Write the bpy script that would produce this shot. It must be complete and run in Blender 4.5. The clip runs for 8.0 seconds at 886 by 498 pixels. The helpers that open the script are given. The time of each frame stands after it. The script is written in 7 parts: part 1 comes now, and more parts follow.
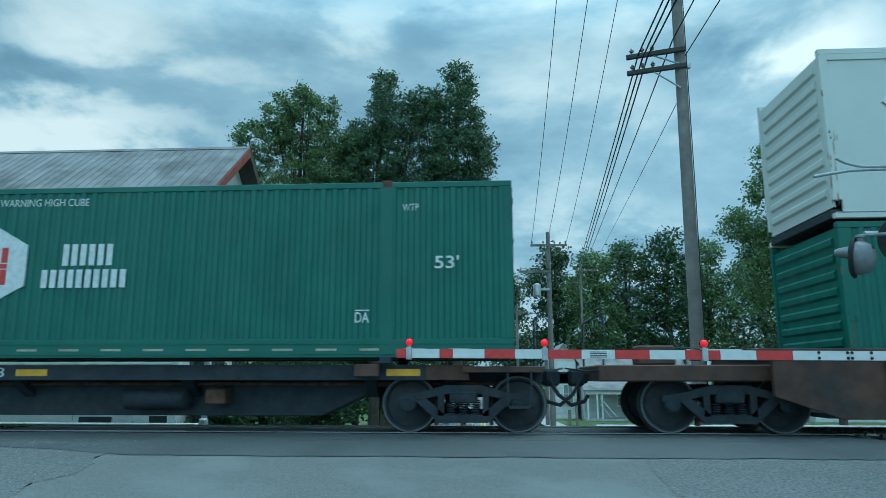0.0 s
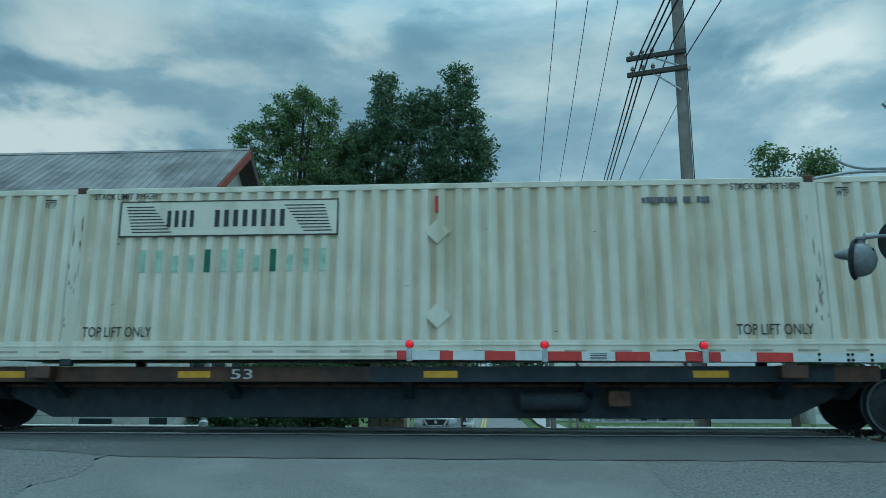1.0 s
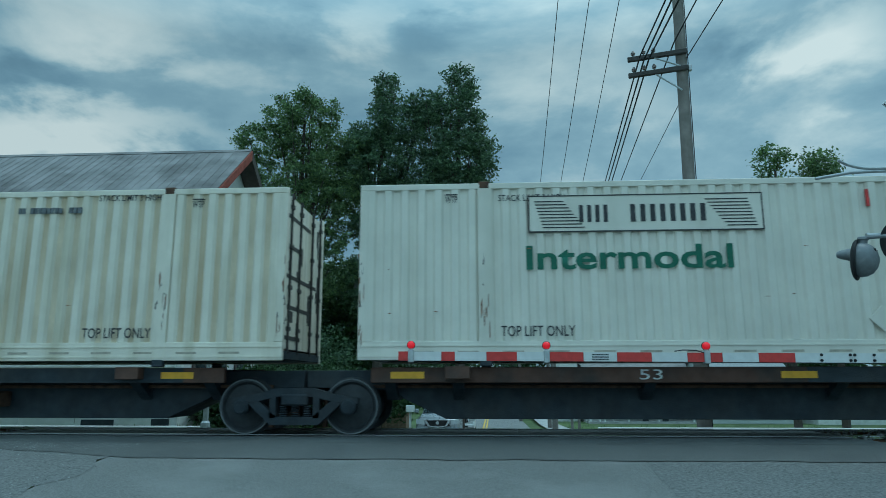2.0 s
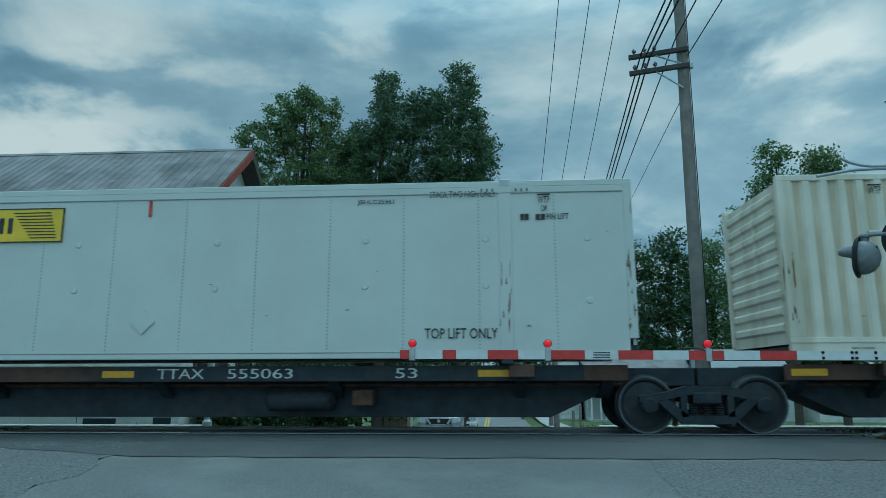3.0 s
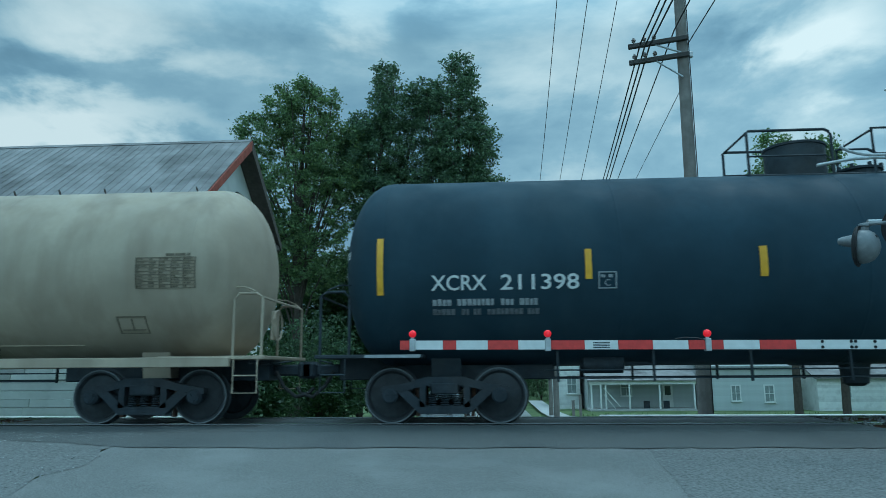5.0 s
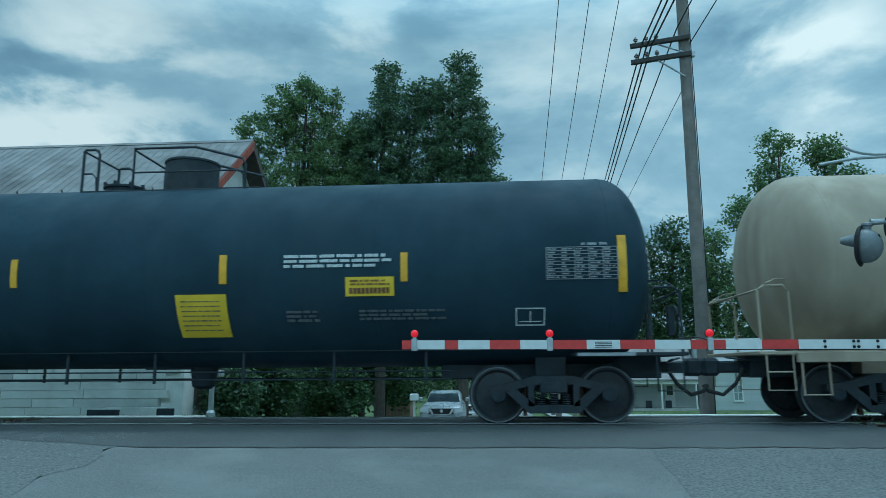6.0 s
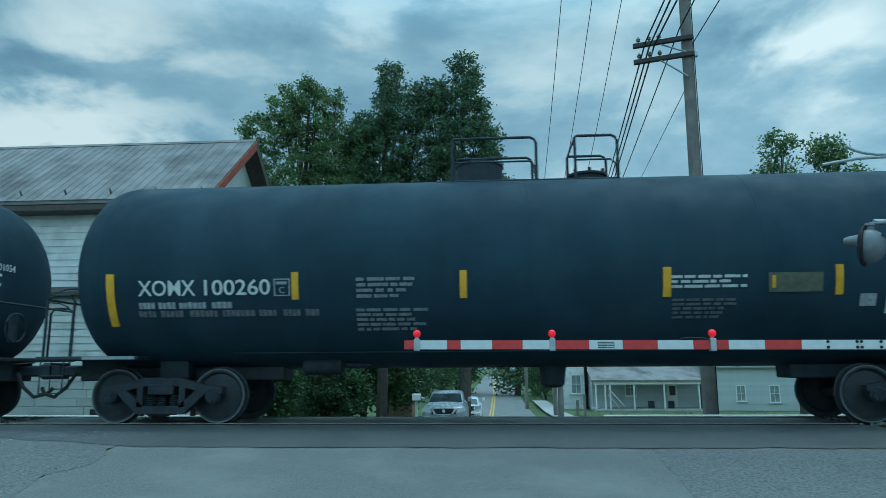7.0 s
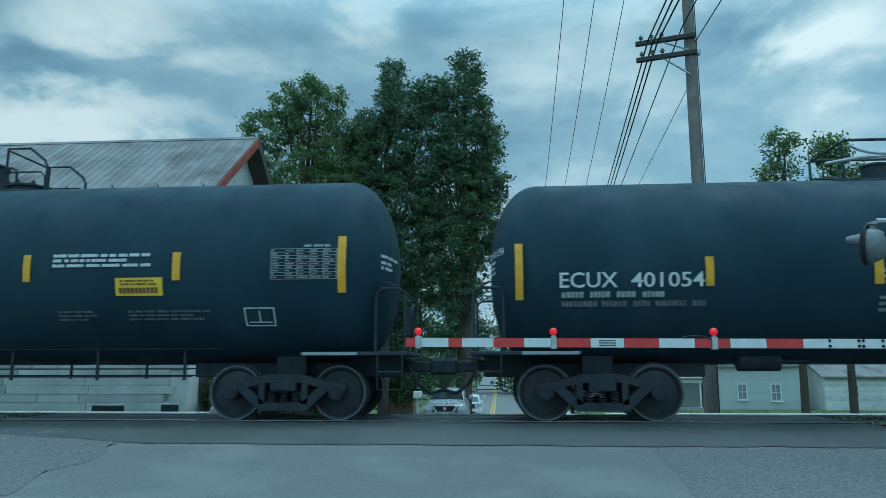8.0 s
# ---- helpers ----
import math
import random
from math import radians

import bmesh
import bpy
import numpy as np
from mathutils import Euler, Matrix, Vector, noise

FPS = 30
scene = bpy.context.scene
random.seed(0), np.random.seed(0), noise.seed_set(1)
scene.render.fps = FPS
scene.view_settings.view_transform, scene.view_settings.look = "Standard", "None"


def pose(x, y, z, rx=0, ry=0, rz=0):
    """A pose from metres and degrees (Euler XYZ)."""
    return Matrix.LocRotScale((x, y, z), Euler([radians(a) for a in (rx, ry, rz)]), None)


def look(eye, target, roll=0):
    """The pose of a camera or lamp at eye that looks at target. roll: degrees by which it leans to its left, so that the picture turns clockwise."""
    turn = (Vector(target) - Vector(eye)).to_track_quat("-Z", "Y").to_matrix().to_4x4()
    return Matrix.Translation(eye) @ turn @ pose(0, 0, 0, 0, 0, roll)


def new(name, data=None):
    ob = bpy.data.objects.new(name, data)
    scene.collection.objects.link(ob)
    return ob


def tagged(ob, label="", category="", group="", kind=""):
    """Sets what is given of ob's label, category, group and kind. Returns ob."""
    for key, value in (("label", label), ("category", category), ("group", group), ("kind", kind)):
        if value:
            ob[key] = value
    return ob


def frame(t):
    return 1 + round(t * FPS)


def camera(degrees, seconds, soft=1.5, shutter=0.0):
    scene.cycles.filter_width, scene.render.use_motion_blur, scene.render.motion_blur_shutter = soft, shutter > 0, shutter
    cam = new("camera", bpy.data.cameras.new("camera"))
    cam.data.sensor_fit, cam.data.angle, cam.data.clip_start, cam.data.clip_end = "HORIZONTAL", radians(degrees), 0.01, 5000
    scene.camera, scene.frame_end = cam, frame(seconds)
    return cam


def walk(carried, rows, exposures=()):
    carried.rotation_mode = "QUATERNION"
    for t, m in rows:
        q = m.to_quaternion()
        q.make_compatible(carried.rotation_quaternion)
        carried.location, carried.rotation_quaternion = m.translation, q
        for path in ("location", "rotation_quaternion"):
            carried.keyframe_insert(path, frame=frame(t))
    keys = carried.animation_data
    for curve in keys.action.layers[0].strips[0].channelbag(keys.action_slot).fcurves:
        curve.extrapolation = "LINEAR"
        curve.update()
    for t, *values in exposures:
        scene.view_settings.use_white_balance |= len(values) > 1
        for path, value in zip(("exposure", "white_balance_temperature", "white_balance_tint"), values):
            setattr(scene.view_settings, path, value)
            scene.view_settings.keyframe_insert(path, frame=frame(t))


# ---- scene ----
# Track along x, rail tops at z = -0.10; the viewer waits on the near side (y < 0).
EYE = (0.0, -12.25, 0.78)
SPEED = 24.38
RAIL = -0.10


def aim(yaw, pitch, lean):
    return pose(*EYE, 90 + pitch, 0, yaw) @ pose(0, 0, 0, 0, 0, lean)


cam = camera(66.3, 8.0, soft=0.8, shutter=0.04)
TINT = (5600, -6)
walk(cam, [
    (0.0, aim(3.462, 10.747, -0.014)), (0.5, aim(3.441, 10.827, -0.060)), (1.0, aim(3.481, 10.896, 0.0)),
    (1.5, aim(3.547, 10.967, 0.0)), (3.0, aim(3.706, 10.825, -0.153)), (3.5, aim(3.748, 10.613, -0.160)),
    (4.0, aim(3.704, 10.284, -0.300)), (4.5, aim(3.659, 10.073, -0.380)), (6.0, aim(3.849, 10.024, -0.400)),
    (6.5, aim(3.965, 9.993, -0.350)), (7.0, aim(4.058, 10.027, -0.330)), (7.5, aim(4.171, 9.957, -0.260)),
    (8.0, aim(4.200, 9.832, -0.120))],
    exposures=[(t, stops, TINT[0] - (0 if 0.6 < t < 3.4 else 180), TINT[1]) for t, stops in ((0.0, 0.42), (0.4, 0.32), (0.8, 0.06), (3.2, -0.04), (3.6, 0.06), (3.9, 0.22), (8.0, 0.24))])


# ---- light ----
BANKS = [(-0.676, 0.395, 0.24, 0.036, 0.13), (-0.597, 0.558, 0.18, 0.06, 0.055), (-0.627, 0.47, 0.26, 0.034, -0.07), (-0.347, 0.491, 0.12, 0.11, -0.05), (-0.179, 0.579, 0.064, 0.032, 0.05), (-0.08, 0.47, 0.22, 0.10, -0.03),
         (-0.046, 0.555, 0.072, 0.03, -0.07), (0.13, 0.458, 0.164, 0.067, 0.03), (0.416, 0.483, 0.10, 0.057, -0.085), (0.562, 0.506, 0.10, 0.057, 0.15), (0.165, 0.249, 0.24, 0.055, 0.07), (-0.807, 0.601, 0.10, 0.047, -0.06)]


def sky_world():
    w = bpy.data.worlds.new("sky")
    scene.world = w
    w.use_nodes = True
    nt = w.node_tree
    n, l = nt.nodes, nt.links
    bg = n["Background"]
    sky = n.new("ShaderNodeTexSky")
    sky.sky_type, sky.sun_disc = "NISHITA", False
    sky.sun_elevation, sky.sun_rotation = radians(48), radians(200)
    tc = n.new("ShaderNodeTexCoord")
    sep = n.new("ShaderNodeSeparateXYZ")
    l.new(tc.outputs["Generated"], sep.inputs[0])

    def m(op, a, b=0.0, c=None):
        q = n.new("ShaderNodeMath")
        q.operation = op
        for i, v in enumerate((a, b) if c is None else (a, b, c)):
            if isinstance(v, (int, float)):
                q.inputs[i].default_value = v
            else:
                l.new(v, q.inputs[i])
        return q.outputs[0]
    # a flat cloud deck, drawn together towards the horizon
    zz = m("ADD", m("MAXIMUM", sep.outputs[2], 0.0), 0.30)
    comb = n.new("ShaderNodeCombineXYZ")
    l.new(m("DIVIDE", sep.outputs[0], zz), comb.inputs[0])
    l.new(m("DIVIDE", sep.outputs[1], zz), comb.inputs[1])
    l.new(m("MULTIPLY", sep.outputs[2], 1.6), comb.inputs[2])
    off = n.new("ShaderNodeVectorMath")
    off.operation = "ADD"
    off.inputs[1].default_value = (3.3, 1.7, 0.4)
    l.new(comb.outputs[0], off.inputs[0])

    def clouds(scale, detail, rough, dist):
        q = n.new("ShaderNodeTexNoise")
        q.inputs["Scale"].default_value = scale
        q.inputs["Detail"].default_value = detail
        q.inputs["Roughness"].default_value = rough
        q.inputs["Distortion"].default_value = dist
        l.new(off.outputs[0], q.inputs["Vector"])
        return q.outputs["Fac"]
    big = clouds(1.25, 8, 0.58, 0.35)
    small = clouds(3.6, 6, 0.55, 0.15)
    both = m("ADD", m("MULTIPLY", big, 0.50), m("MULTIPLY", small, 0.26))
    both = m("ADD", both, 0.105)
    # the cloud banks over the crossing, as (across, up, breadth, depth, thickness) on the plane ahead, with frayed outlines
    ahead = m("MAXIMUM", sep.outputs[1], 0.05)
    flat = n.new("ShaderNodeCombineXYZ")
    fray = m("MULTIPLY", m("SUBTRACT", small, 0.5), 0.32)
    l.new(m("ADD", m("DIVIDE", sep.outputs[0], ahead), m("MULTIPLY", m("SUBTRACT", big, 0.5), 0.5)), flat.inputs[0])
    l.new(m("ADD", m("DIVIDE", sep.outputs[2], ahead), fray), flat.inputs[1])
    for cx, cy, sx, sy, amount in BANKS:
        mp = n.new("ShaderNodeMapping")
        mp.inputs["Location"].default_value = (-cx / sx, -cy / sy, 0)
        mp.inputs["Scale"].default_value = (1 / sx, 1 / sy, 1)
        l.new(flat.outputs[0], mp.inputs[0])
        ln = n.new("ShaderNodeVectorMath")
        ln.operation = "LENGTH"
        l.new(mp.outputs[0], ln.inputs[0])
        mr = n.new("ShaderNodeMapRange")
        mr.interpolation_type = "SMOOTHSTEP"
        mr.inputs[1].default_value, mr.inputs[2].default_value, mr.inputs[3].default_value, mr.inputs[4].default_value = 0.1, 1.8, amount, 0.0
        l.new(ln.outputs["Value"], mr.inputs[0])
        both = m("ADD", both, mr.outputs[0])
    ramp = n.new("ShaderNodeValToRGB")
    e = ramp.color_ramp.elements
    e[0].position, e[0].color = 0.40, (0.190, 0.312, 0.398, 1)
    e[1].position, e[1].color = 0.66, (0.98, 1.0, 0.96, 1)
    for p, c in ((0.455, (0.265, 0.415, 0.512, 1)), (0.515, (0.39, 0.553, 0.632, 1)), (0.58, (0.68, 0.785, 0.80, 1))):
        k = e.new(p)
        k.color = c
    l.new(both, ramp.inputs[0])
    # the hidden sun brightens the cloud up and to one side
    dot = n.new("ShaderNodeVectorMath")
    dot.operation = "DOT_PRODUCT"
    dot.inputs[1].default_value = (0.56, 0.72, 0.41)
    nrm = n.new("ShaderNodeVectorMath")
    nrm.operation = "NORMALIZE"
    l.new(tc.outputs["Generated"], nrm.inputs[0])
    l.new(nrm.outputs[0], dot.inputs[0])
    glow = m("MULTIPLY", m("POWER", m("MAXIMUM", dot.outputs["Value"], 0.0), 4.0), 0.12)
    # thin cloud everywhere, brighter overhead and towards the hidden sun behind the viewer
    lift = m("ADD", m("ADD", glow, 0.60), m("ADD", m("MULTIPLY", m("MAXIMUM", m("SUBTRACT", sep.outputs[2], 0.45), 0.0), 4.2),
                           m("MULTIPLY", m("MAXIMUM", m("MULTIPLY", sep.outputs[1], -1.0), 0.0), 0.85)))
    sc = n.new("ShaderNodeVectorMath")
    sc.operation = "SCALE"
    l.new(ramp.outputs[0], sc.inputs[0])
    l.new(lift, sc.inputs["Scale"])
    sk = n.new("ShaderNodeVectorMath")
    sk.operation = "SCALE"
    sk.inputs["Scale"].default_value = 0.006
    l.new(sky.outputs[0], sk.inputs[0])
    ad = n.new("ShaderNodeVectorMath")
    ad.operation = "ADD"
    l.new(sc.outputs[0], ad.inputs[0])
    l.new(sk.outputs[0], ad.inputs[1])
    l.new(ad.outputs[0], bg.inputs["Color"])
    bg.inputs["Strength"].default_value = 1.0


sky_world()
sun = new("sun", bpy.data.lights.new("sun", "SUN"))
sun.data.energy, sun.data.angle, sun.data.color = 0.5, radians(25), (1.0, 0.97, 0.92)
sun.matrix_world = look((9, 6, 26), (0, 0, 0))


# ---- materials ----
def mat(name, color, rough=0.7, metal=0.0, var=0.25, scale=6.0, bump=0.15, bscale=60.0, tint=None, dirt=None,
        dirt_scale=1.2, dirt_amt=0.0, streak=False, emit=0.0, island=0.0, rand=0.0, spec=0.5, coords="Object"):
    """A procedural surface: base colour varied at two scales, stains or vertical streaks, fine relief."""
    ma = bpy.data.materials.new(name)
    ma.use_nodes = True
    nt = ma.node_tree
    n, l = nt.nodes, nt.links
    b = n["Principled BSDF"]
    b.inputs["Roughness"].default_value = rough
    b.inputs["Metallic"].default_value = metal
    b.inputs["Specular IOR Level"].default_value = spec
    tc = n.new("ShaderNodeTexCoord")
    where = n.new("ShaderNodeNewGeometry").outputs["Position"] if coords == "Position" else tc.outputs[coords]

    def noise_tex(sc, det, stretch=None):
        q = n.new("ShaderNodeTexNoise")
        q.inputs["Scale"].default_value = sc
        q.inputs["Detail"].default_value = det
        if stretch:
            mp = n.new("ShaderNodeMapping")
            mp.inputs["Scale"].default_value = stretch
            l.new(where, mp.inputs[0])
            l.new(mp.outputs[0], q.inputs["Vector"])
        else:
            l.new(where, q.inputs["Vector"])
        return q.outputs["Fac"]

    def mix(fac, a, c, blend="MIX"):
        q = n.new("ShaderNodeMix")
        q.data_type, q.blend_type = "RGBA", blend
        for i, v in ((0, fac), (6, a), (7, c)):
            if isinstance(v, (int, float)):
                q.inputs[i].default_value = v
            elif isinstance(v, tuple):
                q.inputs[i].default_value = (*v[:3], 1)
            else:
                l.new(v, q.inputs[i])
        return q.outputs[2]

    def rng(v, a, c, lo=0.0, hi=1.0):
        q = n.new("ShaderNodeMapRange")
        q.inputs[1].default_value, q.inputs[2].default_value, q.inputs[3].default_value, q.inputs[4].default_value = a, c, lo, hi
        l.new(v, q.inputs[0])
        return q.outputs[0]
    lo = tuple(c * (1 - var) for c in color)
    hi = tuple(min(1, c * (1 + var)) for c in color)
    if tint:
        hi = tint
    col = mix(rng(noise_tex(scale, 6), 0.3, 0.7), lo, hi)
    col = mix(rng(noise_tex(scale * 9, 4), 0.25, 0.75, 0.0, 0.35), col, lo)
    if dirt:
        st = (1.0, 1.0, 0.12) if streak else None
        col = mix(rng(noise_tex(dirt_scale, 7, st), 0.5, 0.72, 0.0, dirt_amt), col, dirt)
    if island or rand:
        src = n.new("ShaderNodeNewGeometry").outputs["Random Per Island"] if island else n.new("ShaderNodeObjectInfo").outputs["Random"]
        a = island or rand
        hsv = n.new("ShaderNodeHueSaturation")
        l.new(rng(src, 0, 1, 1 - a, 1 + a), hsv.inputs["Value"])
        l.new(col, hsv.inputs["Color"])
        col = hsv.outputs[0]
    l.new(col, b.inputs["Base Color"])
    if rough > 0.05:
        l.new(rng(noise_tex(scale * 2.3, 5), 0.3, 0.7, max(0.03, rough - 0.12), min(1, rough + 0.12)), b.inputs["Roughness"])
    if bump:
        bp = n.new("ShaderNodeBump")
        bp.inputs["Strength"].default_value = bump
        bp.inputs["Distance"].default_value = 0.02
        l.new(noise_tex(bscale, 5), bp.inputs["Height"])
        l.new(bp.outputs[0], b.inputs["Normal"])
    if emit:
        b.inputs["Emission Color"].default_value = (*color, 1)
        b.inputs["Emission Strength"].default_value = emit
    return ma


def leaf_mat(name, color):
    ma = bpy.data.materials.new(name)
    ma.use_nodes = True
    nt = ma.node_tree
    n, l = nt.nodes, nt.links
    out = n["Material Output"]
    b = n["Principled BSDF"]
    b.inputs["Roughness"].default_value = 0.55
    geo = n.new("ShaderNodeNewGeometry")
    ramp = n.new("ShaderNodeValToRGB")
    e = ramp.color_ramp.elements
    e[0].color = (*[c * 0.55 for c in color], 1)
    e[1].color = (color[0] * 1.7, color[1] * 1.5, color[2] * 1.2, 1)
    l.new(geo.outputs["Random Per Island"], ramp.inputs[0])
    l.new(ramp.outputs[0], b.inputs["Base Color"])
    tr = n.new("ShaderNodeBsdfTranslucent")
    l.new(ramp.outputs[0], tr.inputs[0])
    mx = n.new("ShaderNodeMixShader")
    mx.inputs[0].default_value = 0.35
    l.new(b.outputs[0], mx.inputs[1])
    l.new(tr.outputs[0], mx.inputs[2])
    l.new(mx.outputs[0], out.inputs[0])
    return ma


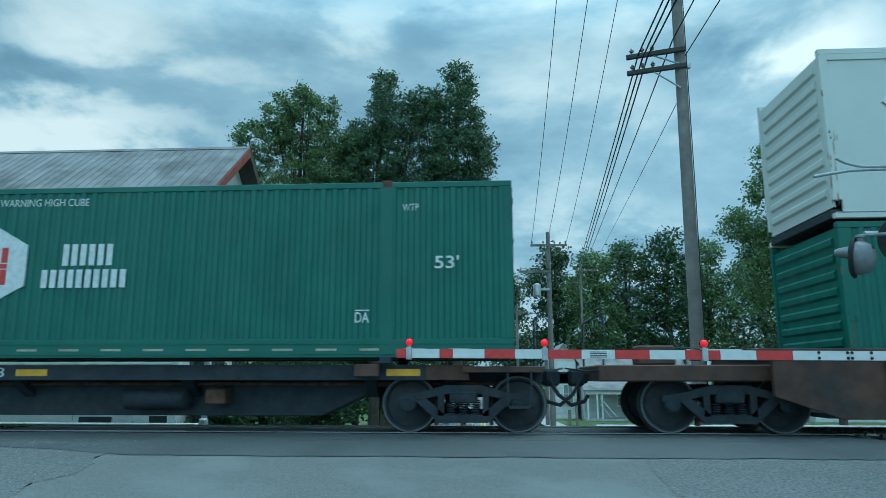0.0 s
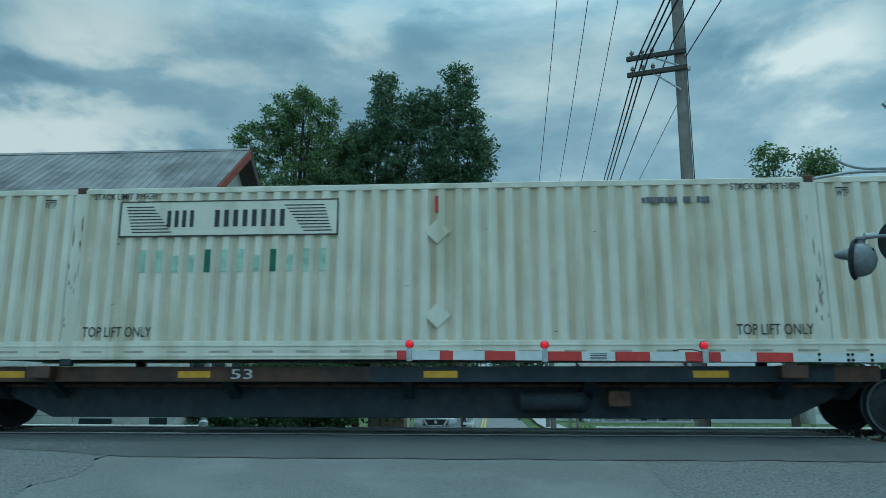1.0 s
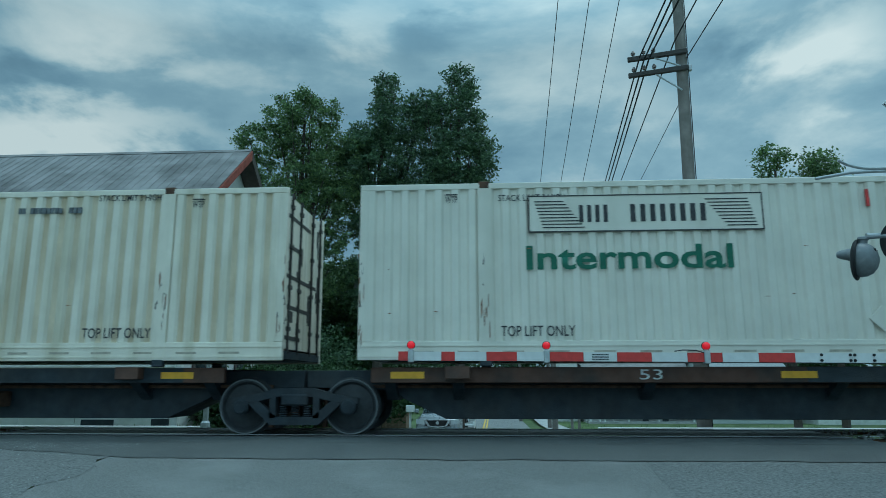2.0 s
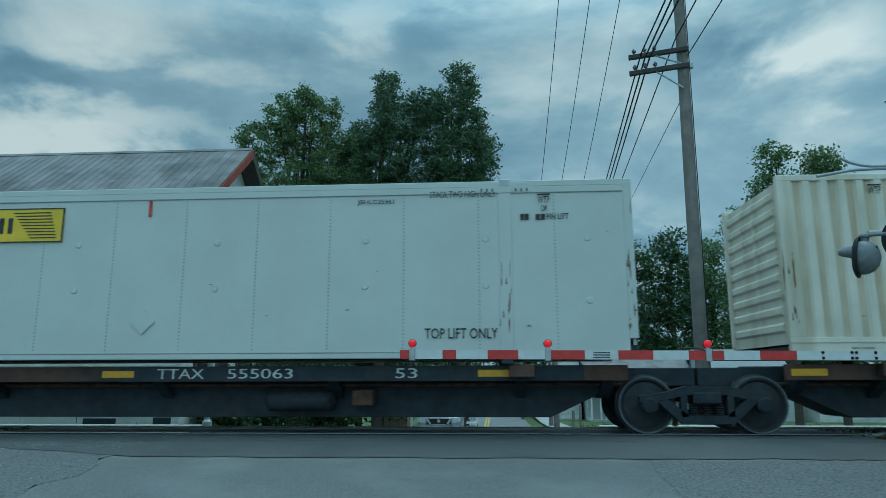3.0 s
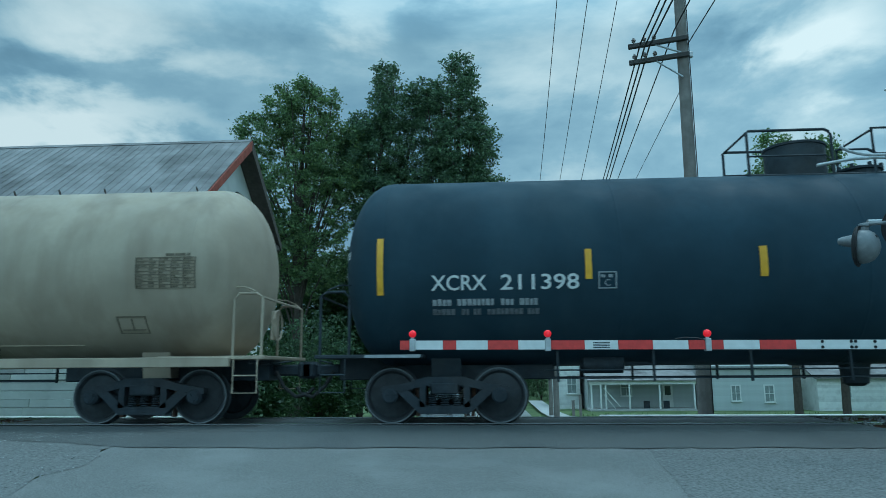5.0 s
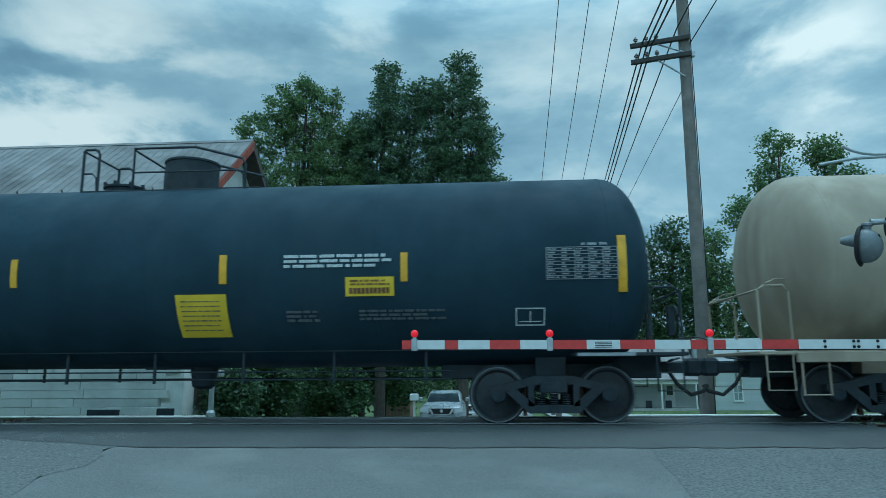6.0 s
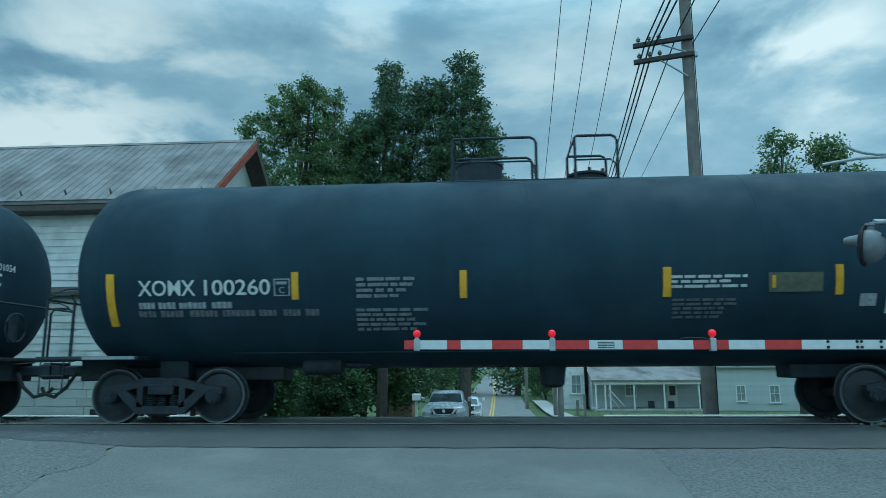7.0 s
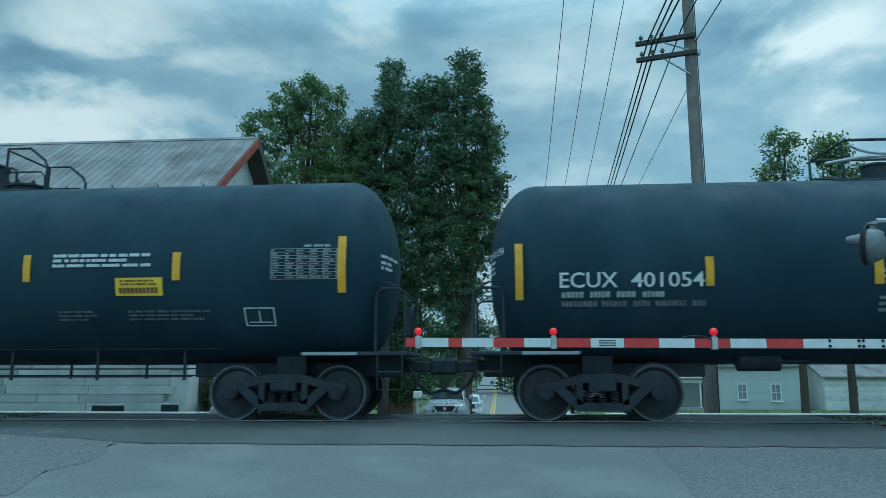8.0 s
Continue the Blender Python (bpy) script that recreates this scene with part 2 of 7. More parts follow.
M = dict(
    asphalt=mat("asphalt", (0.205, 0.208, 0.200), 0.78, var=0.42, scale=55, bump=1.0, bscale=130, dirt=(0.27, 0.272, 0.262), dirt_scale=0.8, dirt_amt=0.8),
    rough_asphalt=mat("worn_asphalt", (0.158, 0.162, 0.157), 0.85, var=0.55, scale=30, bump=1.0, bscale=60, dirt=(0.18, 0.185, 0.18), dirt_scale=22, dirt_amt=0.7),
    # asphalt round the rails: the train's shade is put into a darker colour
    shaded_asphalt=mat("shaded_asphalt", (0.102, 0.108, 0.106), 0.62, var=0.32, scale=40, bump=0.7, bscale=100, dirt=(0.04, 0.045, 0.05), dirt_scale=0.6, dirt_amt=0.7),
    gravel=mat("gravel", (0.16, 0.163, 0.162), 0.9, var=0.5, scale=9, bump=1.0, bscale=30, island=0.35),
    chips=mat("pale_stone_chips", (0.26, 0.265, 0.26), 0.9, var=0.4, scale=9, bump=0.6, bscale=30, island=0.4),
    ballast=mat("ballast_bed", (0.10, 0.10, 0.10), 0.95, var=0.6, scale=12, bump=1.0, bscale=22),
    grass=mat("grass", (0.07, 0.12, 0.032), 0.9, var=0.45, scale=0.5, bump=0.8, bscale=35, tint=(0.12, 0.17, 0.05)),
    blades=mat("grass_blades", (0.08, 0.14, 0.035), 0.8, var=0.3, scale=2, bump=0, island=0.4),
    concrete=mat("concrete", (0.42, 0.41, 0.39), 0.9, var=0.18, scale=2, dirt=(0.2, 0.2, 0.19), dirt_amt=0.7),
    steel=mat("rail_head_steel", (0.80, 0.81, 0.83), 0.05, 1.0, var=0.08, scale=5, bump=0),
    rust=mat("rusty_steel", (0.09, 0.055, 0.04), 0.85, 0.1, var=0.4, scale=7, bump=0.4, tint=(0.16, 0.085, 0.05)),
    tie=mat("old_timber", (0.07, 0.055, 0.045), 0.9, var=0.4, scale=5, bump=0.6),
    truck=mat("grimy_cast_steel", (0.019, 0.027, 0.035), 0.8, 0.0, var=0.35, scale=5, bump=0.4, dirt=(0.045, 0.038, 0.034), dirt_amt=0.45),
    wheel=mat("wheel_steel", (0.030, 0.035, 0.040), 0.7, 0.1, var=0.3, scale=6, bump=0.2),
    # paler than the wheel: the glint on its edge, given as colour
    pale_rim=mat("painted_rim_glint", (0.13, 0.14, 0.15), 0.5, 0.3, var=0.4, scale=3, bump=0.1),
    sill=mat("brown_car_paint", (0.085, 0.042, 0.028), 0.7, var=0.35, scale=2.5, dirt=(0.03, 0.027, 0.025), dirt_amt=0.9, dirt_scale=1.6),
    dark=mat("black_grime", (0.019, 0.029, 0.038), 0.7, var=0.3, scale=3, bump=0.3, dirt=(0.05, 0.045, 0.04), dirt_amt=0.4),
    # black paint lifted towards blue: windscreen haze put into the base colour
    tank=mat("hazy_black_tank_paint", (0.025, 0.048, 0.066), 0.62, var=0.22, scale=0.8, bump=0.06, bscale=14, dirt=(0.040, 0.064, 0.080), dirt_scale=0.9, dirt_amt=0.6, streak=True, spec=0.10),
    cream=mat("stained_cream_paint", (0.37, 0.305, 0.225), 0.7, var=0.15, scale=1.2, bump=0.08, dirt=(0.22, 0.17, 0.12), dirt_scale=1.3, dirt_amt=0.85, streak=True),
    green=mat("green_container_paint", (0.012, 0.115, 0.082), 0.5, var=0.14, scale=1.3, bump=0.1, dirt=(0.03, 0.14, 0.10), dirt_amt=0.5, dirt_scale=0.8, streak=True),
    recess=mat("streaked_yellow_paint", (0.60, 0.51, 0.37), 0.7, var=0.2, scale=1.6, bump=0.15, dirt=(0.44, 0.33, 0.20), dirt_scale=2.6, dirt_amt=0.8, streak=True),
    arm_wood=mat("dark_crossarm_wood", (0.06, 0.055, 0.052), 0.9, var=0.25, scale=4, bump=0.6),
    tan=mat("faded_brown_lettering", (0.20, 0.165, 0.115), 0.7, var=0.3, scale=12, bump=0),
    table=mat("dim_white_lettering", (0.34, 0.36, 0.37), 0.7, var=0.3, scale=14, bump=0),
    bulb=mat("pale_lamp_casting", (0.165, 0.18, 0.19), 0.5, 0.1, var=0.12, scale=14, bump=0.1, dirt=(0.3, 0.3, 0.3), dirt_amt=0.5, dirt_scale=9),
    # far panes: the sky's reflection is put into a pale glass colour
    sky_glass=mat("sky_bright_window_glass", (0.26, 0.29, 0.29), 0.12, var=0.25, scale=3, bump=0, spec=0.7),
    beige=mat("weathered_beige_paint", (0.73, 0.675, 0.565), 0.6, var=0.1, scale=1.5, bump=0.12, dirt=(0.42, 0.36, 0.22), dirt_scale=2.2, dirt_amt=0.65, streak=True),
    ivory=mat("pale_ivory_paint", (0.70, 0.665, 0.58), 0.55, var=0.08, scale=1.5, bump=0.1, dirt=(0.48, 0.45, 0.36), dirt_scale=1.6, dirt_amt=0.45, streak=True),
    white=mat("white_container_paint", (0.57, 0.59, 0.55), 0.5, var=0.06, scale=1.0, bump=0.06, dirt=(0.52, 0.52, 0.48), dirt_scale=1.0, dirt_amt=0.4, streak=True),
    stain=mat("rusty_stain", (0.22, 0.10, 0.05), 0.9, var=0.5, scale=9),
    black=mat("black_lettering", (0.03, 0.03, 0.035), 0.6, var=0.3, scale=15, bump=0),
    ghost=mat("faded_green_lettering", (0.40, 0.55, 0.43), 0.7, var=0.3, scale=8, bump=0),
    intergreen=mat("green_lettering", (0.012, 0.12, 0.07), 0.6, var=0.2, scale=8, bump=0),
    paper=mat("white_lettering", (0.62, 0.64, 0.63), 0.6, var=0.15, scale=12, bump=0),
    notice=mat("worn_white_lettering", (0.24, 0.26, 0.27), 0.7, var=0.3, scale=14, bump=0),
    faded_sign=mat("faded_grimy_sign", (0.12, 0.125, 0.085), 0.7, var=0.3, scale=9, bump=0),
    slots=mat("dull_slot_paint", (0.40, 0.36, 0.29), 0.8, var=0.25, scale=9, bump=0.1),
    rivet=mat("grimy_rivets", (0.30, 0.31, 0.30), 0.7, var=0.3, scale=20, bump=0),
    scuff=mat("black_scuffs", (0.06, 0.055, 0.05), 0.9, var=0.4, scale=12, bump=0),
    faint=mat("dull_lettering", (0.14, 0.15, 0.16), 0.7, var=0.4, scale=14, bump=0),
    yellow=mat("yellow_reflector", (0.72, 0.38, 0.02), 0.5, var=0.15, scale=8, bump=0.05),
    sign_yellow=mat("yellow_sign_paint", (0.78, 0.52, 0.03), 0.5, var=0.1, scale=4, bump=0.03),
    red=mat("red_reflective", (0.52, 0.035, 0.03), 0.45, var=0.18, scale=14, bump=0.05),
    arm_white=mat("white_reflective", (0.62, 0.63, 0.62), 0.4, var=0.08, scale=10, bump=0.05),
    lamp_red=mat("glowing_red_lens", (0.75, 0.008, 0.02), 0.35, var=0.0, bump=0, emit=0.38),
    galv=mat("galvanised_steel", (0.42, 0.44, 0.45), 0.5, 0.6, var=0.15, scale=12, bump=0.1),
    cast=mat("grey_lamp_housing", (0.30, 0.32, 0.34), 0.55, 0.2, var=0.15, scale=10, bump=0.15),
    matte_black=mat("matte_black", (0.012, 0.012, 0.013), 0.8, var=0.2, bump=0.1),
    pole=mat("weathered_pole_wood", (0.21, 0.19, 0.172), 0.9, var=0.25, scale=4, bump=0.8, bscale=25, dirt=(0.12, 0.10, 0.09), dirt_amt=0.7, dirt_scale=3, streak=True),
    wire=mat("black_cable", (0.02, 0.02, 0.022), 0.6, bump=0),
    insul=mat("insulator", (0.16, 0.13, 0.12), 0.3, var=0.1, bump=0),
    siding=mat("white_clapboard", (0.72, 0.72, 0.69), 0.7, var=0.08, scale=2.5, bump=0.25, dirt=(0.45, 0.45, 0.42), dirt_amt=0.6, dirt_scale=2, rand=0.10, coords="Position"),
    stucco=mat("white_gable_paint", (0.74, 0.73, 0.71), 0.75, var=0.07, scale=2, bump=0.2, dirt=(0.5, 0.49, 0.46), dirt_amt=0.5),
    redtrim=mat("faded_red_trim", (0.30, 0.075, 0.05), 0.75, var=0.25, scale=5, bump=0.25),
    browntrim=mat("dark_brown_trim", (0.09, 0.075, 0.065), 0.75, var=0.25, scale=5, bump=0.25),
    tin=mat("weathered_tin_roof", (0.21, 0.20, 0.195), 0.7, 0.1, var=0.2, scale=1.6, bump=0.35, bscale=18, dirt=(0.085, 0.078, 0.075), dirt_scale=0.7, dirt_amt=1.0, rand=0.12, coords="Position"),
    block=mat("pale_concrete_block", (0.60, 0.60, 0.57), 0.9, var=0.12, scale=2, bump=0.4, dirt=(0.3, 0.3, 0.28), dirt_amt=0.6, rand=0.12),
    glass=mat("dark_window_glass", (0.03, 0.04, 0.045), 0.06, var=0.1, bump=0, spec=0.8),
    greysiding=mat("grey_vinyl_siding", (0.50, 0.53, 0.52), 0.7, var=0.06, scale=2, bump=0.1, rand=0.05),
    porch=mat("white_porch_paint", (0.75, 0.75, 0.72), 0.6, var=0.06, bump=0.1),
    shingle=mat("grey_shingle_roof", (0.30, 0.31, 0.31), 0.85, var=0.2, scale=8, bump=0.5),
    silver=mat("silver_car_paint", (0.36, 0.38, 0.40), 0.3, 0.4, var=0.04, scale=3, bump=0),
    carwhite=mat("white_car_paint", (0.75, 0.76, 0.76), 0.3, 0.0, var=0.03, scale=3, bump=0),
    chrome=mat("chrome", (0.75, 0.76, 0.78), 0.12, 1.0, var=0.03, bump=0),
    rubber=mat("tyre_rubber", (0.02, 0.02, 0.02), 0.85, var=0.2, bump=0.2),
    lens=mat("headlight_lens", (0.65, 0.68, 0.70), 0.15, 0.3, var=0.05, bump=0),
    bark=mat("bark", (0.075, 0.06, 0.048), 0.95, var=0.35, scale=5, bump=1.0, bscale=18),
    leaf=leaf_mat("maple_leaves", (0.084, 0.150, 0.088)),
    leaf_light=leaf_mat("light_leaves", (0.112, 0.188, 0.084)),
    leaf_dark=leaf_mat("dark_leaves", (0.044, 0.092, 0.038)),
    yellow_line=mat("yellow_road_paint", (0.62, 0.40, 0.06), 0.7, var=0.2, scale=6, bump=0.2),
    plank=mat("brown_stacked_wood", (0.22, 0.15, 0.10), 0.9, var=0.4, scale=5, bump=0.4),
)


# ---- mesh building ----
class Geo:
    """Vertices and faces gathered into one mesh."""

    def __init__(self):
        self.v, self.f = [], []

    def add(self, verts, faces):
        k = len(self.v)
        self.v += [tuple(p) for p in verts]
        self.f += [tuple(i + k for i in q) for q in faces]
        return self

    def box(self, x0, x1, y0, y1, z0, z1, c=0.0):
        if c <= 0:
            v = [(x, y, z) for x in (x0, x1) for y in (y0, y1) for z in (z0, z1)]
            return self.add(v, [(0, 1, 3, 2), (4, 6, 7, 5), (0, 4, 5, 1), (2, 3, 7, 6), (0, 2, 6, 4), (1, 5, 7, 3)])
        bm = bmesh.new()
        bmesh.ops.create_cube(bm, size=1, matrix=Matrix.LocRotScale(((x0 + x1) / 2, (y0 + y1) / 2, (z0 + z1) / 2), None, (x1 - x0, y1 - y0, z1 - z0)))
        bmesh.ops.bevel(bm, geom=bm.edges[:], offset=c, segments=1, affect="EDGES")
        bm.verts.index_update()
        self.add([p.co for p in bm.verts], [[q.index for q in g.verts] for g in bm.faces])
        bm.free()
        return self

    def prism(self, poly, a, b, axis="y"):
        """A closed outline of (p, q), drawn out from a to b along an axis."""
        m = len(poly)
        put = {"y": lambda p, q, s: (p, s, q), "x": lambda p, q, s: (s, p, q), "z": lambda p, q, s: (p, q, s)}[axis]
        v = [put(p, q, a) for p, q in poly] + [put(p, q, b) for p, q in poly]
        f = [tuple(range(m))[::-1], tuple(range(m, 2 * m))] + [(i, (i + 1) % m, m + (i + 1) % m, m + i) for i in range(m)]
        return self.add(v, f)

    def tube(self, pts, r, seg=8, r1=None, caps=True):
        pts = [Vector(p) for p in pts]
        m = len(pts)
        rings = []
        up = Vector((0, 0, 1))
        for i, p in enumerate(pts):
            d = (pts[min(i + 1, m - 1)] - pts[max(i - 1, 0)]).normalized()
            s = d.cross(up) if abs(d.dot(up)) < 0.95 else d.cross(Vector((0, 1, 0)))
            s.normalize()
            t = s.cross(d)
            rr = r if r1 is None else r + (r1 - r) * i / (m - 1)
            rings += [p + (s * math.cos(2 * math.pi * k / seg) + t * math.sin(2 * math.pi * k / seg)) * rr for k in range(seg)]
        f = [(i * seg + k, i * seg + (k + 1) % seg, (i + 1) * seg + (k + 1) % seg, (i + 1) * seg + k) for i in range(m - 1) for k in range(seg)]
        if caps:
            f += [tuple(range(seg))[::-1], tuple(range((m - 1) * seg, m * seg))]
        return self.add(rings, f)

    def lathe(self, prof, center, axis="y", seg=24):
        """Outline of (distance along axis, radius), turned about the axis through center."""
        cx, cy, cz = center
        v = []
        for s, r in prof:
            for k in range(seg):
                a = 2 * math.pi * k / seg
                c, d = r * math.cos(a), r * math.sin(a)
                v.append({"y": (cx + c, cy + s, cz + d), "x": (cx + s, cy + c, cz + d), "z": (cx + c, cy + d, cz + s)}[axis])
        m = len(prof)
        f = [(i * seg + k, i * seg + (k + 1) % seg, (i + 1) * seg + (k + 1) % seg, (i + 1) * seg + k) for i in range(m - 1) for k in range(seg)]
        f += [tuple(range(seg))[::-1], tuple(range((m - 1) * seg, m * seg))]
        return self.add(v, f)


def mesh_of(name, geo, material, smooth=False):
    me = bpy.data.meshes.new(name)
    me.from_pydata(geo.v, [], geo.f)
    me.materials.append(material)
    bm = bmesh.new()
    bm.from_mesh(me)
    bmesh.ops.recalc_face_normals(bm, faces=bm.faces)
    bm.to_mesh(me)
    bm.free()
    if smooth:
        me.shade_smooth()
        me.set_sharp_from_angle(angle=radians(38))
    return me


SMALL = ("brand_lettering", "sign_scroll", "data_text", "notice_text", "data_table", "slot_row", "rivets", "side_caps", "small_text", "number_text",
         "hinge_rust", "sign_text", "emblem_motif", "axle_bearing", "spring_nest", "bolts", "insulators", "glazing_bars", "sticker_bars", "safety_net", "end_marks", "rust_run", "paint_wear")


def part(name, geo, material, parent=None, label="", smooth=False, at=None, bevel=0.0):
    """One mesh object under a thing or a part; geo may be a Geo or a finished mesh."""
    me = geo if isinstance(geo, bpy.types.Mesh) else mesh_of(name, geo, material, smooth)
    ob = new(name, me)
    if parent:
        ob.parent = parent
    if at:
        ob.matrix_basis = at
    if bevel:
        b = ob.modifiers.new("edge", "BEVEL")
        b.width, b.segments, b.limit_method = bevel, 2, "ANGLE"
    if label:
        tagged(ob, label)
    if name in SMALL:
        tagged(ob, kind="stuff")
    return ob


def thing(name, label, category, at=None, group="", kind=""):
    ob = new(name)
    ob.empty_display_size = 0.3
    if at:
        ob.matrix_basis = at
    return tagged(ob, label, category, group, kind)


def lettering(parent, text, x, z, height, width, material, front, bold=0.0, name="lettering"):
    """Built-in letters facing -y from x rightwards, cap height and total width as given; front(z) is the y of the surface."""
    cu = bpy.data.curves.new("letters", "FONT")
    cu.body, cu.size, cu.resolution_u, cu.offset = text, 1.0, 3, bold
    tmp = bpy.data.objects.new("letters", cu)
    scene.collection.objects.link(tmp)
    bpy.context.view_layer.update()
    me = bpy.data.meshes.new_from_object(tmp.evaluated_get(bpy.context.evaluated_depsgraph_get()))
    bpy.data.objects.remove(tmp)
    co = np.empty(len(me.vertices) * 3)
    me.vertices.foreach_get("co", co)
    co = co.reshape(-1, 3)
    w, h = np.ptp(co[:, 0]), np.ptp(co[:, 1])
    out = np.empty_like(co)
    out[:, 0] = x + (co[:, 0] - co[:, 0].min()) / w * width
    out[:, 2] = z + (co[:, 1] - co[:, 1].min()) / h * height
    out[:, 1] = [front(q) for q in out[:, 2]]
    me.vertices.foreach_set("co", out.ravel())
    me.update()
    me.materials.clear()
    me.materials.append(material)
    ob = new(name, me)
    ob.parent = parent
    return ob


def plate(geo, x0, x1, z0, z1, front, proud=0.006, steps=1):
    """A thin plate on a flat or curved side that faces -y."""
    v, f = [], []
    for i in range(steps + 1):
        z = z0 + (z1 - z0) * i / steps
        y = front(z)
        v += [(x0, y - proud, z), (x1, y - proud, z), (x1, y + 0.02, z), (x0, y + 0.02, z)]
    for i in range(steps):
        k = 4 * i
        f += [(k, k + 1, k + 5, k + 4), (k + 1, k + 2, k + 6, k + 5), (k + 3, k, k + 4, k + 7)]
    f += [(0, 3, 2, 1), (4 * steps, 4 * steps + 1, 4 * steps + 2, 4 * steps + 3)]
    return geo.add(v, f)


def word_bars(geo, x0, x1, z0, z1, front, n, gap=0.25, proud=0.006):
    """A row of n plain bars where writing cannot be read or is a brand."""
    w = (x1 - x0) / n
    for i in range(n):
        plate(geo, x0 + i * w, x0 + (i + 1 - gap) * w, z0, z1, front, proud)
    return geo


def text_line(g, rnd, x0, x1, z0, h, front, proud=0.006):
    """One line of small writing that cannot be read: words of narrow bars, unevenly long."""
    x = x0
    while x < x1 - 0.05:
        letters = rnd.randint(2, 8)
        for _ in range(letters):
            w = h * rnd.uniform(0.45, 0.75)
            if x + w > x1:
                return
            plate(g, x, x + w, z0, z0 + h * rnd.choice((1.0, 1.0, 0.92)), front, proud)
            x += w + h * 0.16
        x += h * rnd.uniform(0.5, 1.1)


def text_block(g, rnd, box, front, pitch=0.078, share=0.6):
    """Lines of small writing that fill a stretch (x0, x1, z0, z1) from the top, ragged at their ends."""
    x0, x1, z0, z1 = box
    n = max(1, round((z1 - z0) / pitch))
    step = (z1 - z0) / n
    for k in range(n):
        text_line(g, rnd, x0, x1 - (x1 - x0) * (rnd.uniform(0, 0.35) if k else 0.12), z1 - step * (k + share), step * share, front)


MOVING = []


# ---- ground, road and track ----
PROFILE = [(-400, -0.6), (-40, -0.5), (-9, -0.45), (-5.5, -0.36), (-2.3, -0.13), (0.9, -0.13), (2.2, -0.26), (4.5, -0.50), (8, -1.05), (15, -1.70),
           (30, -2.35), (50, -2.70), (90, -2.2), (150, -1.3), (300, -1.0), (2500, -1.0)]


def ground_z(y):
    for (a, p), (b, q) in zip(PROFILE, PROFILE[1:]):
        if y <= b:
            t = (y - a) / (b - a)
            return p + (q - p) * t
    return PROFILE[-1][1]


def road_mid(y):
    return -0.45 + 0.008 * y if y > 0 else -0.45 + 0.05 * y * 0


def sheet(xs_of, ys, lift):
    """A strip over the ground: for each y the list of x, lifted a little."""
    g = Geo()
    rows = [[(x, y, ground_z(y) + lift) for x in xs_of(y)] for y in ys]
    m = len(rows[0])
    for r in rows:
        g.v += r
    g.f = [(i * m + k, i * m + k + 1, (i + 1) * m + k + 1, (i + 1) * m + k) for i in range(len(rows) - 1) for k in range(m - 1)]
    return g


YS = sorted(set([p for p, _ in PROFILE] + list(range(-40, 160, 3)) + [200, 600, 1200]))
tagged(part("ground", sheet(lambda y: [-2500, -300, -60, -20, -10, -5, 0, 5, 10, 20, 60, 300, 2500], YS, -0.05), M["grass"]),
       "mown green grass running to the horizon", "ground", kind="structure")


def road_edges(y):
    if y < -2.0:
        return [-5.1 - 0.1 * (y + 2), -2, 1.9, 5.6]
    if y < 3.5:
        return [-5.4, -2, 1.9, 5.6]
    k = min(1, (y - 3.5) / 8)
    c = road_mid(y)
    return [-5.4 + (c - 3.0 + 5.4) * k, c - 1, c + 1, 5.6 + (c + 3.1 - 5.6) * k]


tagged(part("road", sheet(road_edges, [-120, -40, -20] + [q / 2 for q in range(-24, -3)], 0.0), M["asphalt"]),
       "worn grey asphalt road leading to the crossing", "road", kind="structure")
tagged(part("road_beyond", sheet(road_edges, [1.95, 2.2, 3, 3.5, 4.5, 6, 8, 11.5, 15, 20, 25, 30, 40, 50, 70, 90, 120, 150, 200, 300], 0.0), M["asphalt"]),
       "grey asphalt road going on past the crossing", "road", kind="structure")
tagged(part("crossing_surface", Geo().box(-8.6, 5.8, -1.95, -0.87, -0.5, -0.118), M["shaded_asphalt"]),
       "asphalt surface between and beside the rails, shade in its colour", "crossing surface", kind="structure")
for poly in ([(-0.67, -0.5), (0.67, -0.5), (0.67, -0.118), (-0.67, -0.118)], [(0.87, -0.5), (1.95, -0.5), (1.95, -0.225), (0.87, -0.118)]):
    tagged(part("crossing_surface", Geo().prism(poly, -8.6, 5.8, "x"), M["shaded_asphalt"]), "asphalt surface between and beside the rails, shade in its colour", "crossing surface", kind="structure")
def ragged(y, k):
    """An uneven edge: a steady wander with small breaks."""
    return 0.16 * noise.noise((y * 1.3, k, 0.0)) + 0.07 * noise.noise((y * 7.0, k, 3.0))


tagged(part("worn_patch", sheet(lambda y: [2.15 + 0.06 * y + ragged(y, 1.0), 3.2, 5.0 + ragged(y, 2.0)], [-3.45 - 0.08 * i for i in range(90)], 0.004), M["rough_asphalt"]),
       "rough worn asphalt patch with loose chippings", "road patch", kind="structure")
# apron up to the seam; its darkness paints the shade beside the train
APRON = [-8.6 + 0.1 * i for i in range(146)]
g = Geo()
for x in APRON:
    e = -3.38 + 0.5 * ragged(x, 5.0) + max(0.0, -4.6 - x) * 0.28
    e = min(e, -1.95)
    g.v += [(x, -1.952, ground_z(-1.952) + 0.010), (x, -2.3, ground_z(-2.3) + 0.010), (x, min(e, -2.3), ground_z(min(e, -2.3)) + 0.010)]
g.f = [(3 * i + k, 3 * i + k + 1, 3 * i + k + 4, 3 * i + k + 3) for i in range(len(APRON) - 1) for k in (0, 1)]
tagged(part("crossing_apron", g, M["shaded_asphalt"]), "asphalt apron laid against the crossing, shade in its colour", "road patch", kind="structure")
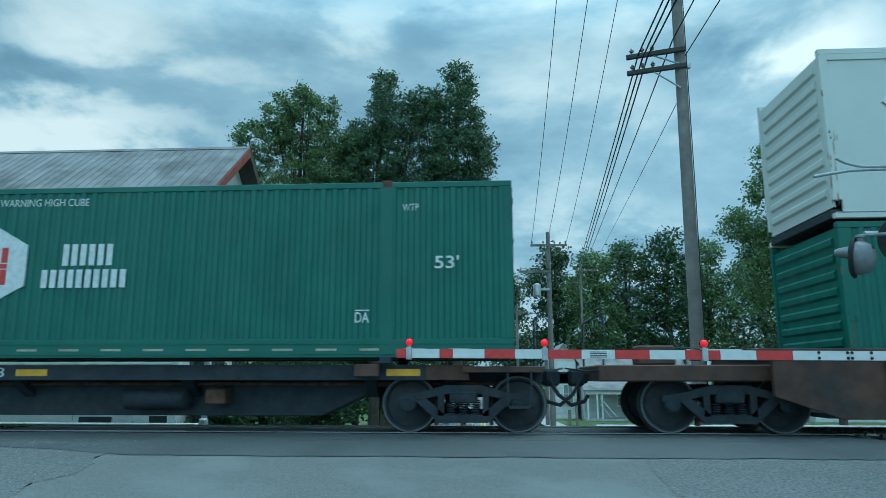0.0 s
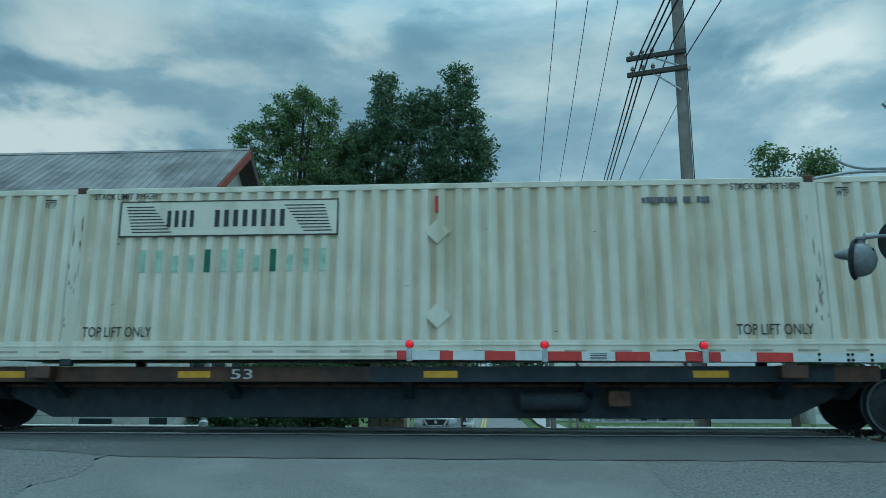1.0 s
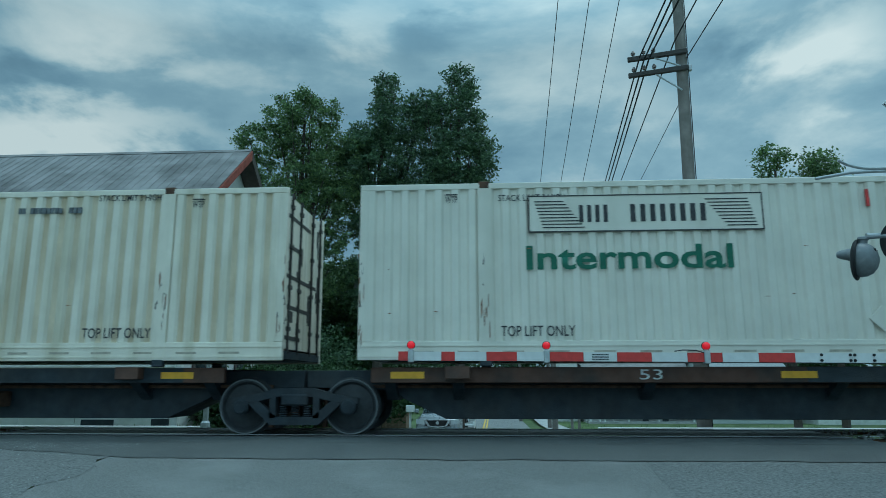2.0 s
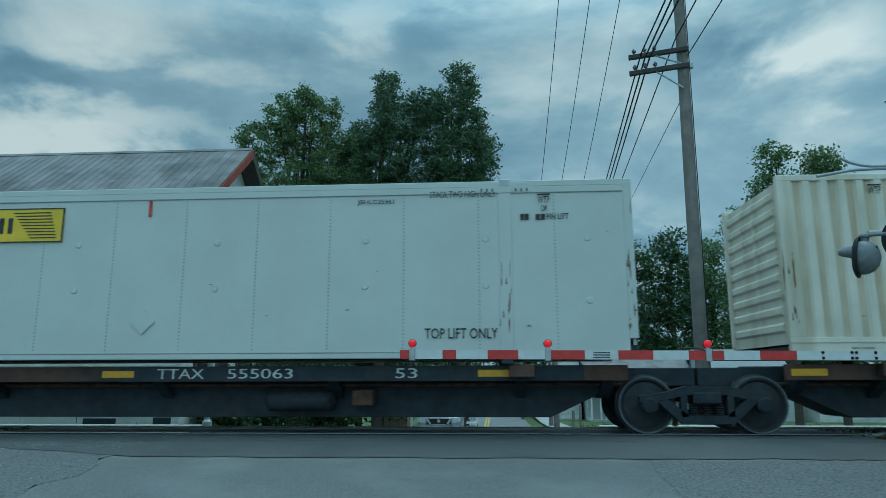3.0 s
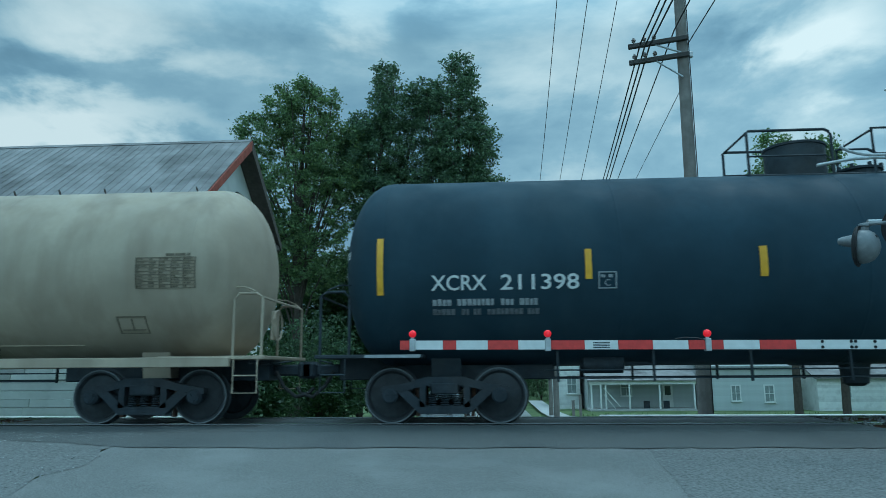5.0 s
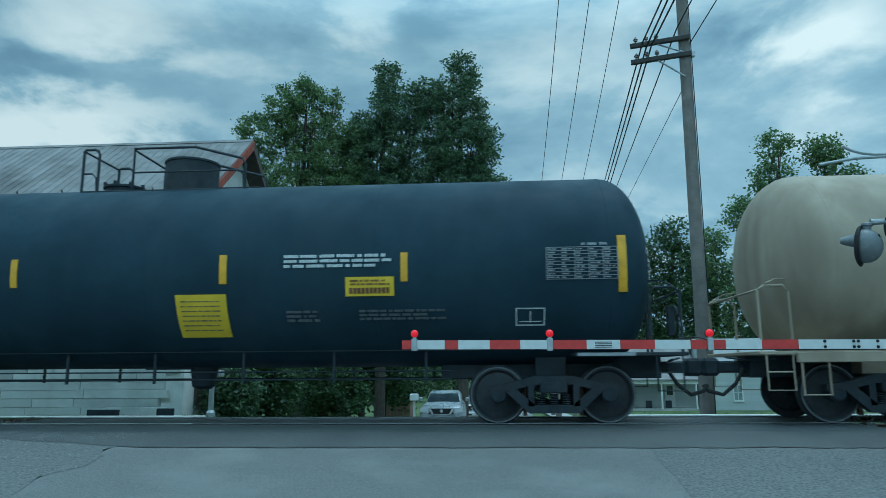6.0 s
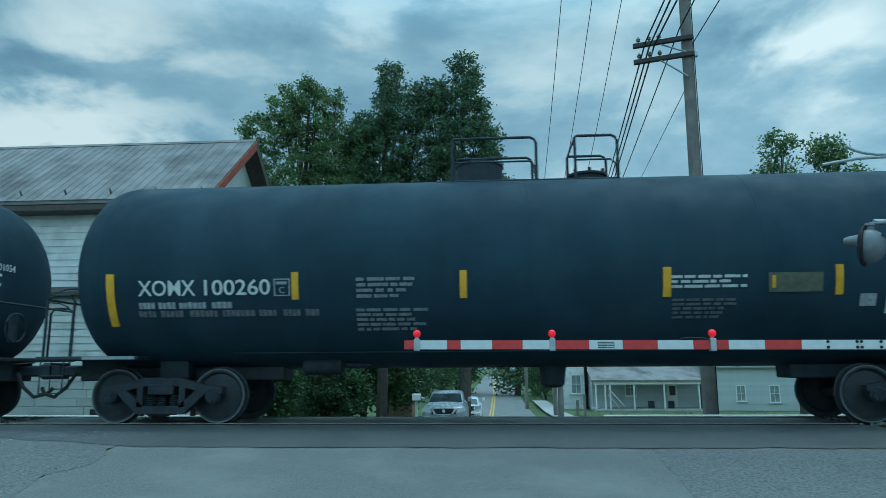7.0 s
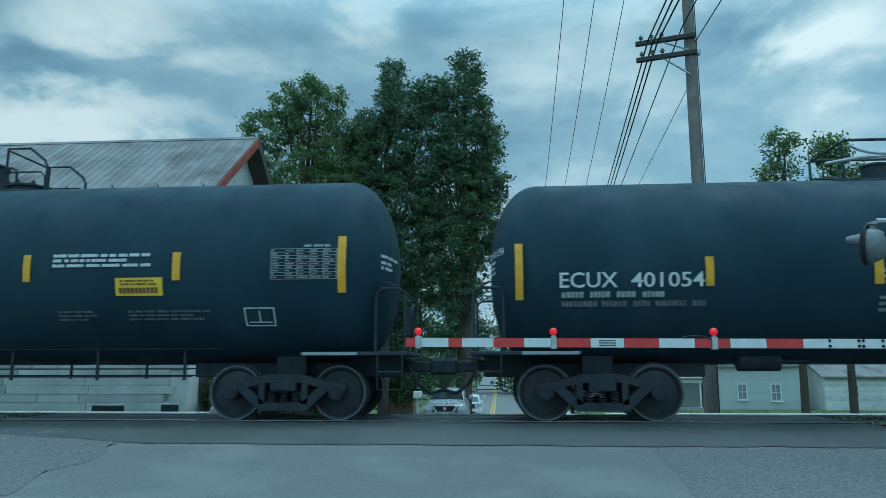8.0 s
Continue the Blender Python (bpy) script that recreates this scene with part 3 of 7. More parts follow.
for s in (-0.11, 0.11):
    tagged(part("centre_line", sheet(lambda y: [road_mid(y) + s - 0.06, road_mid(y) + s + 0.06],
                                     [2.4, 3, 4.5, 6, 8, 11.5, 15, 20, 25, 30, 40, 50, 70, 90, 120, 150, 200, 300], 0.006), M["yellow_line"]),
           "yellow painted centre line on the far road", "road marking", kind="structure")
for a, b, nm in ((-400, -8.6, "trackbed"), (5.8, 400, "trackbed")):
    tagged(part(nm, Geo().prism([(-2.9, -0.6), (-2.1, -0.24), (2.1, -0.24), (2.9, -0.6)], a, b, "x"), M["ballast"]),
           "grey crushed stone trackbed", "trackbed", kind="structure")


def rails():
    for s in (-1, 1):
        y = 0.7525 * s
        prof = [(y - 0.07, RAIL - 0.16), (y + 0.07, RAIL - 0.16), (y + 0.07, RAIL - 0.145), (y + 0.012, RAIL - 0.12), (y + 0.012, RAIL - 0.045),
                (y + 0.037, RAIL - 0.035), (y + 0.037, RAIL - 0.006), (y + 0.028, RAIL), (y - 0.028, RAIL), (y - 0.037, RAIL - 0.006),
                (y - 0.037, RAIL - 0.035), (y - 0.012, RAIL - 0.045), (y - 0.012, RAIL - 0.12), (y - 0.07, RAIL - 0.145)]
        t = thing("rail", "steel running rail with a polished head", "rail", kind="structure")
        part("rail_web", Geo().prism(prof, -300, 300, "x"), M["rust"], t)
        part("rail_head", Geo().box(-300, 300, y - 0.0385, y + 0.0385, RAIL - 0.03, RAIL + 0.002), M["steel"], t)


rails()


def ties():
    g = Geo().box(-0.11, 0.11, -1.3, 1.3, -0.42, -0.225, 0.012)
    me = mesh_of("tie", g, M["tie"])
    t = thing("track_ties", "weathered timber ties in the ballast", "railway ties", kind="structure")
    for side in (-1, 1):
        for k in range(45):
            part("tie", me, None, t, at=pose(side * (6.1 + 2.8 * (side < 0) + 0.53 * k), 0, 0))


ties()


def stones(name, label, boxes, n, size, material, seed):
    """Loose stones scattered over stretches of (x0, x1, y0, y1)."""
    rnd = random.Random(seed)
    g = Geo()
    base = [Vector(p) for p in ((1, 0, 0), (-1, 0, 0), (0, 1, 0), (0, -1, 0), (0, 0, 0.8), (0, 0, -0.8))]
    tri = [(0, 2, 4), (2, 1, 4), (1, 3, 4), (3, 0, 4), (2, 0, 5), (1, 2, 5), (3, 1, 5), (0, 3, 5)]
    for _ in range(n):
        x0, x1, y0, y1 = rnd.choice(boxes)
        x, y = rnd.uniform(x0, x1), rnd.uniform(y0, y1)
        s = size * rnd.uniform(0.4, 1.2)
        q = Euler((rnd.random() * 6, rnd.random() * 6, rnd.random() * 6)).to_matrix()
        z = max(ground_z(y), -0.24 if abs(y) < 2.1 else -9)
        g.add([q @ (p * s * rnd.uniform(0.7, 1.2)) + Vector((x, y, z + s * 0.25)) for p in base], tri)
    return tagged(part(name, g, material), label, "gravel", kind="stuff")


stones("ballast_stones", "loose grey ballast stones beside the rails", [(-20, -8.6, -2.7, 2.2), (5.8, 14, -2.7, 2.2)], 4200, 0.036, M["gravel"], 3)
stones("road_gravel", "loose gravel at the road's edge", [(-7.4, -5.2, -2.7, -2.1), (-7.0, -5.0, -2.9, -2.2), (-8, -4.7, -7, -2.2), (5.0, 8, -3.2, -2.1)], 2600, 0.014, M["chips"], 4)
tagged(part("gravel_shoulder", sheet(lambda y: [-30, -12, -5.0 - 0.1 * (y + 2) + 0.15 * math.sin(4 * y)], [-14 + 0.5 * k for k in range(24)], 0.004), M["rough_asphalt"]),
       "rough grey gravel shoulder beside the road", "shoulder", kind="structure")
tagged(part("gravel_shoulder", sheet(lambda y: [5.4 + 0.12 * math.sin(3 * y), 12, 30], [-14 + 0.5 * k for k in range(24)], 0.004), M["rough_asphalt"]),
       "rough grey gravel shoulder beside the road", "shoulder", kind="structure")
tagged(part("sidewalk", sheet(lambda y: [3.6 + road_mid(y) + 0.4, 5.0 + road_mid(y) + 0.4], [8, 15, 25, 40, 60], 0.10), M["concrete"]),
       "pale concrete footpath beside the far road", "footpath", kind="structure")
# low white strips added to draw the bright line along the far rail
for a, b in ((-22.0, -6.2), (2.3, 8.9)):
    tagged(part("concrete_curb", Geo().box(a, b, 2.35, 2.55, -0.5, -0.183, 0.01), M["porch"]), "low white strip beyond the rails", "curb", kind="structure")
tagged(part("concrete_pad", Geo().box(15, 24, 6.0, 9.0, -1.2, -0.52, 0.03), M["concrete"]), "low pale concrete pad beside the tracks", "concrete pad", kind="structure")


# ---- leaves ----
def leaves(blobs, n, size, seed, flat=0.3, per=26, spread=2.2):
    """Small two-sided leaves, in clumps, round the surfaces of the blobs (cx, cy, cz, rx, ry, rz)."""
    rs = np.random.RandomState(seed)
    vol = np.array([b[3] * b[4] + b[3] * b[5] for b in blobs])
    pick = rs.choice(len(blobs), size=max(4, n // per), p=vol / vol.sum())
    B = np.array(blobs)[pick]
    d = rs.normal(size=(len(pick), 3))
    d /= np.linalg.norm(d, axis=1)[:, None]
    rad = rs.uniform(0.42, 0.97, len(pick))[:, None]
    cl = B[:, :3] + d * B[:, 3:] * rad
    idx = rs.randint(0, len(cl), n)
    p = cl[idx] + rs.normal(size=(n, 3)) * size * np.array([spread, spread, spread * 0.7])
    a = rs.normal(size=(n, 3))
    a[:, 2] *= flat + 0.3
    a /= np.linalg.norm(a, axis=1)[:, None]
    b = np.cross(a, rs.normal(size=(n, 3)))
    b /= np.linalg.norm(b, axis=1)[:, None]
    s = size * rs.uniform(0.6, 1.3, n)[:, None]
    c = np.cross(a, b) * 0.15
    V = np.stack([p - a * s, p + (b * 0.55 + c) * s, p + a * s, p + (-b * 0.55 + c) * s], 1).reshape(-1, 3)
    F = np.arange(4 * n).reshape(-1, 4)
    return V, F


def leaf_mesh(name, blobs, n, size, seed, material, per=26, spread=2.2):
    V, F = leaves(blobs, n, size, seed, per=per, spread=spread)
    me = bpy.data.meshes.new(name)
    me.from_pydata(V.tolist(), [], F.tolist())
    me.materials.append(material)
    return me


def tree(x, y, top, blobs, n, size, seed, material, label, group="trees", trunk=0.3, name="tree", per=26, spread=2.2):
    """blobs hold offsets from (x, y) and true heights."""
    z0 = ground_z(y) - 0.1
    t = thing(name, label, "tree", pose(x, y, z0), group)
    rnd = random.Random(seed)
    g = Geo()
    g.tube([(0, 0, 0), (0.1, 0, (top - z0) * 0.3), (-0.05, 0.1, (top - z0) * 0.6), (0.1, 0, (top - z0) * 0.9)], trunk, 9, trunk * 0.2)
    for b in blobs:
        for _ in range(3):
            h = (b[2] - z0) * rnd.uniform(0.35, 0.7)
            e = (b[0] + rnd.uniform(-0.6, 0.6) * b[3], b[1] + rnd.uniform(-0.6, 0.6) * b[4], b[2] - z0 + rnd.uniform(-0.2, 0.7) * b[5])
            mid = (e[0] * 0.55 + rnd.uniform(-0.3, 0.3), e[1] * 0.55, h + (e[2] - h) * 0.6)
            g.tube([(0, 0, h), mid, e], trunk * 0.2, 6, 0.015)
    part("trunk", g, M["bark"], t, smooth=True)
    part("crown", leaf_mesh("crown", [(b[0], b[1], b[2] - z0, *b[3:]) for b in blobs], n, size, seed, material, per, spread), None, t)
    return t


def bush(x, y, r, h, n, seed, material, label="dense green bush with small leaves"):
    z0 = ground_z(y)
    t = thing("bush", label, "bush", pose(x, y, z0), "bushes")
    rnd = random.Random(seed)
    g = Geo()
    for _ in range(7):
        g.tube([(0, 0, -0.05), (rnd.uniform(-.5, .5) * r, rnd.uniform(-.5, .5) * r, h * 0.7)], 0.04, 5, 0.01)
    part("stems", g, M["bark"], t)
    bl = [(rnd.uniform(-.4, .4) * r, rnd.uniform(-.4, .4) * r, h * rnd.uniform(0.35, 0.6), r * 0.75, r * 0.7, h * 0.42) for _ in range(4)]
    part("foliage", leaf_mesh("foliage", bl, n * 3, 0.075, seed, material), None, t)


# the three big trees behind the station building
tree(-9.2, 20, 15.6, [(0.1, 0, 13.2, 1.9, 1.9, 2.3), (-2.1, 0, 12.3, 1.7, 1.8, 1.7), (-0.9, 0, 14.0, 1.2, 1.2, 1.2), (1.2, 0, 14.0, 1.1, 1.1, 1.1), (-3.4, 0, 11.2, 0.9, 0.9, 1.0), (1.4, 0.3, 11.2, 1.9, 2, 2.4), (2.4, 0.2, 12.0, 1.0, 1.2, 1.3), (2.6, 0.2, 9.6, 1.3, 1.4, 1.6), (-0.4, -0.3, 9.2, 3.3, 2.6, 2.6), (0.2, 0, 6.4, 3.2, 2.6, 2.4), (-3.0, 0, 13.0, 0.5, 0.6, 0.4), (0.1, 0, 15.1, 0.7, 0.7, 0.6)],
     56000, 0.077, 11, M["leaf_light"], "broad leafy tree with light green leaves behind the white building", trunk=0.3, per=46, spread=1.9)
tree(-5.3, 20.5, 16.7, [(0.30, 0, 15.7, 0.75, 0.8, 0.9), (0.80, 0, 13.9, 1.6, 1.6, 1.6), (-0.9, 0, 12.6, 1.1, 1.1, 1.2), (0.10, 0, 11.4, 2.2, 1.9, 2.2), (0.80, 0, 8.8, 2.5, 2.1, 2.4), (0.60, 0, 5.8, 2.6, 2.2, 2.3), (2.30, 0.2, 14.2, 0.8, 0.8, 1.0)],
     60000, 0.077, 12, M["leaf"], "tall leafy tree with a narrow dark green crown", trunk=0.28, per=42, spread=1.9)
tree(-1.3, 20, 16.5, [(0.15, 0, 15.7, 0.95, 0.9, 0.9), (0.05, 0, 13.8, 1.6, 1.5, 1.6), (0.95, 0, 12.3, 1.1, 1.0, 1.0), (0.1, 0, 11.4, 1.9, 1.8, 1.9), (0.9, 0, 9.6, 1.4, 1.3, 1.4), (0.2, 0, 9.0, 1.9, 1.8, 2.1), (0.9, 0, 7.2, 1.7, 1.5, 1.5), (-0.3, 0, 6.4, 2.0, 1.9, 2.0), (-1.35, 0.3, 14.5, 0.9, 0.9, 1.0), (-1.5, 0.2, 12.6, 1.1, 1.1, 1.4), (-1.5, 0.2, 10.2, 1.2, 1.2, 1.5), (-1.5, 0, 7.6, 1.3, 1.2, 1.5), (-0.5, 0, 4.2, 1.7, 1.5, 1.4)],
     64000, 0.077, 13, M["leaf"], "tall leafy tree with dense dark green crown", trunk=0.28, per=42, spread=1.9)
# trees beyond the utility pole
tree(15.6, 24, 13.5, [(0, 0, 12.6, 0.9, 0.9, 0.9), (-0.5, 0, 10.8, 1.3, 1.2, 1.0), (-1.6, 0, 8.6, 1.7, 1.4, 1.2), (0.6, 0, 8.4, 1.9, 1.8, 1.5), (0, 0, 5.6, 2.8, 2, 2.2)],
     14000, 0.10, 21, M["leaf_light"], "slender leafy tree with an open crown", trunk=0.22)
tree(18.2, 24.5, 13.2, [(0, 0, 12.2, 1.3, 1.0, 0.9), (0.6, 0, 10.4, 1.7, 1.4, 1.1), (-0.4, 0, 8.4, 2.0, 1.6, 1.5), (0, 0, 5.4, 2.6, 2, 2.2)],
     15000, 0.10, 22, M["leaf_light"], "slender leafy tree with an open crown", trunk=0.22)
tree(22.5, 25, 11.2, [(0, 0, 10.2, 1.7, 1.4, 0.9), (0, 0, 7.8, 2.4, 2, 1.8), (0, 0, 4.8, 2.6, 2, 2.2)], 12000, 0.105, 23, M["leaf"], "round green leafy tree", trunk=0.24)
FAR = [(3.0, 72, 13.5), (9.0, 74, 17.6), (13.2, 70, 16.2), (17.5, 72, 17.8), (22.0, 70, 18.8), (27.0, 71, 17.5), (33, 70, 17.2), (40, 72, 16.5), (47, 70, 17.5),
       (-4.5, 76, 14.0), (-11, 74, 13), (-18, 72, 14)]
for i, (x, y, top) in enumerate(FAR):
    tree(x, y, top, [(0, 0, top - 1.8, 2.2, 2.2, 1.8), (-0.8, 0, top - 5, 3.4, 3, 2.8), (0.8, 0, top - 9, 4.0, 3.4, 3.4), (0, 0, top - 13, 4.0, 3.2, 3.2)],
         9000, 0.22, 40 + i, M[("leaf", "leaf_dark", "leaf_light")[i % 3]], "leafy tree in the belt behind the houses", "far trees", trunk=0.4)
for i, (x, y, r, h) in enumerate([(-7.5, 7.6, 0.75, 2.1), (-7.0, 9.4, 1.1, 2.7), (-8.6, 12.5, 1.6, 3.2), (-6.6, 14.5, 1.7, 3.4), (-7.6, 17.5, 2.2, 5.2), (-9.6, 15.5, 2.0, 4.2),
                                  (30.5, 40, 1.5, 4.4), (5.6, 62, 2.2, 5.5), (8.5, 64, 2.4, 5.0), (-5.4, 60, 2.5, 5)]):
    bush(x, y, r, h, 2600, 70 + i, M["leaf_dark" if i % 2 else "leaf"])


for i, (x, y, r, h, top) in enumerate([(-7.2, 26, 2.6, 3.0, 8.0), (-6.6, 30, 2.4, 3.0, 7.5), (-10.4, 25, 2.6, 3.2, 8.0)]):
    tree(x, y, top, [(0, 0, 5.4, r, r, 2.4), (-0.8, 0, 2.6, r, r, 2.4), (0.7, 0, 0.4, r, r, 2.0)], 9000, 0.16, 90 + i, M["leaf_dark"],
         "low spreading dark green tree in the thicket", "thicket trees", trunk=0.2)


def far_woods():
    rs = np.random.RandomState(5)
    bl = [(x, 150 + rs.uniform(-8, 8), rs.uniform(3, 7), 9, 6, rs.uniform(5, 8)) for x in range(-260, 320, 9) if abs(x - 2) > 9]
    tagged(new("far_woods", leaf_mesh("far_woods", bl, 26000, 0.8, 6, M["leaf_dark"])), "dense dark green woods in the distance", "woods", kind="stuff")


far_woods()


# ---- station building ----
def window(parent, w, h, at, bars=4, frame_mat="browntrim", hood=False, name="window", pane="glass"):
    """Facing -y about its own lower left corner: frame, sill, glass and glazing bars."""
    t = part(name, Geo().box(-0.09, 0, -0.05, 0.05, -0.06, h + 0.08).box(w, w + 0.09, -0.05, 0.05, -0.06, h + 0.08).box(0, w, -0.05, 0.05, h, h + 0.08).box(0, w, -0.05, 0.05, -0.06, 0), M[frame_mat], parent, at=at)
    part("pane", Geo().box(0, w, -0.006, 0.006, 0, h), M[pane], t)
    g = Geo()
    for i in range(1, bars):
        g.box(w * i / bars - 0.016, w * i / bars + 0.016, -0.025, -0.008, 0, h)
    g.box(0, w, -0.03, -0.007, h / 2 - 0.02, h / 2 + 0.02)
    part("glazing_bars", g, M["porch"], t)
    part("window_sill", Geo().box(-0.13, w + 0.13, -0.11, 0.0, -0.13, -0.062, 0.008), M[frame_mat], t)
    if hood:
        part("hood", Geo().prism([(-0.05, h + 0.10), (-0.34, h + 0.04), (-0.34, h + 0.10), (-0.05, h + 0.34)], -0.2, w + 0.2, "x"), M["browntrim"], t)
    return t


def station():
    X1, X0, Y0, Y1, EAVE, RIDGE, BASE = -8.45, -27.0, 6.3, 12.4, 6.05, 8.47, -1.1
    ym = (Y0 + Y1) / 2
    t = thing("station_building", "white clapboard building with tin gable roof and red trim", "building")
    # walls, as one shell with thickness, the gable rising on both ends
    part("wall_front", Geo().box(X0, X1, Y0, Y0 + 0.2, BASE, EAVE), M["siding"], t)
    part("wall_back", Geo().box(X0, X1, Y1 - 0.2, Y1, BASE, EAVE), M["siding"], t)
    for xa in (X1 - 0.2, X0):
        part("gable_wall", Geo().prism([(Y0 + 0.2, BASE), (Y1 - 0.2, BASE), (Y1 - 0.2, EAVE), (ym, RIDGE - 0.25), (Y0 + 0.2, EAVE)], xa, xa + 0.2, "x"), M["stucco"], t)
    for xa in (X1 - 0.14, X0 - 0.02):
        part("corner_board", Geo().box(xa, xa + 0.18, Y0 - 0.035, Y0 + 0.14, 3.1, 5.2), M["browntrim"], t)
    # overhanging roof: two slopes, boards, soffit
    s = (RIDGE - EAVE) / (ym - Y0)
    oh, ohx = 0.58, 0.55
    for side in (-1, 1):
        ye = ym + side * (ym - Y0 + oh)
        ze = RIDGE - s * (ym - Y0 + oh)
        roof = part("roof_slope", Geo().prism([(ym, RIDGE), (ye, ze), (ye, ze - 0.12), (ym, RIDGE - 0.14)], X0 - ohx, X1 + ohx, "x"), M["tin"], t)
        if side < 0:
            ln = math.hypot(ye - ym, ze - RIDGE)
            m = Matrix.Translation((0, ye, ze)) @ Euler((math.atan2(RIDGE - ze, ym - ye), 0, 0)).to_matrix().to_4x4()
            pan = mesh_of("roof_sheet", Geo().box(0.006, 0.264, -0.03, ln - 0.02, 0.004, 0.012), M["tin"])
            seam = mesh_of("roof_seam", Geo().box(-0.010, 0.010, -0.03, ln - 0.01, 0.003, 0.022), M["tin"])
            k = 0
            x = X1 + ohx - 0.27
            while x > X0 - ohx:
                part("roof_sheet", pan, None, roof, at=m @ pose(x, 0, 0))
                part("roof_seam", seam, None, roof, at=m @ pose(x + 0.27, 0, 0))
                if k % 5 == 0:
                    part("snow_guard", Geo().box(x, x + 0.02, 0.3, 0.36, 0.01, 0.16), M["browntrim"], roof, at=m)
                x -= 0.27
                k += 1
        # red rake boards on the gable overhang
        part("rake_board", Geo().prism([(ym, RIDGE - 0.02), (ye, ze - 0.02), (ye, ze - 0.30), (ym, RIDGE - 0.34)], X1 + ohx - 0.01, X1 + ohx + 0.05, "x"), M["redtrim" if side < 0 else "browntrim"], t, "faded red rake board" if side < 0 else "dark brown rake board")
        part("rake_soffit", Geo().prism([(ym, RIDGE - 0.16), (ye, ze - 0.14), (ye, ze - 0.18), (ym, RIDGE - 0.20)], X1, X1 + ohx - 0.012, "x"), M["browntrim"], t)
        yb0, yb1 = sorted((ye, ym + side * (ym - Y0)))
        part("eave_box", Geo().box(X0 - ohx, X1 + ohx, yb0 + 0.01, yb1 - 0.01, ze - 0.32, ze - 0.13, 0.02), M["browntrim"], t, "dark boxed eave")
    part("ridge_cap", Geo().prism([(ym - 0.14, RIDGE - 0.07), (ym, RIDGE + 0.05), (ym + 0.14, RIDGE - 0.07)], X0 - ohx, X1 + ohx, "x"), M["tin"], t)
    part("roof_aerial", Geo().tube([(X1 + 0.05, ym, RIDGE), (X1 + 0.05, ym, RIDGE + 0.12)], 0.03, 6).tube([(X1 + 0.1, ym, RIDGE + 0.12), (X1 - 0.35, ym, RIDGE + 0.5)], 0.008, 5), M["galv"], t)
    # band between the storeys, with a narrow skirt roof
    part("skirt_roof", Geo().prism([(Y0, 3.18), (Y0 - 0.35, 2.98), (Y0 - 0.35, 2.9), (Y0, 2.9)], X0 - 0.2, X1 + 0.35, "x"), M["browntrim"], t)
    part("skirt_roof", Geo().prism([(X1, 3.18), (X1 + 0.35, 2.98), (X1 + 0.35, 2.9), (X1, 2.9)], Y0 - 0.35, Y1, "y"), M["browntrim"], t)
    # openings in the gable
    right = Euler((0, 0, radians(90))).to_matrix().to_4x4()
    for y, z, w, h, hood in ((7.4, 3.45, 0.9, 1.75, True), (9.35, 3.45, 0.85, 1.75, True), (9.62, 6.05, 0.45, 0.62, False), (11.2, 3.45, 0.75, 1.75, True)):
        window(t, w, h, Matrix.Translation((X1 + 0.04, y, z)) @ right, 5 if hood else 3, hood=hood)
    for y in (7.0, 8.6, 10.3):
        d = part("door", Geo().box(X1 + 0.002, X1 + 0.06, y, y + 0.95, -0.2, 2.1, 0.01), M["browntrim"], t)
        part("door_panel", Geo().box(X1 + 0.061, X1 + 0.08, y + 0.15, y + 0.8, 0.9, 1.95), M["glass"], d)
    # clapboards, the lower courses broad pale blocks
    front = mesh_of("board", Geo().prism([(0, 0), (0, 0.205), (-0.008, 0.205), (-0.03, 0)], X0, X1 - 0.145, "x"), M["siding"])
    z = 0.95
    wall = [o for o in t.children if o.name.startswith("wall_front")][0]
    while z < 5.15:
        part("board", front, None, wall, at=pose(0, Y0, z))
        z += 0.2
    rnd = random.Random(2)
    z = BASE
    for course in range(9):
        x = X1 - rnd.uniform(0, 0.8)
        while x > -16:
            w = rnd.choice((0.8, 1.2, 1.6, 2.4))
            part("block", Geo().box(x - w + 0.008, x - 0.008, -0.05 - rnd.uniform(0, 0.03) - 0.03 * (8 - course), 0, 0.008, 0.222, 0.006), M["block" if x > -12.9 else "concrete"], wall, at=pose(0, Y0, z))
            x -= w
        z += 0.228
    for x, w, z in ((-10.95, 0.9, -0.55), (-9.0, 0.48, -0.52)):
        part("vent", Geo().box(x, x + w, Y0 - 0.36, Y0 - 0.30, z, z + 0.3, 0.01), M["dark"], wall)


station()


# ---- poles, wires ----
def cable(name, a, b, sag, r=0.012, label="thin black overhead cable between poles", n=24):
    pts = []
    for i in range(n + 1):
        s = i / n
        p = Vector(a).lerp(Vector(b), s)
        p.z -= 4 * sag * s * (1 - s)
        pts.append(p)
    return tagged(part(name, Geo().tube(pts, r, 6), M["wire"], smooth=True), label, "cable", "overhead cables")


def insulator(geo, x, y, z):
    geo.lathe([(0, 0.018), (0.05, 0.018), (0.055, 0.05), (0.09, 0.045), (0.095, 0.06), (0.13, 0.04), (0.16, 0.025)], (x, y, z), "z", 10)


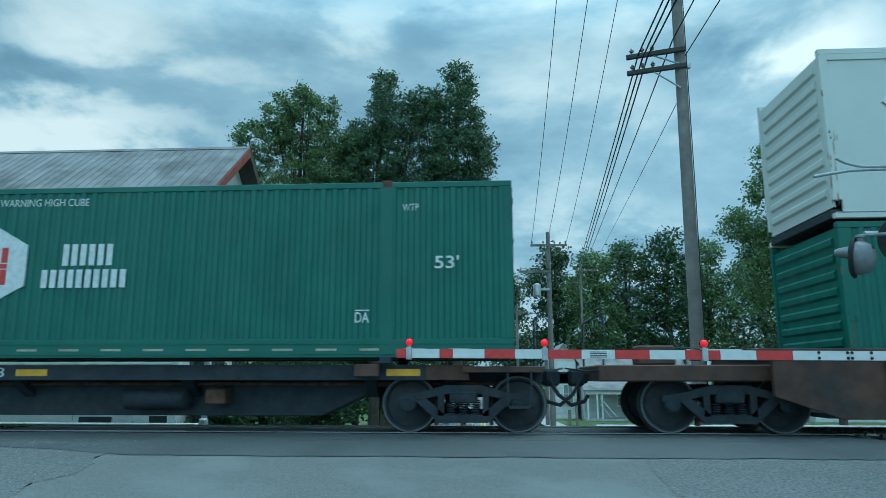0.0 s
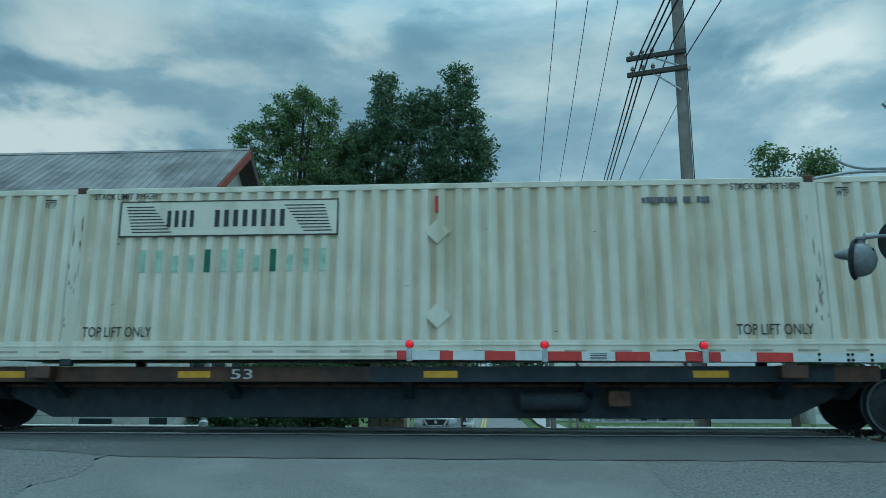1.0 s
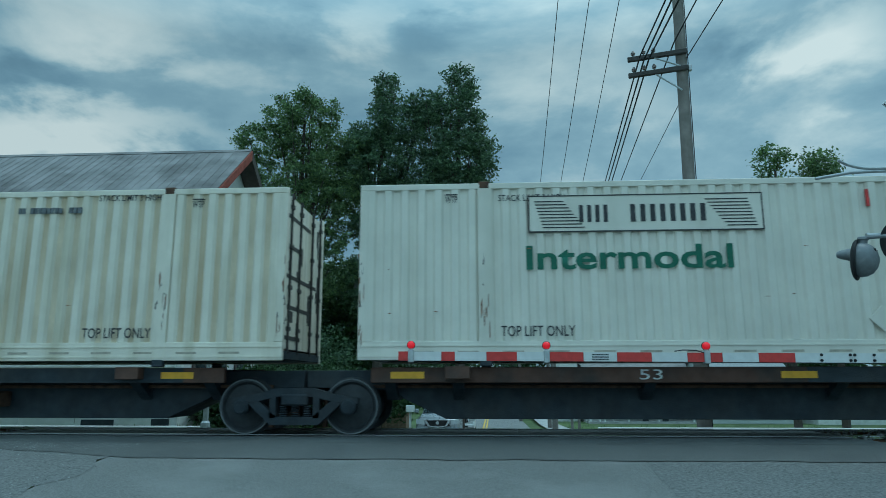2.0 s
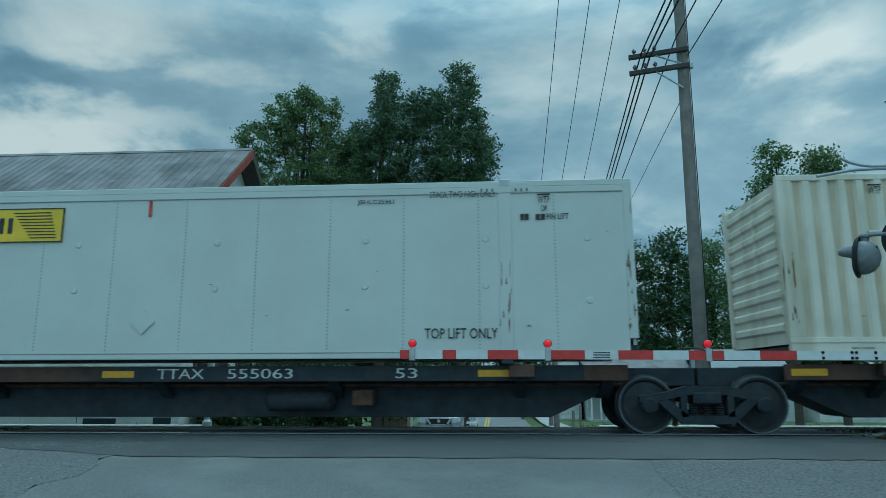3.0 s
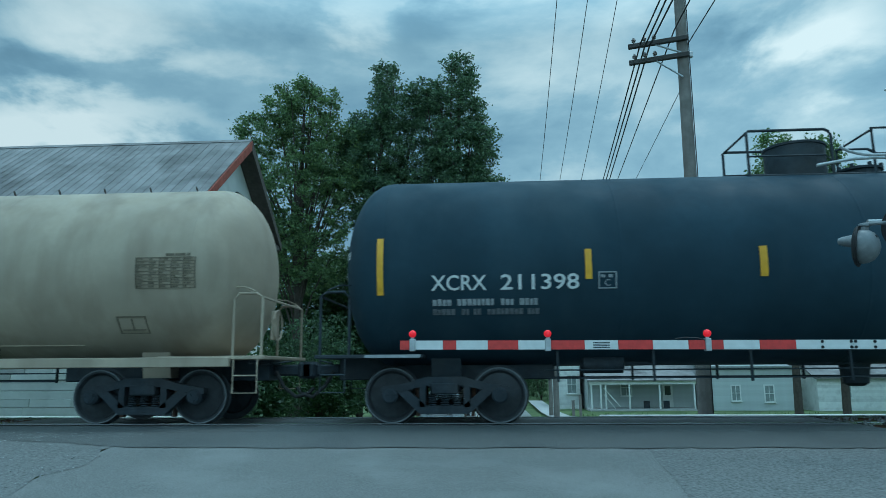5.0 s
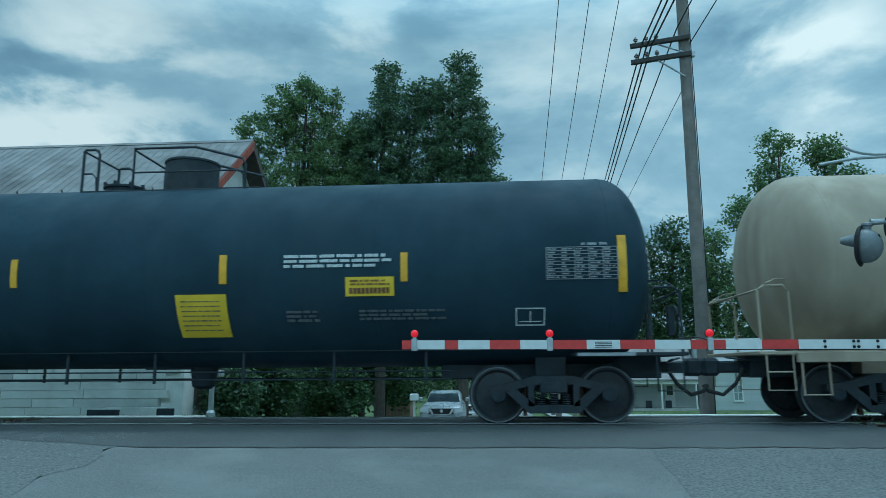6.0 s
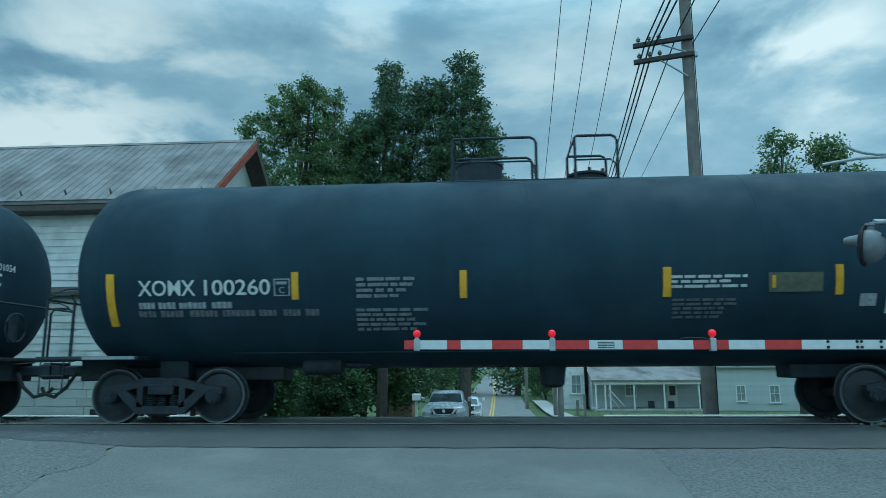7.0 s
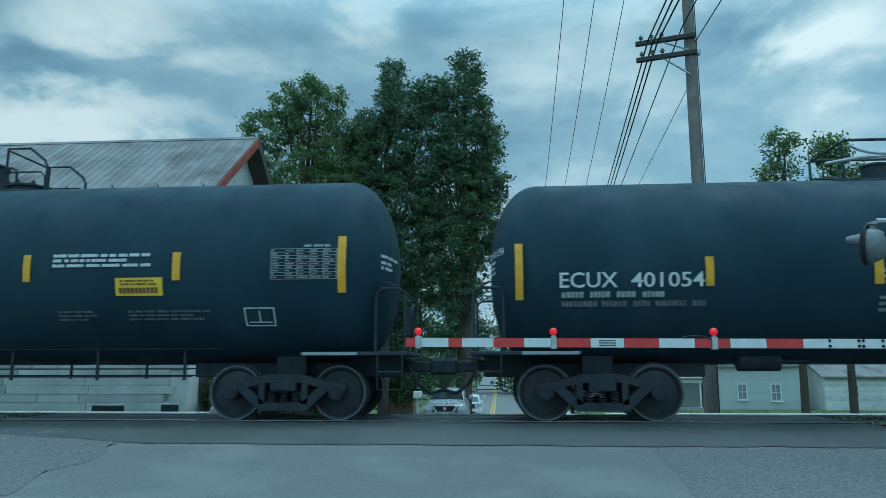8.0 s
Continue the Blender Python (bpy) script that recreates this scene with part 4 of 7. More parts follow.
def big_pole():
    x, y = 4.93, 4.0
    t = thing("utility_pole", "weathered wooden utility pole with side crossarms", "utility pole", pose(x, y, -0.56), "utility poles")
    part("pole", Geo().tube([(0, 0, 0), (0.05, 0, 6), (0.11, 0, 13)], 0.168, 18, 0.125), M["pole"], t, smooth=True)
    for z in (9.36, 8.92):
        a = part("crossarm", Geo().box(-1.22, 0.22, -0.19, -0.09, z, z + 0.12, 0.012), M["arm_wood"], t, at=pose(0, 0, 0, 0, 0, -17))
        g = Geo()
        for dx in (-1.08, -0.82, -0.58):
            insulator(g, dx, -0.14, z + 0.12)
        part("insulators", g, M["insul"], a)
        part("brace", Geo().tube([(-0.58, 0.02, z), (0.0, -0.16, z - 0.52 + (0.2 if z > 9 else 0))], 0.022, 6), M["galv"], t)
    part("ground_wire", Geo().tube([(0.14, -0.12, 0.1), (0.19, -0.11, 6), (0.22, -0.1, 12)], 0.012, 5), M["wire"], t)
    part("bracket", Geo().box(0.12, 0.3, -0.1, 0.0, 8.95, 9.1, 0.01), M["galv"], t)


def far_pole(x, y, top, arms, label):
    z0 = ground_z(y) - 0.1
    t = thing("utility_pole", label, "utility pole", pose(x, y, z0), "utility poles")
    h = top - z0
    part("pole", Geo().tube([(0, 0, 0), (0, 0, h)], 0.15, 12, 0.1), M["pole"], t, smooth=True)
    for z, a, b in arms:
        arm = part("crossarm", Geo().box(a, b, -0.16, -0.08, z - z0, z - z0 + 0.11), M["pole"], t)
        g = Geo()
        for k in range(4):
            insulator(g, a + 0.08 + (b - a - 0.16) * k / 3, -0.12, z - z0 + 0.11)
        part("insulators", g, M["insul"], arm)
    return t


big_pole()
p2 = far_pole(3.3, 22, 8.1, [(7.35, -0.9, 0.95), (6.0, -1.5, 0.1)], "wooden utility pole with crossarms and a transformer")
part("transformer", Geo().lathe([(0, 0.16), (0.03, 0.2), (0.55, 0.2), (0.6, 0.17), (0.66, 0.08)], (-0.62, -0.1, 6.9), "z", 16), M["galv"], p2, smooth=True)
part("transformer_bracket", Geo().box(-0.5, 0, -0.14, -0.06, 7.2, 7.3), M["galv"], p2)
far_pole(2.9, 48, 7.0, [(6.4, -0.9, 0.9)], "distant weathered wooden utility pole")
far_pole(4.1, 34, 3.2, [], "short wooden service pole")
WIRES = [((3.99, 4, 8.86), (9.54, 60, 10.75), (3.64, -26, 8.6), 0.020), ((4.08, 4, 8.74), (9.71, 60, 10.75), (3.85, -26, 9.2), 0.022),
         ((4.21, 4, 8.78), (9.95, 60, 10.75), (4.33, -26, 8.9), 0.022), ((4.85, 4, 9.19), (10.5, 60, 11.95), (5.55, -26, 11.1), 0.018),
         ((4.96, 4, 7.70), (11.6, 60, 12.5), None, 0.010), ((5.13, 4, 8.75), None, (5.25, -26, 8.87), 0.014)]
far_pole(10.3, 60, 12.7, [(11.9, -0.4, 1.5), (10.65, -0.9, 0.3)], "wooden utility pole among the trees")
# three thin wires over the road, then the bundle on the side arms, before and behind the pole
for x, far in ((1.97, (2.45, 22, 7.5)), (2.77, (3.38, 22, 8.1)), (3.54, (4.2, 22, 7.5))):
    cable("cable", far, (x, 4, 10.4), 0.3, 0.010)
    cable("cable", (x, 4, 10.4), (x - 1.2, -30, 13.2), 0.4, 0.010)
for near, far, over, r in WIRES:
    if far:
        cable("cable", near, far, 0.12, r)
    if over:
        cable("cable", near, over, 0.0, r)
far_pole(0.6, -30, 13.3, [(13.1, -0.4, 2.2)], "tall weathered wooden utility pole")
far_pole(4.6, -26, 11.4, [(11.0, -0.6, 1.1), (8.65, -1.1, 0.8)], "tall weathered wooden utility pole")


# ---- crossing gate and signals ----
def gate():
    t = thing("crossing_gate", "lowered red and white striped crossing gate arm with lamps", "crossing gate", pose(0, -3.85, 0))
    slope = lambda x: 1.075 - 0.0075 * (x + 1.07)
    cuts = [-1.08, -0.94, -0.55, -0.385, 0.0, 0.37, 0.76, 1.17, 1.57, 1.98, 2.40, 2.81, 3.23, 3.65, 4.30, 4.9]
    cols = "rwrwrwrwrwrwrww"
    arm = part("arm", Geo().prism([(-1.08, 1.022), (5.6, 0.972), (5.6, 1.078), (-1.08, 1.128)], -0.012, 0.03, "y"), M["galv"], t)
    for (a, b), c in zip(zip(cuts, cuts[1:]), cols):
        za, zb = slope(a), slope(b)
        part("stripe", Geo().prism([(a + 0.002, za - 0.055), (b - 0.002, zb - 0.055), (b - 0.002, zb + 0.055), (a + 0.002, za + 0.055)], -0.026, -0.013, "y"), M["red" if c == "r" else "arm_white"], arm)
    g = Geo()
    for x in (3.95, 4.28, 4.33, 4.55):
        for dz in (-0.03, 0.035):
            g.lathe([(-0.04, 0.016), (-0.026, 0.018)], (x, 0, slope(x) + dz), "y", 8)
    part("bolts", g, M["matte_black"], arm)
    sticker = part("sticker", Geo().prism([(1.24, 1.01), (1.50, 1.008), (1.50, 1.10), (1.24, 1.102)], -0.030, -0.0262, "y"), M["arm_white"], arm)
    g = Geo()
    for k in range(4):
        g.box(1.27, 1.47, -0.0322, -0.0302, 1.02 + 0.02 * k, 1.03 + 0.02 * k)
    part("sticker_bars", g, M["glass"], sticker)
    for x in (-0.925, 0.73, 2.63):
        z = slope(x)
        lamp = part("lamp", Geo().box(x - 0.035, x + 0.035, -0.05, 0.04, z - 0.075, z + 0.075, 0.006).tube([(x, -0.01, z + 0.07), (x, -0.01, z + 0.10)], 0.022, 8), M["galv"], t, "galvanised lamp bracket")
        part("lamp_lens", Geo().lathe([(-0.048, 0.016), (-0.043, 0.031), (-0.026, 0.044), (0.0, 0.047), (0.026, 0.044), (0.043, 0.031), (0.048, 0.016)], (x, -0.01, z + 0.135), "y", 16), M["lamp_red"], lamp, "red glowing lens", smooth=True)
        part("lamp_rim", Geo().lathe([(0.0, 0.052), (0.02, 0.052)], (x, -0.01, z + 0.135), "y", 16), M["matte_black"], lamp)
    part("lamp_cable", Geo().tube([(2.25, -0.03, 1.12), (2.35, -0.03, 1.135), (2.5, -0.03, 1.13), (2.6, -0.03, 1.10)], 0.007, 5).tube([(2.6, -0.02, 0.985), (3.6, -0.02, 0.98), (5.0, -0.02, 0.97)], 0.006, 5), M["wire"], t)
    # counterweight end and mechanism beside the mast
    part("arm_mount", Geo().box(5.2, 5.75, -0.06, 0.09, 0.9, 1.15, 0.02), M["cast"], t)
    part("mechanism", Geo().box(5.75, 6.25, -0.25, 0.3, 0.55, 1.35, 0.04), M["cast"], t, "grey gate mechanism box")
    part("pedestal", Geo().box(5.85, 6.15, -0.15, 0.15, ground_z(-3.85) - 0.05, 0.55, 0.02), M["galv"], t)


def crossbuck(parent, at):
    for a in (45, -45):
        m = at @ pose(0, 0, 0, 0, a, 0)
        b = part("crossbuck_blade", Geo().box(-0.61, 0.61, -0.012, 0.0 + 0.006 * (a > 0), -0.115, 0.115, 0.004), M["arm_white"], parent, at=m @ pose(0, -0.02 * (a > 0), 0))
        part("edge_stripe", Geo().box(-0.60, 0.60, -0.016, -0.0125, -0.108, -0.094).box(-0.60, 0.60, -0.016, -0.0125, 0.094, 0.108), M["black"], b)


def flasher(parent, x, y, z, heading, glow=True):
    """Lamp head with backboard and hood, shining along -y before it is turned."""
    m = pose(x, y, z, 0, 0, heading)
    head = part("lamp_head", Geo().lathe([(0.0, 0.15), (0.10, 0.15), (0.18, 0.12), (0.24, 0.06), (0.25, 0.02)], (0, 0, 0), "y", 20), M["cast"], parent, at=m, smooth=True)
    part("backboard", Geo().lathe([(-0.012, 0.30), (0.0, 0.30)], (0, 0, 0), "y", 28), M["matte_black"], head)
    part("lens", Geo().lathe([(-0.045, 0.03), (-0.035, 0.09), (-0.013, 0.11)], (0, 0, 0), "y", 20), M["lamp_red"] if glow else M["red"], head, smooth=True)
    g = Geo()
    n = 18
    for i in range(n):
        a0, a1 = math.pi * (-0.15 + 1.3 * i / n), math.pi * (-0.15 + 1.3 * (i + 1) / n)
        q = [(0.125 * math.cos(a), s, 0.125 * math.sin(a)) for a in (a0, a1) for s in (-0.013, -0.24)]
        q += [(0.133 * math.cos(a), s, 0.133 * math.sin(a)) for a in (a0, a1) for s in (-0.013, -0.24)]
        g.add(q, [(0, 1, 3, 2), (4, 6, 7, 5), (1, 5, 7, 3), (0, 2, 6, 4)])
    part("hood", g, M["matte_black"], head)
    return head


def far_signal():
    t = thing("crossing_signal", "silver crossing signal mast with lit red lamps and crossbuck", "crossing signal", pose(-6.78, 4.2, 0), "crossing signals")
    zb = ground_z(4.2)
    part("mast", Geo().lathe([(zb - 0.05, 0.065), (4.2, 0.06), (4.25, 0.03)], (0, 0, 0), "z", 14), M["galv"], t, smooth=True)
    part("mast_base", Geo().box(-0.2, 0.2, -0.2, 0.2, zb - 0.05, zb + 0.06, 0.02).lathe([(zb + 0.06, 0.13), (zb + 0.25, 0.11), (zb + 0.3, 0.07)], (0, 0, 0), "z", 12), M["galv"], t)
    part("crossarm", Geo().tube([(-0.45, 0, 2.36), (0.45, 0, 2.36)], 0.03, 8), M["galv"], t)
    flasher(t, -0.42, -0.08, 2.34, 0)
    flasher(t, 0.38, -0.08, 2.34, 0)
    crossbuck(t, pose(0.28, 0.12, 3.45, 0, 0, 25))
    part("bell", Geo().lathe([(4.2, 0.05), (4.25, 0.10), (4.34, 0.11), (4.4, 0.06)], (0, 0, 0), "z", 14), M["cast"], t, smooth=True)
    part("far_gate_rod", Geo().tube([(0, 0.1, 3.4), (1.1, 0.15, 3.3)], 0.02, 6), M["galv"], t)
    part("junction_box", Geo().box(0.07, 0.26, -0.12, 0.12, 0.62, 0.78, 0.02), M["galv"], t)


def near_signal():
    t = thing("crossing_signal", "grey crossing signal with hooded lamps turned aside", "crossing signal", pose(5.62, -3.8, 0), "crossing signals")
    zb = ground_z(-3.8)
    part("mast", Geo().lathe([(zb - 0.05, 0.065), (4.6, 0.06), (4.65, 0.03)], (0, 0, 0), "z", 14), M["galv"], t, smooth=True)
    part("crossarm", Geo().tube([(-0.95, 0, 2.52), (0.7, 0, 2.52)], 0.03, 8), M["galv"], t)
    flasher(t, -0.56, -0.10, 2.40, 0, glow=True)
    turned = pose(-1.09, 0.0, 2.252, 0, 0, -125) @ pose(0, 0, 0, -6, 0, 0)
    head = part("lamp_head", Geo().lathe([(0.0, 0.20), (0.05, 0.21), (0.11, 0.20), (0.17, 0.165), (0.215, 0.10), (0.235, 0.03)], (0, 0, -0.035), "y", 26), M["bulb"], t, "grey domed back of a lamp head", at=turned, smooth=True)
    part("backboard", Geo().lathe([(-0.05, 0.17), (-0.03, 0.225), (-0.008, 0.25), (0.012, 0.25)], (0, 0, -0.035), "y", 30), M["matte_black"], head)
    part("hood", Geo().lathe([(-0.02, 0.10), (-0.06, 0.08), (-0.17, 0.055), (-0.215, 0.035), (-0.22, 0.01)], (0, 0, 0.03), "y", 18), M["bulb"], head, smooth=True)
    part("hanger", Geo().lathe([(0.15, 0.05), (0.2, 0.05), (0.215, 0.065), (0.24, 0.06), (0.25, 0.03)], (0, 0.06, 0), "z", 12).tube([(0, 0.06, 0.235), (0.03, 0.2, 0.24), (0.05, 0.4, 0.25)], 0.022, 8), M["bulb"], head)
    g = Geo()
    for a in (0.9, 2.3, 3.6):
        g.lathe([(0.10, 0.02), (0.205, 0.02)], (0.10 * math.cos(a), 0, 0.10 * math.sin(a)), "y", 8)
    part("bolts", g, M["matte_black"], head)
    crossbuck(t, pose(-0.12, -0.1, 3.82))
    for pts in ([(-1.18, 0, 3.49), (-1.08, 0, 3.43), (-0.95, 0, 3.39), (-0.8, 0, 3.37), (-0.5, 0, 3.37), (0, 0, 3.38)],
                [(-1.48, 0, 3.255), (-1.3, 0, 3.285), (-1.05, 0, 3.325), (-0.8, 0, 3.335), (-0.4, 0, 3.34), (0, 0, 3.34)]):
        part("conduit", Geo().tube(pts, 0.020, 8), M["galv"], t, smooth=True)


gate()
far_signal()
near_signal()


# ---- houses beyond the tracks ----
def house(x0, x1, y0, depth, base, eave, ridge, siding, roofmat, label, wins=(), gable_front=False, board=0.22):
    t = thing("house", label, "house", pose(0, 0, 0), "houses")
    y1 = y0 + depth
    wall = part("wall", Geo().box(x0, x1, y0, y0 + 0.15, base - 0.3, eave), M[siding], t)
    part("wall", Geo().box(x0, x1, y1 - 0.15, y1, base - 0.3, eave), M[siding], t)
    for xa in (x0, x1 - 0.15):
        part("wall", Geo().prism([(y0 + 0.15, base - 0.3), (y1 - 0.15, base - 0.3), (y1 - 0.15, eave), ((y0 + y1) / 2, ridge - 0.15), (y0 + 0.15, eave)] if not gable_front else
                                 [(y0 + 0.15, base - 0.3), (y1 - 0.15, base - 0.3), (y1 - 0.15, eave), (y0 + 0.15, eave)], xa, xa + 0.15, "x"), M[siding], t)
    if gable_front:
        xm = (x0 + x1) / 2
        for ya in (y0, y1 - 0.15):
            part("gable", Geo().prism([(x0, eave), (x1, eave), (xm, ridge - 0.12)], ya, ya + 0.15, "y"), M[siding], t)
        for xe in (x0 - 0.3, x1 + 0.3):
            part("roof", Geo().prism([(xm, ridge), (xe, eave - 0.15), (xe, eave - 0.27), (xm, ridge - 0.14)], y0 - 0.3, y1 + 0.3, "y"), M[roofmat], t)
    else:
        ym = (y0 + y1) / 2
        for ye in (y0 - 0.35, y1 + 0.35):
            part("roof", Geo().prism([(ym, ridge), (ye, eave - 0.15), (ye, eave - 0.27), (ym, ridge - 0.14)], x0 - 0.3, x1 + 0.3, "x"), M[roofmat], t)
    z = base
    me = mesh_of("board", Geo().prism([(0, 0), (0, board), (-0.006, board), (-0.022, 0)], x0, x1, "x"), M[siding])
    while z < eave - board:
        part("board", me, None, wall, at=pose(0, y0, z))
        z += board
    for x, z, w, h in wins:
        window(t, w, h, pose(x, y0 - 0.03, z), 2, "porch", pane="sky_glass")
    return t


def porch_house():
    t = house(8.4, 17.2, 47.2, 7, -2.5, 0.35, 3.0, "greysiding", "tin", "grey house with a white posted porch and tin roof", [(11.2, -1.5, 0.8, 1.3)])
    part("porch_roof", Geo().prism([(47.2, 0.62), (44.6, -0.18), (44.6, -0.30), (47.2, 0.48)], 8.0, 17.0, "x"), M["tin"], t)
    part("porch_beam", Geo().box(8.2, 16.8, 44.75, 44.9, -0.55, -0.29), M["porch"], t)
    part("porch_floor", Geo().box(8.2, 16.8, 44.6, 47.2, -2.85, -2.5, 0.02), M["concrete"], t)
    for x in (8.35, 9.1, 9.5, 11.4, 13.8, 16.55):
        part("porch_post", Geo().box(x - 0.06, x + 0.06, 44.76, 44.88, -2.5, -0.55, 0.01), M["porch"], t)
    d = part("door", Geo().box(14.6, 15.45, 47.14, 47.19, -2.5, -0.5, 0.01), M["porch"], t)
    part("door_pane", Geo().box(14.78, 15.27, 47.125, 47.138, -1.5, -0.75), M["glass"], d)
    part("stair_rail", Geo().tube([(9.3, 44.7, -0.8), (10.6, 44.7, -2.3)], 0.04, 6).tube([(9.3, 44.7, -1.3), (10.2, 44.7, -2.45)], 0.03, 6), M["porch"], t)
    for k in range(4):
        part("chair_back", Geo().box(11.9 + 0.8 * k, 12.4 + 0.8 * k, 45.8, 45.86, -2.5, -1.9, 0.02), M["dark"], t) if k in (1, 3) else None


porch_house()
house(17.8, 24.4, 45, 7, -2.6, 1.0, 3.2, "greysiding", "shingle", "pale grey clapboard house with two white windows", [(19.55, -1.85, 0.62, 1.15), (22.15, -1.95, 0.66, 1.25)])
house(5.9, 8.0, 49, 6, -2.6, 2.2, 3.8, "siding", "shingle", "narrow white house with a tall window", [(6.9, -1.35, 0.75, 1.5)], gable_front=True)
house(25.8, 33.0, 44, 6, -2.4, 0.1, 1.4, "siding", "tin", "low white shed with a tin roof", [(27.6, -1.6, 0.7, 0.9)])
house(-7.6, -5.4, 34, 3, -2.3, -0.5, 0.1, "plank", "tin", "small weathered shed at the road", [])
pile = thing("wood_pile", "brown heap of stacked wood and brush", "wood pile", pose(-9.2, 25.5, ground_z(25.5)))
for k in range(14):
    part("log", Geo().tube([(-1.6 + 0.06 * (k % 3), 0.25 * (k % 5) - 0.5, 0.15 + 0.24 * (k // 5)), (1.3, 0.25 * (k % 5) - 0.5, 0.15 + 0.24 * (k // 5))], 0.13, 8), M["plank"], pile)
box = thing("letterbox", "white letterbox on a post", "letterbox", pose(-3.4, 18.5, ground_z(18.5)))
part("post", Geo().box(-0.05, 0.05, -0.05, 0.05, -0.1, 1.25), M["porch"], box)
part("box", Geo().box(-0.18, 0.18, -0.25, 0.25, 1.25, 1.55, 0.03), M["porch"], box)
for x, y, h in ((4.0, 30, 1.3), (4.35, 24, 1.2), (5.1, 27, 1.5)):
    q = thing("post", "short weathered wooden post on the verge", "post", pose(x, y, ground_z(y)), "posts")
    part("shaft", Geo().box(-0.07, 0.07, -0.07, 0.07, -0.1, h, 0.015), M["pole"], q)
    part("cap", Geo().box(-0.085, 0.085, -0.085, 0.085, h, h + 0.04, 0.01), M["pole"], q)


# ---- waiting cars ----
def ring(w, h0, h1, y, hood=0.0):
    """One cross section of a car body, as (x, y, z) round it."""
    r = [(-w, h0), (-w * 1.0, h0 + (h1 - h0) * 0.55), (-w * 0.94, h0 + (h1 - h0) * 0.85), (-w * 0.80, h1), (0, h1 + hood), (w * 0.80, h1), (w * 0.94, h0 + (h1 - h0) * 0.85), (w * 1.0, h0 + (h1 - h0) * 0.55), (w, h0)]
    return [(x, y, z) for x, z in r]


def loft(secs):
    g = Geo()
    m = len(secs[0])
    for s in secs:
        g.v += s
    g.f = [(i * m + k, i * m + k + 1, (i + 1) * m + k + 1, (i + 1) * m + k) for i in range(len(secs) - 1) for k in range(m - 1)]
    g.f += [(i * m + m - 1, i * m, (i + 1) * m, (i + 1) * m + m - 1) for i in range(len(secs) - 1)]
    g.f += [tuple(range(m))[::-1], tuple(range((len(secs) - 1) * m, len(secs) * m))]
    return g


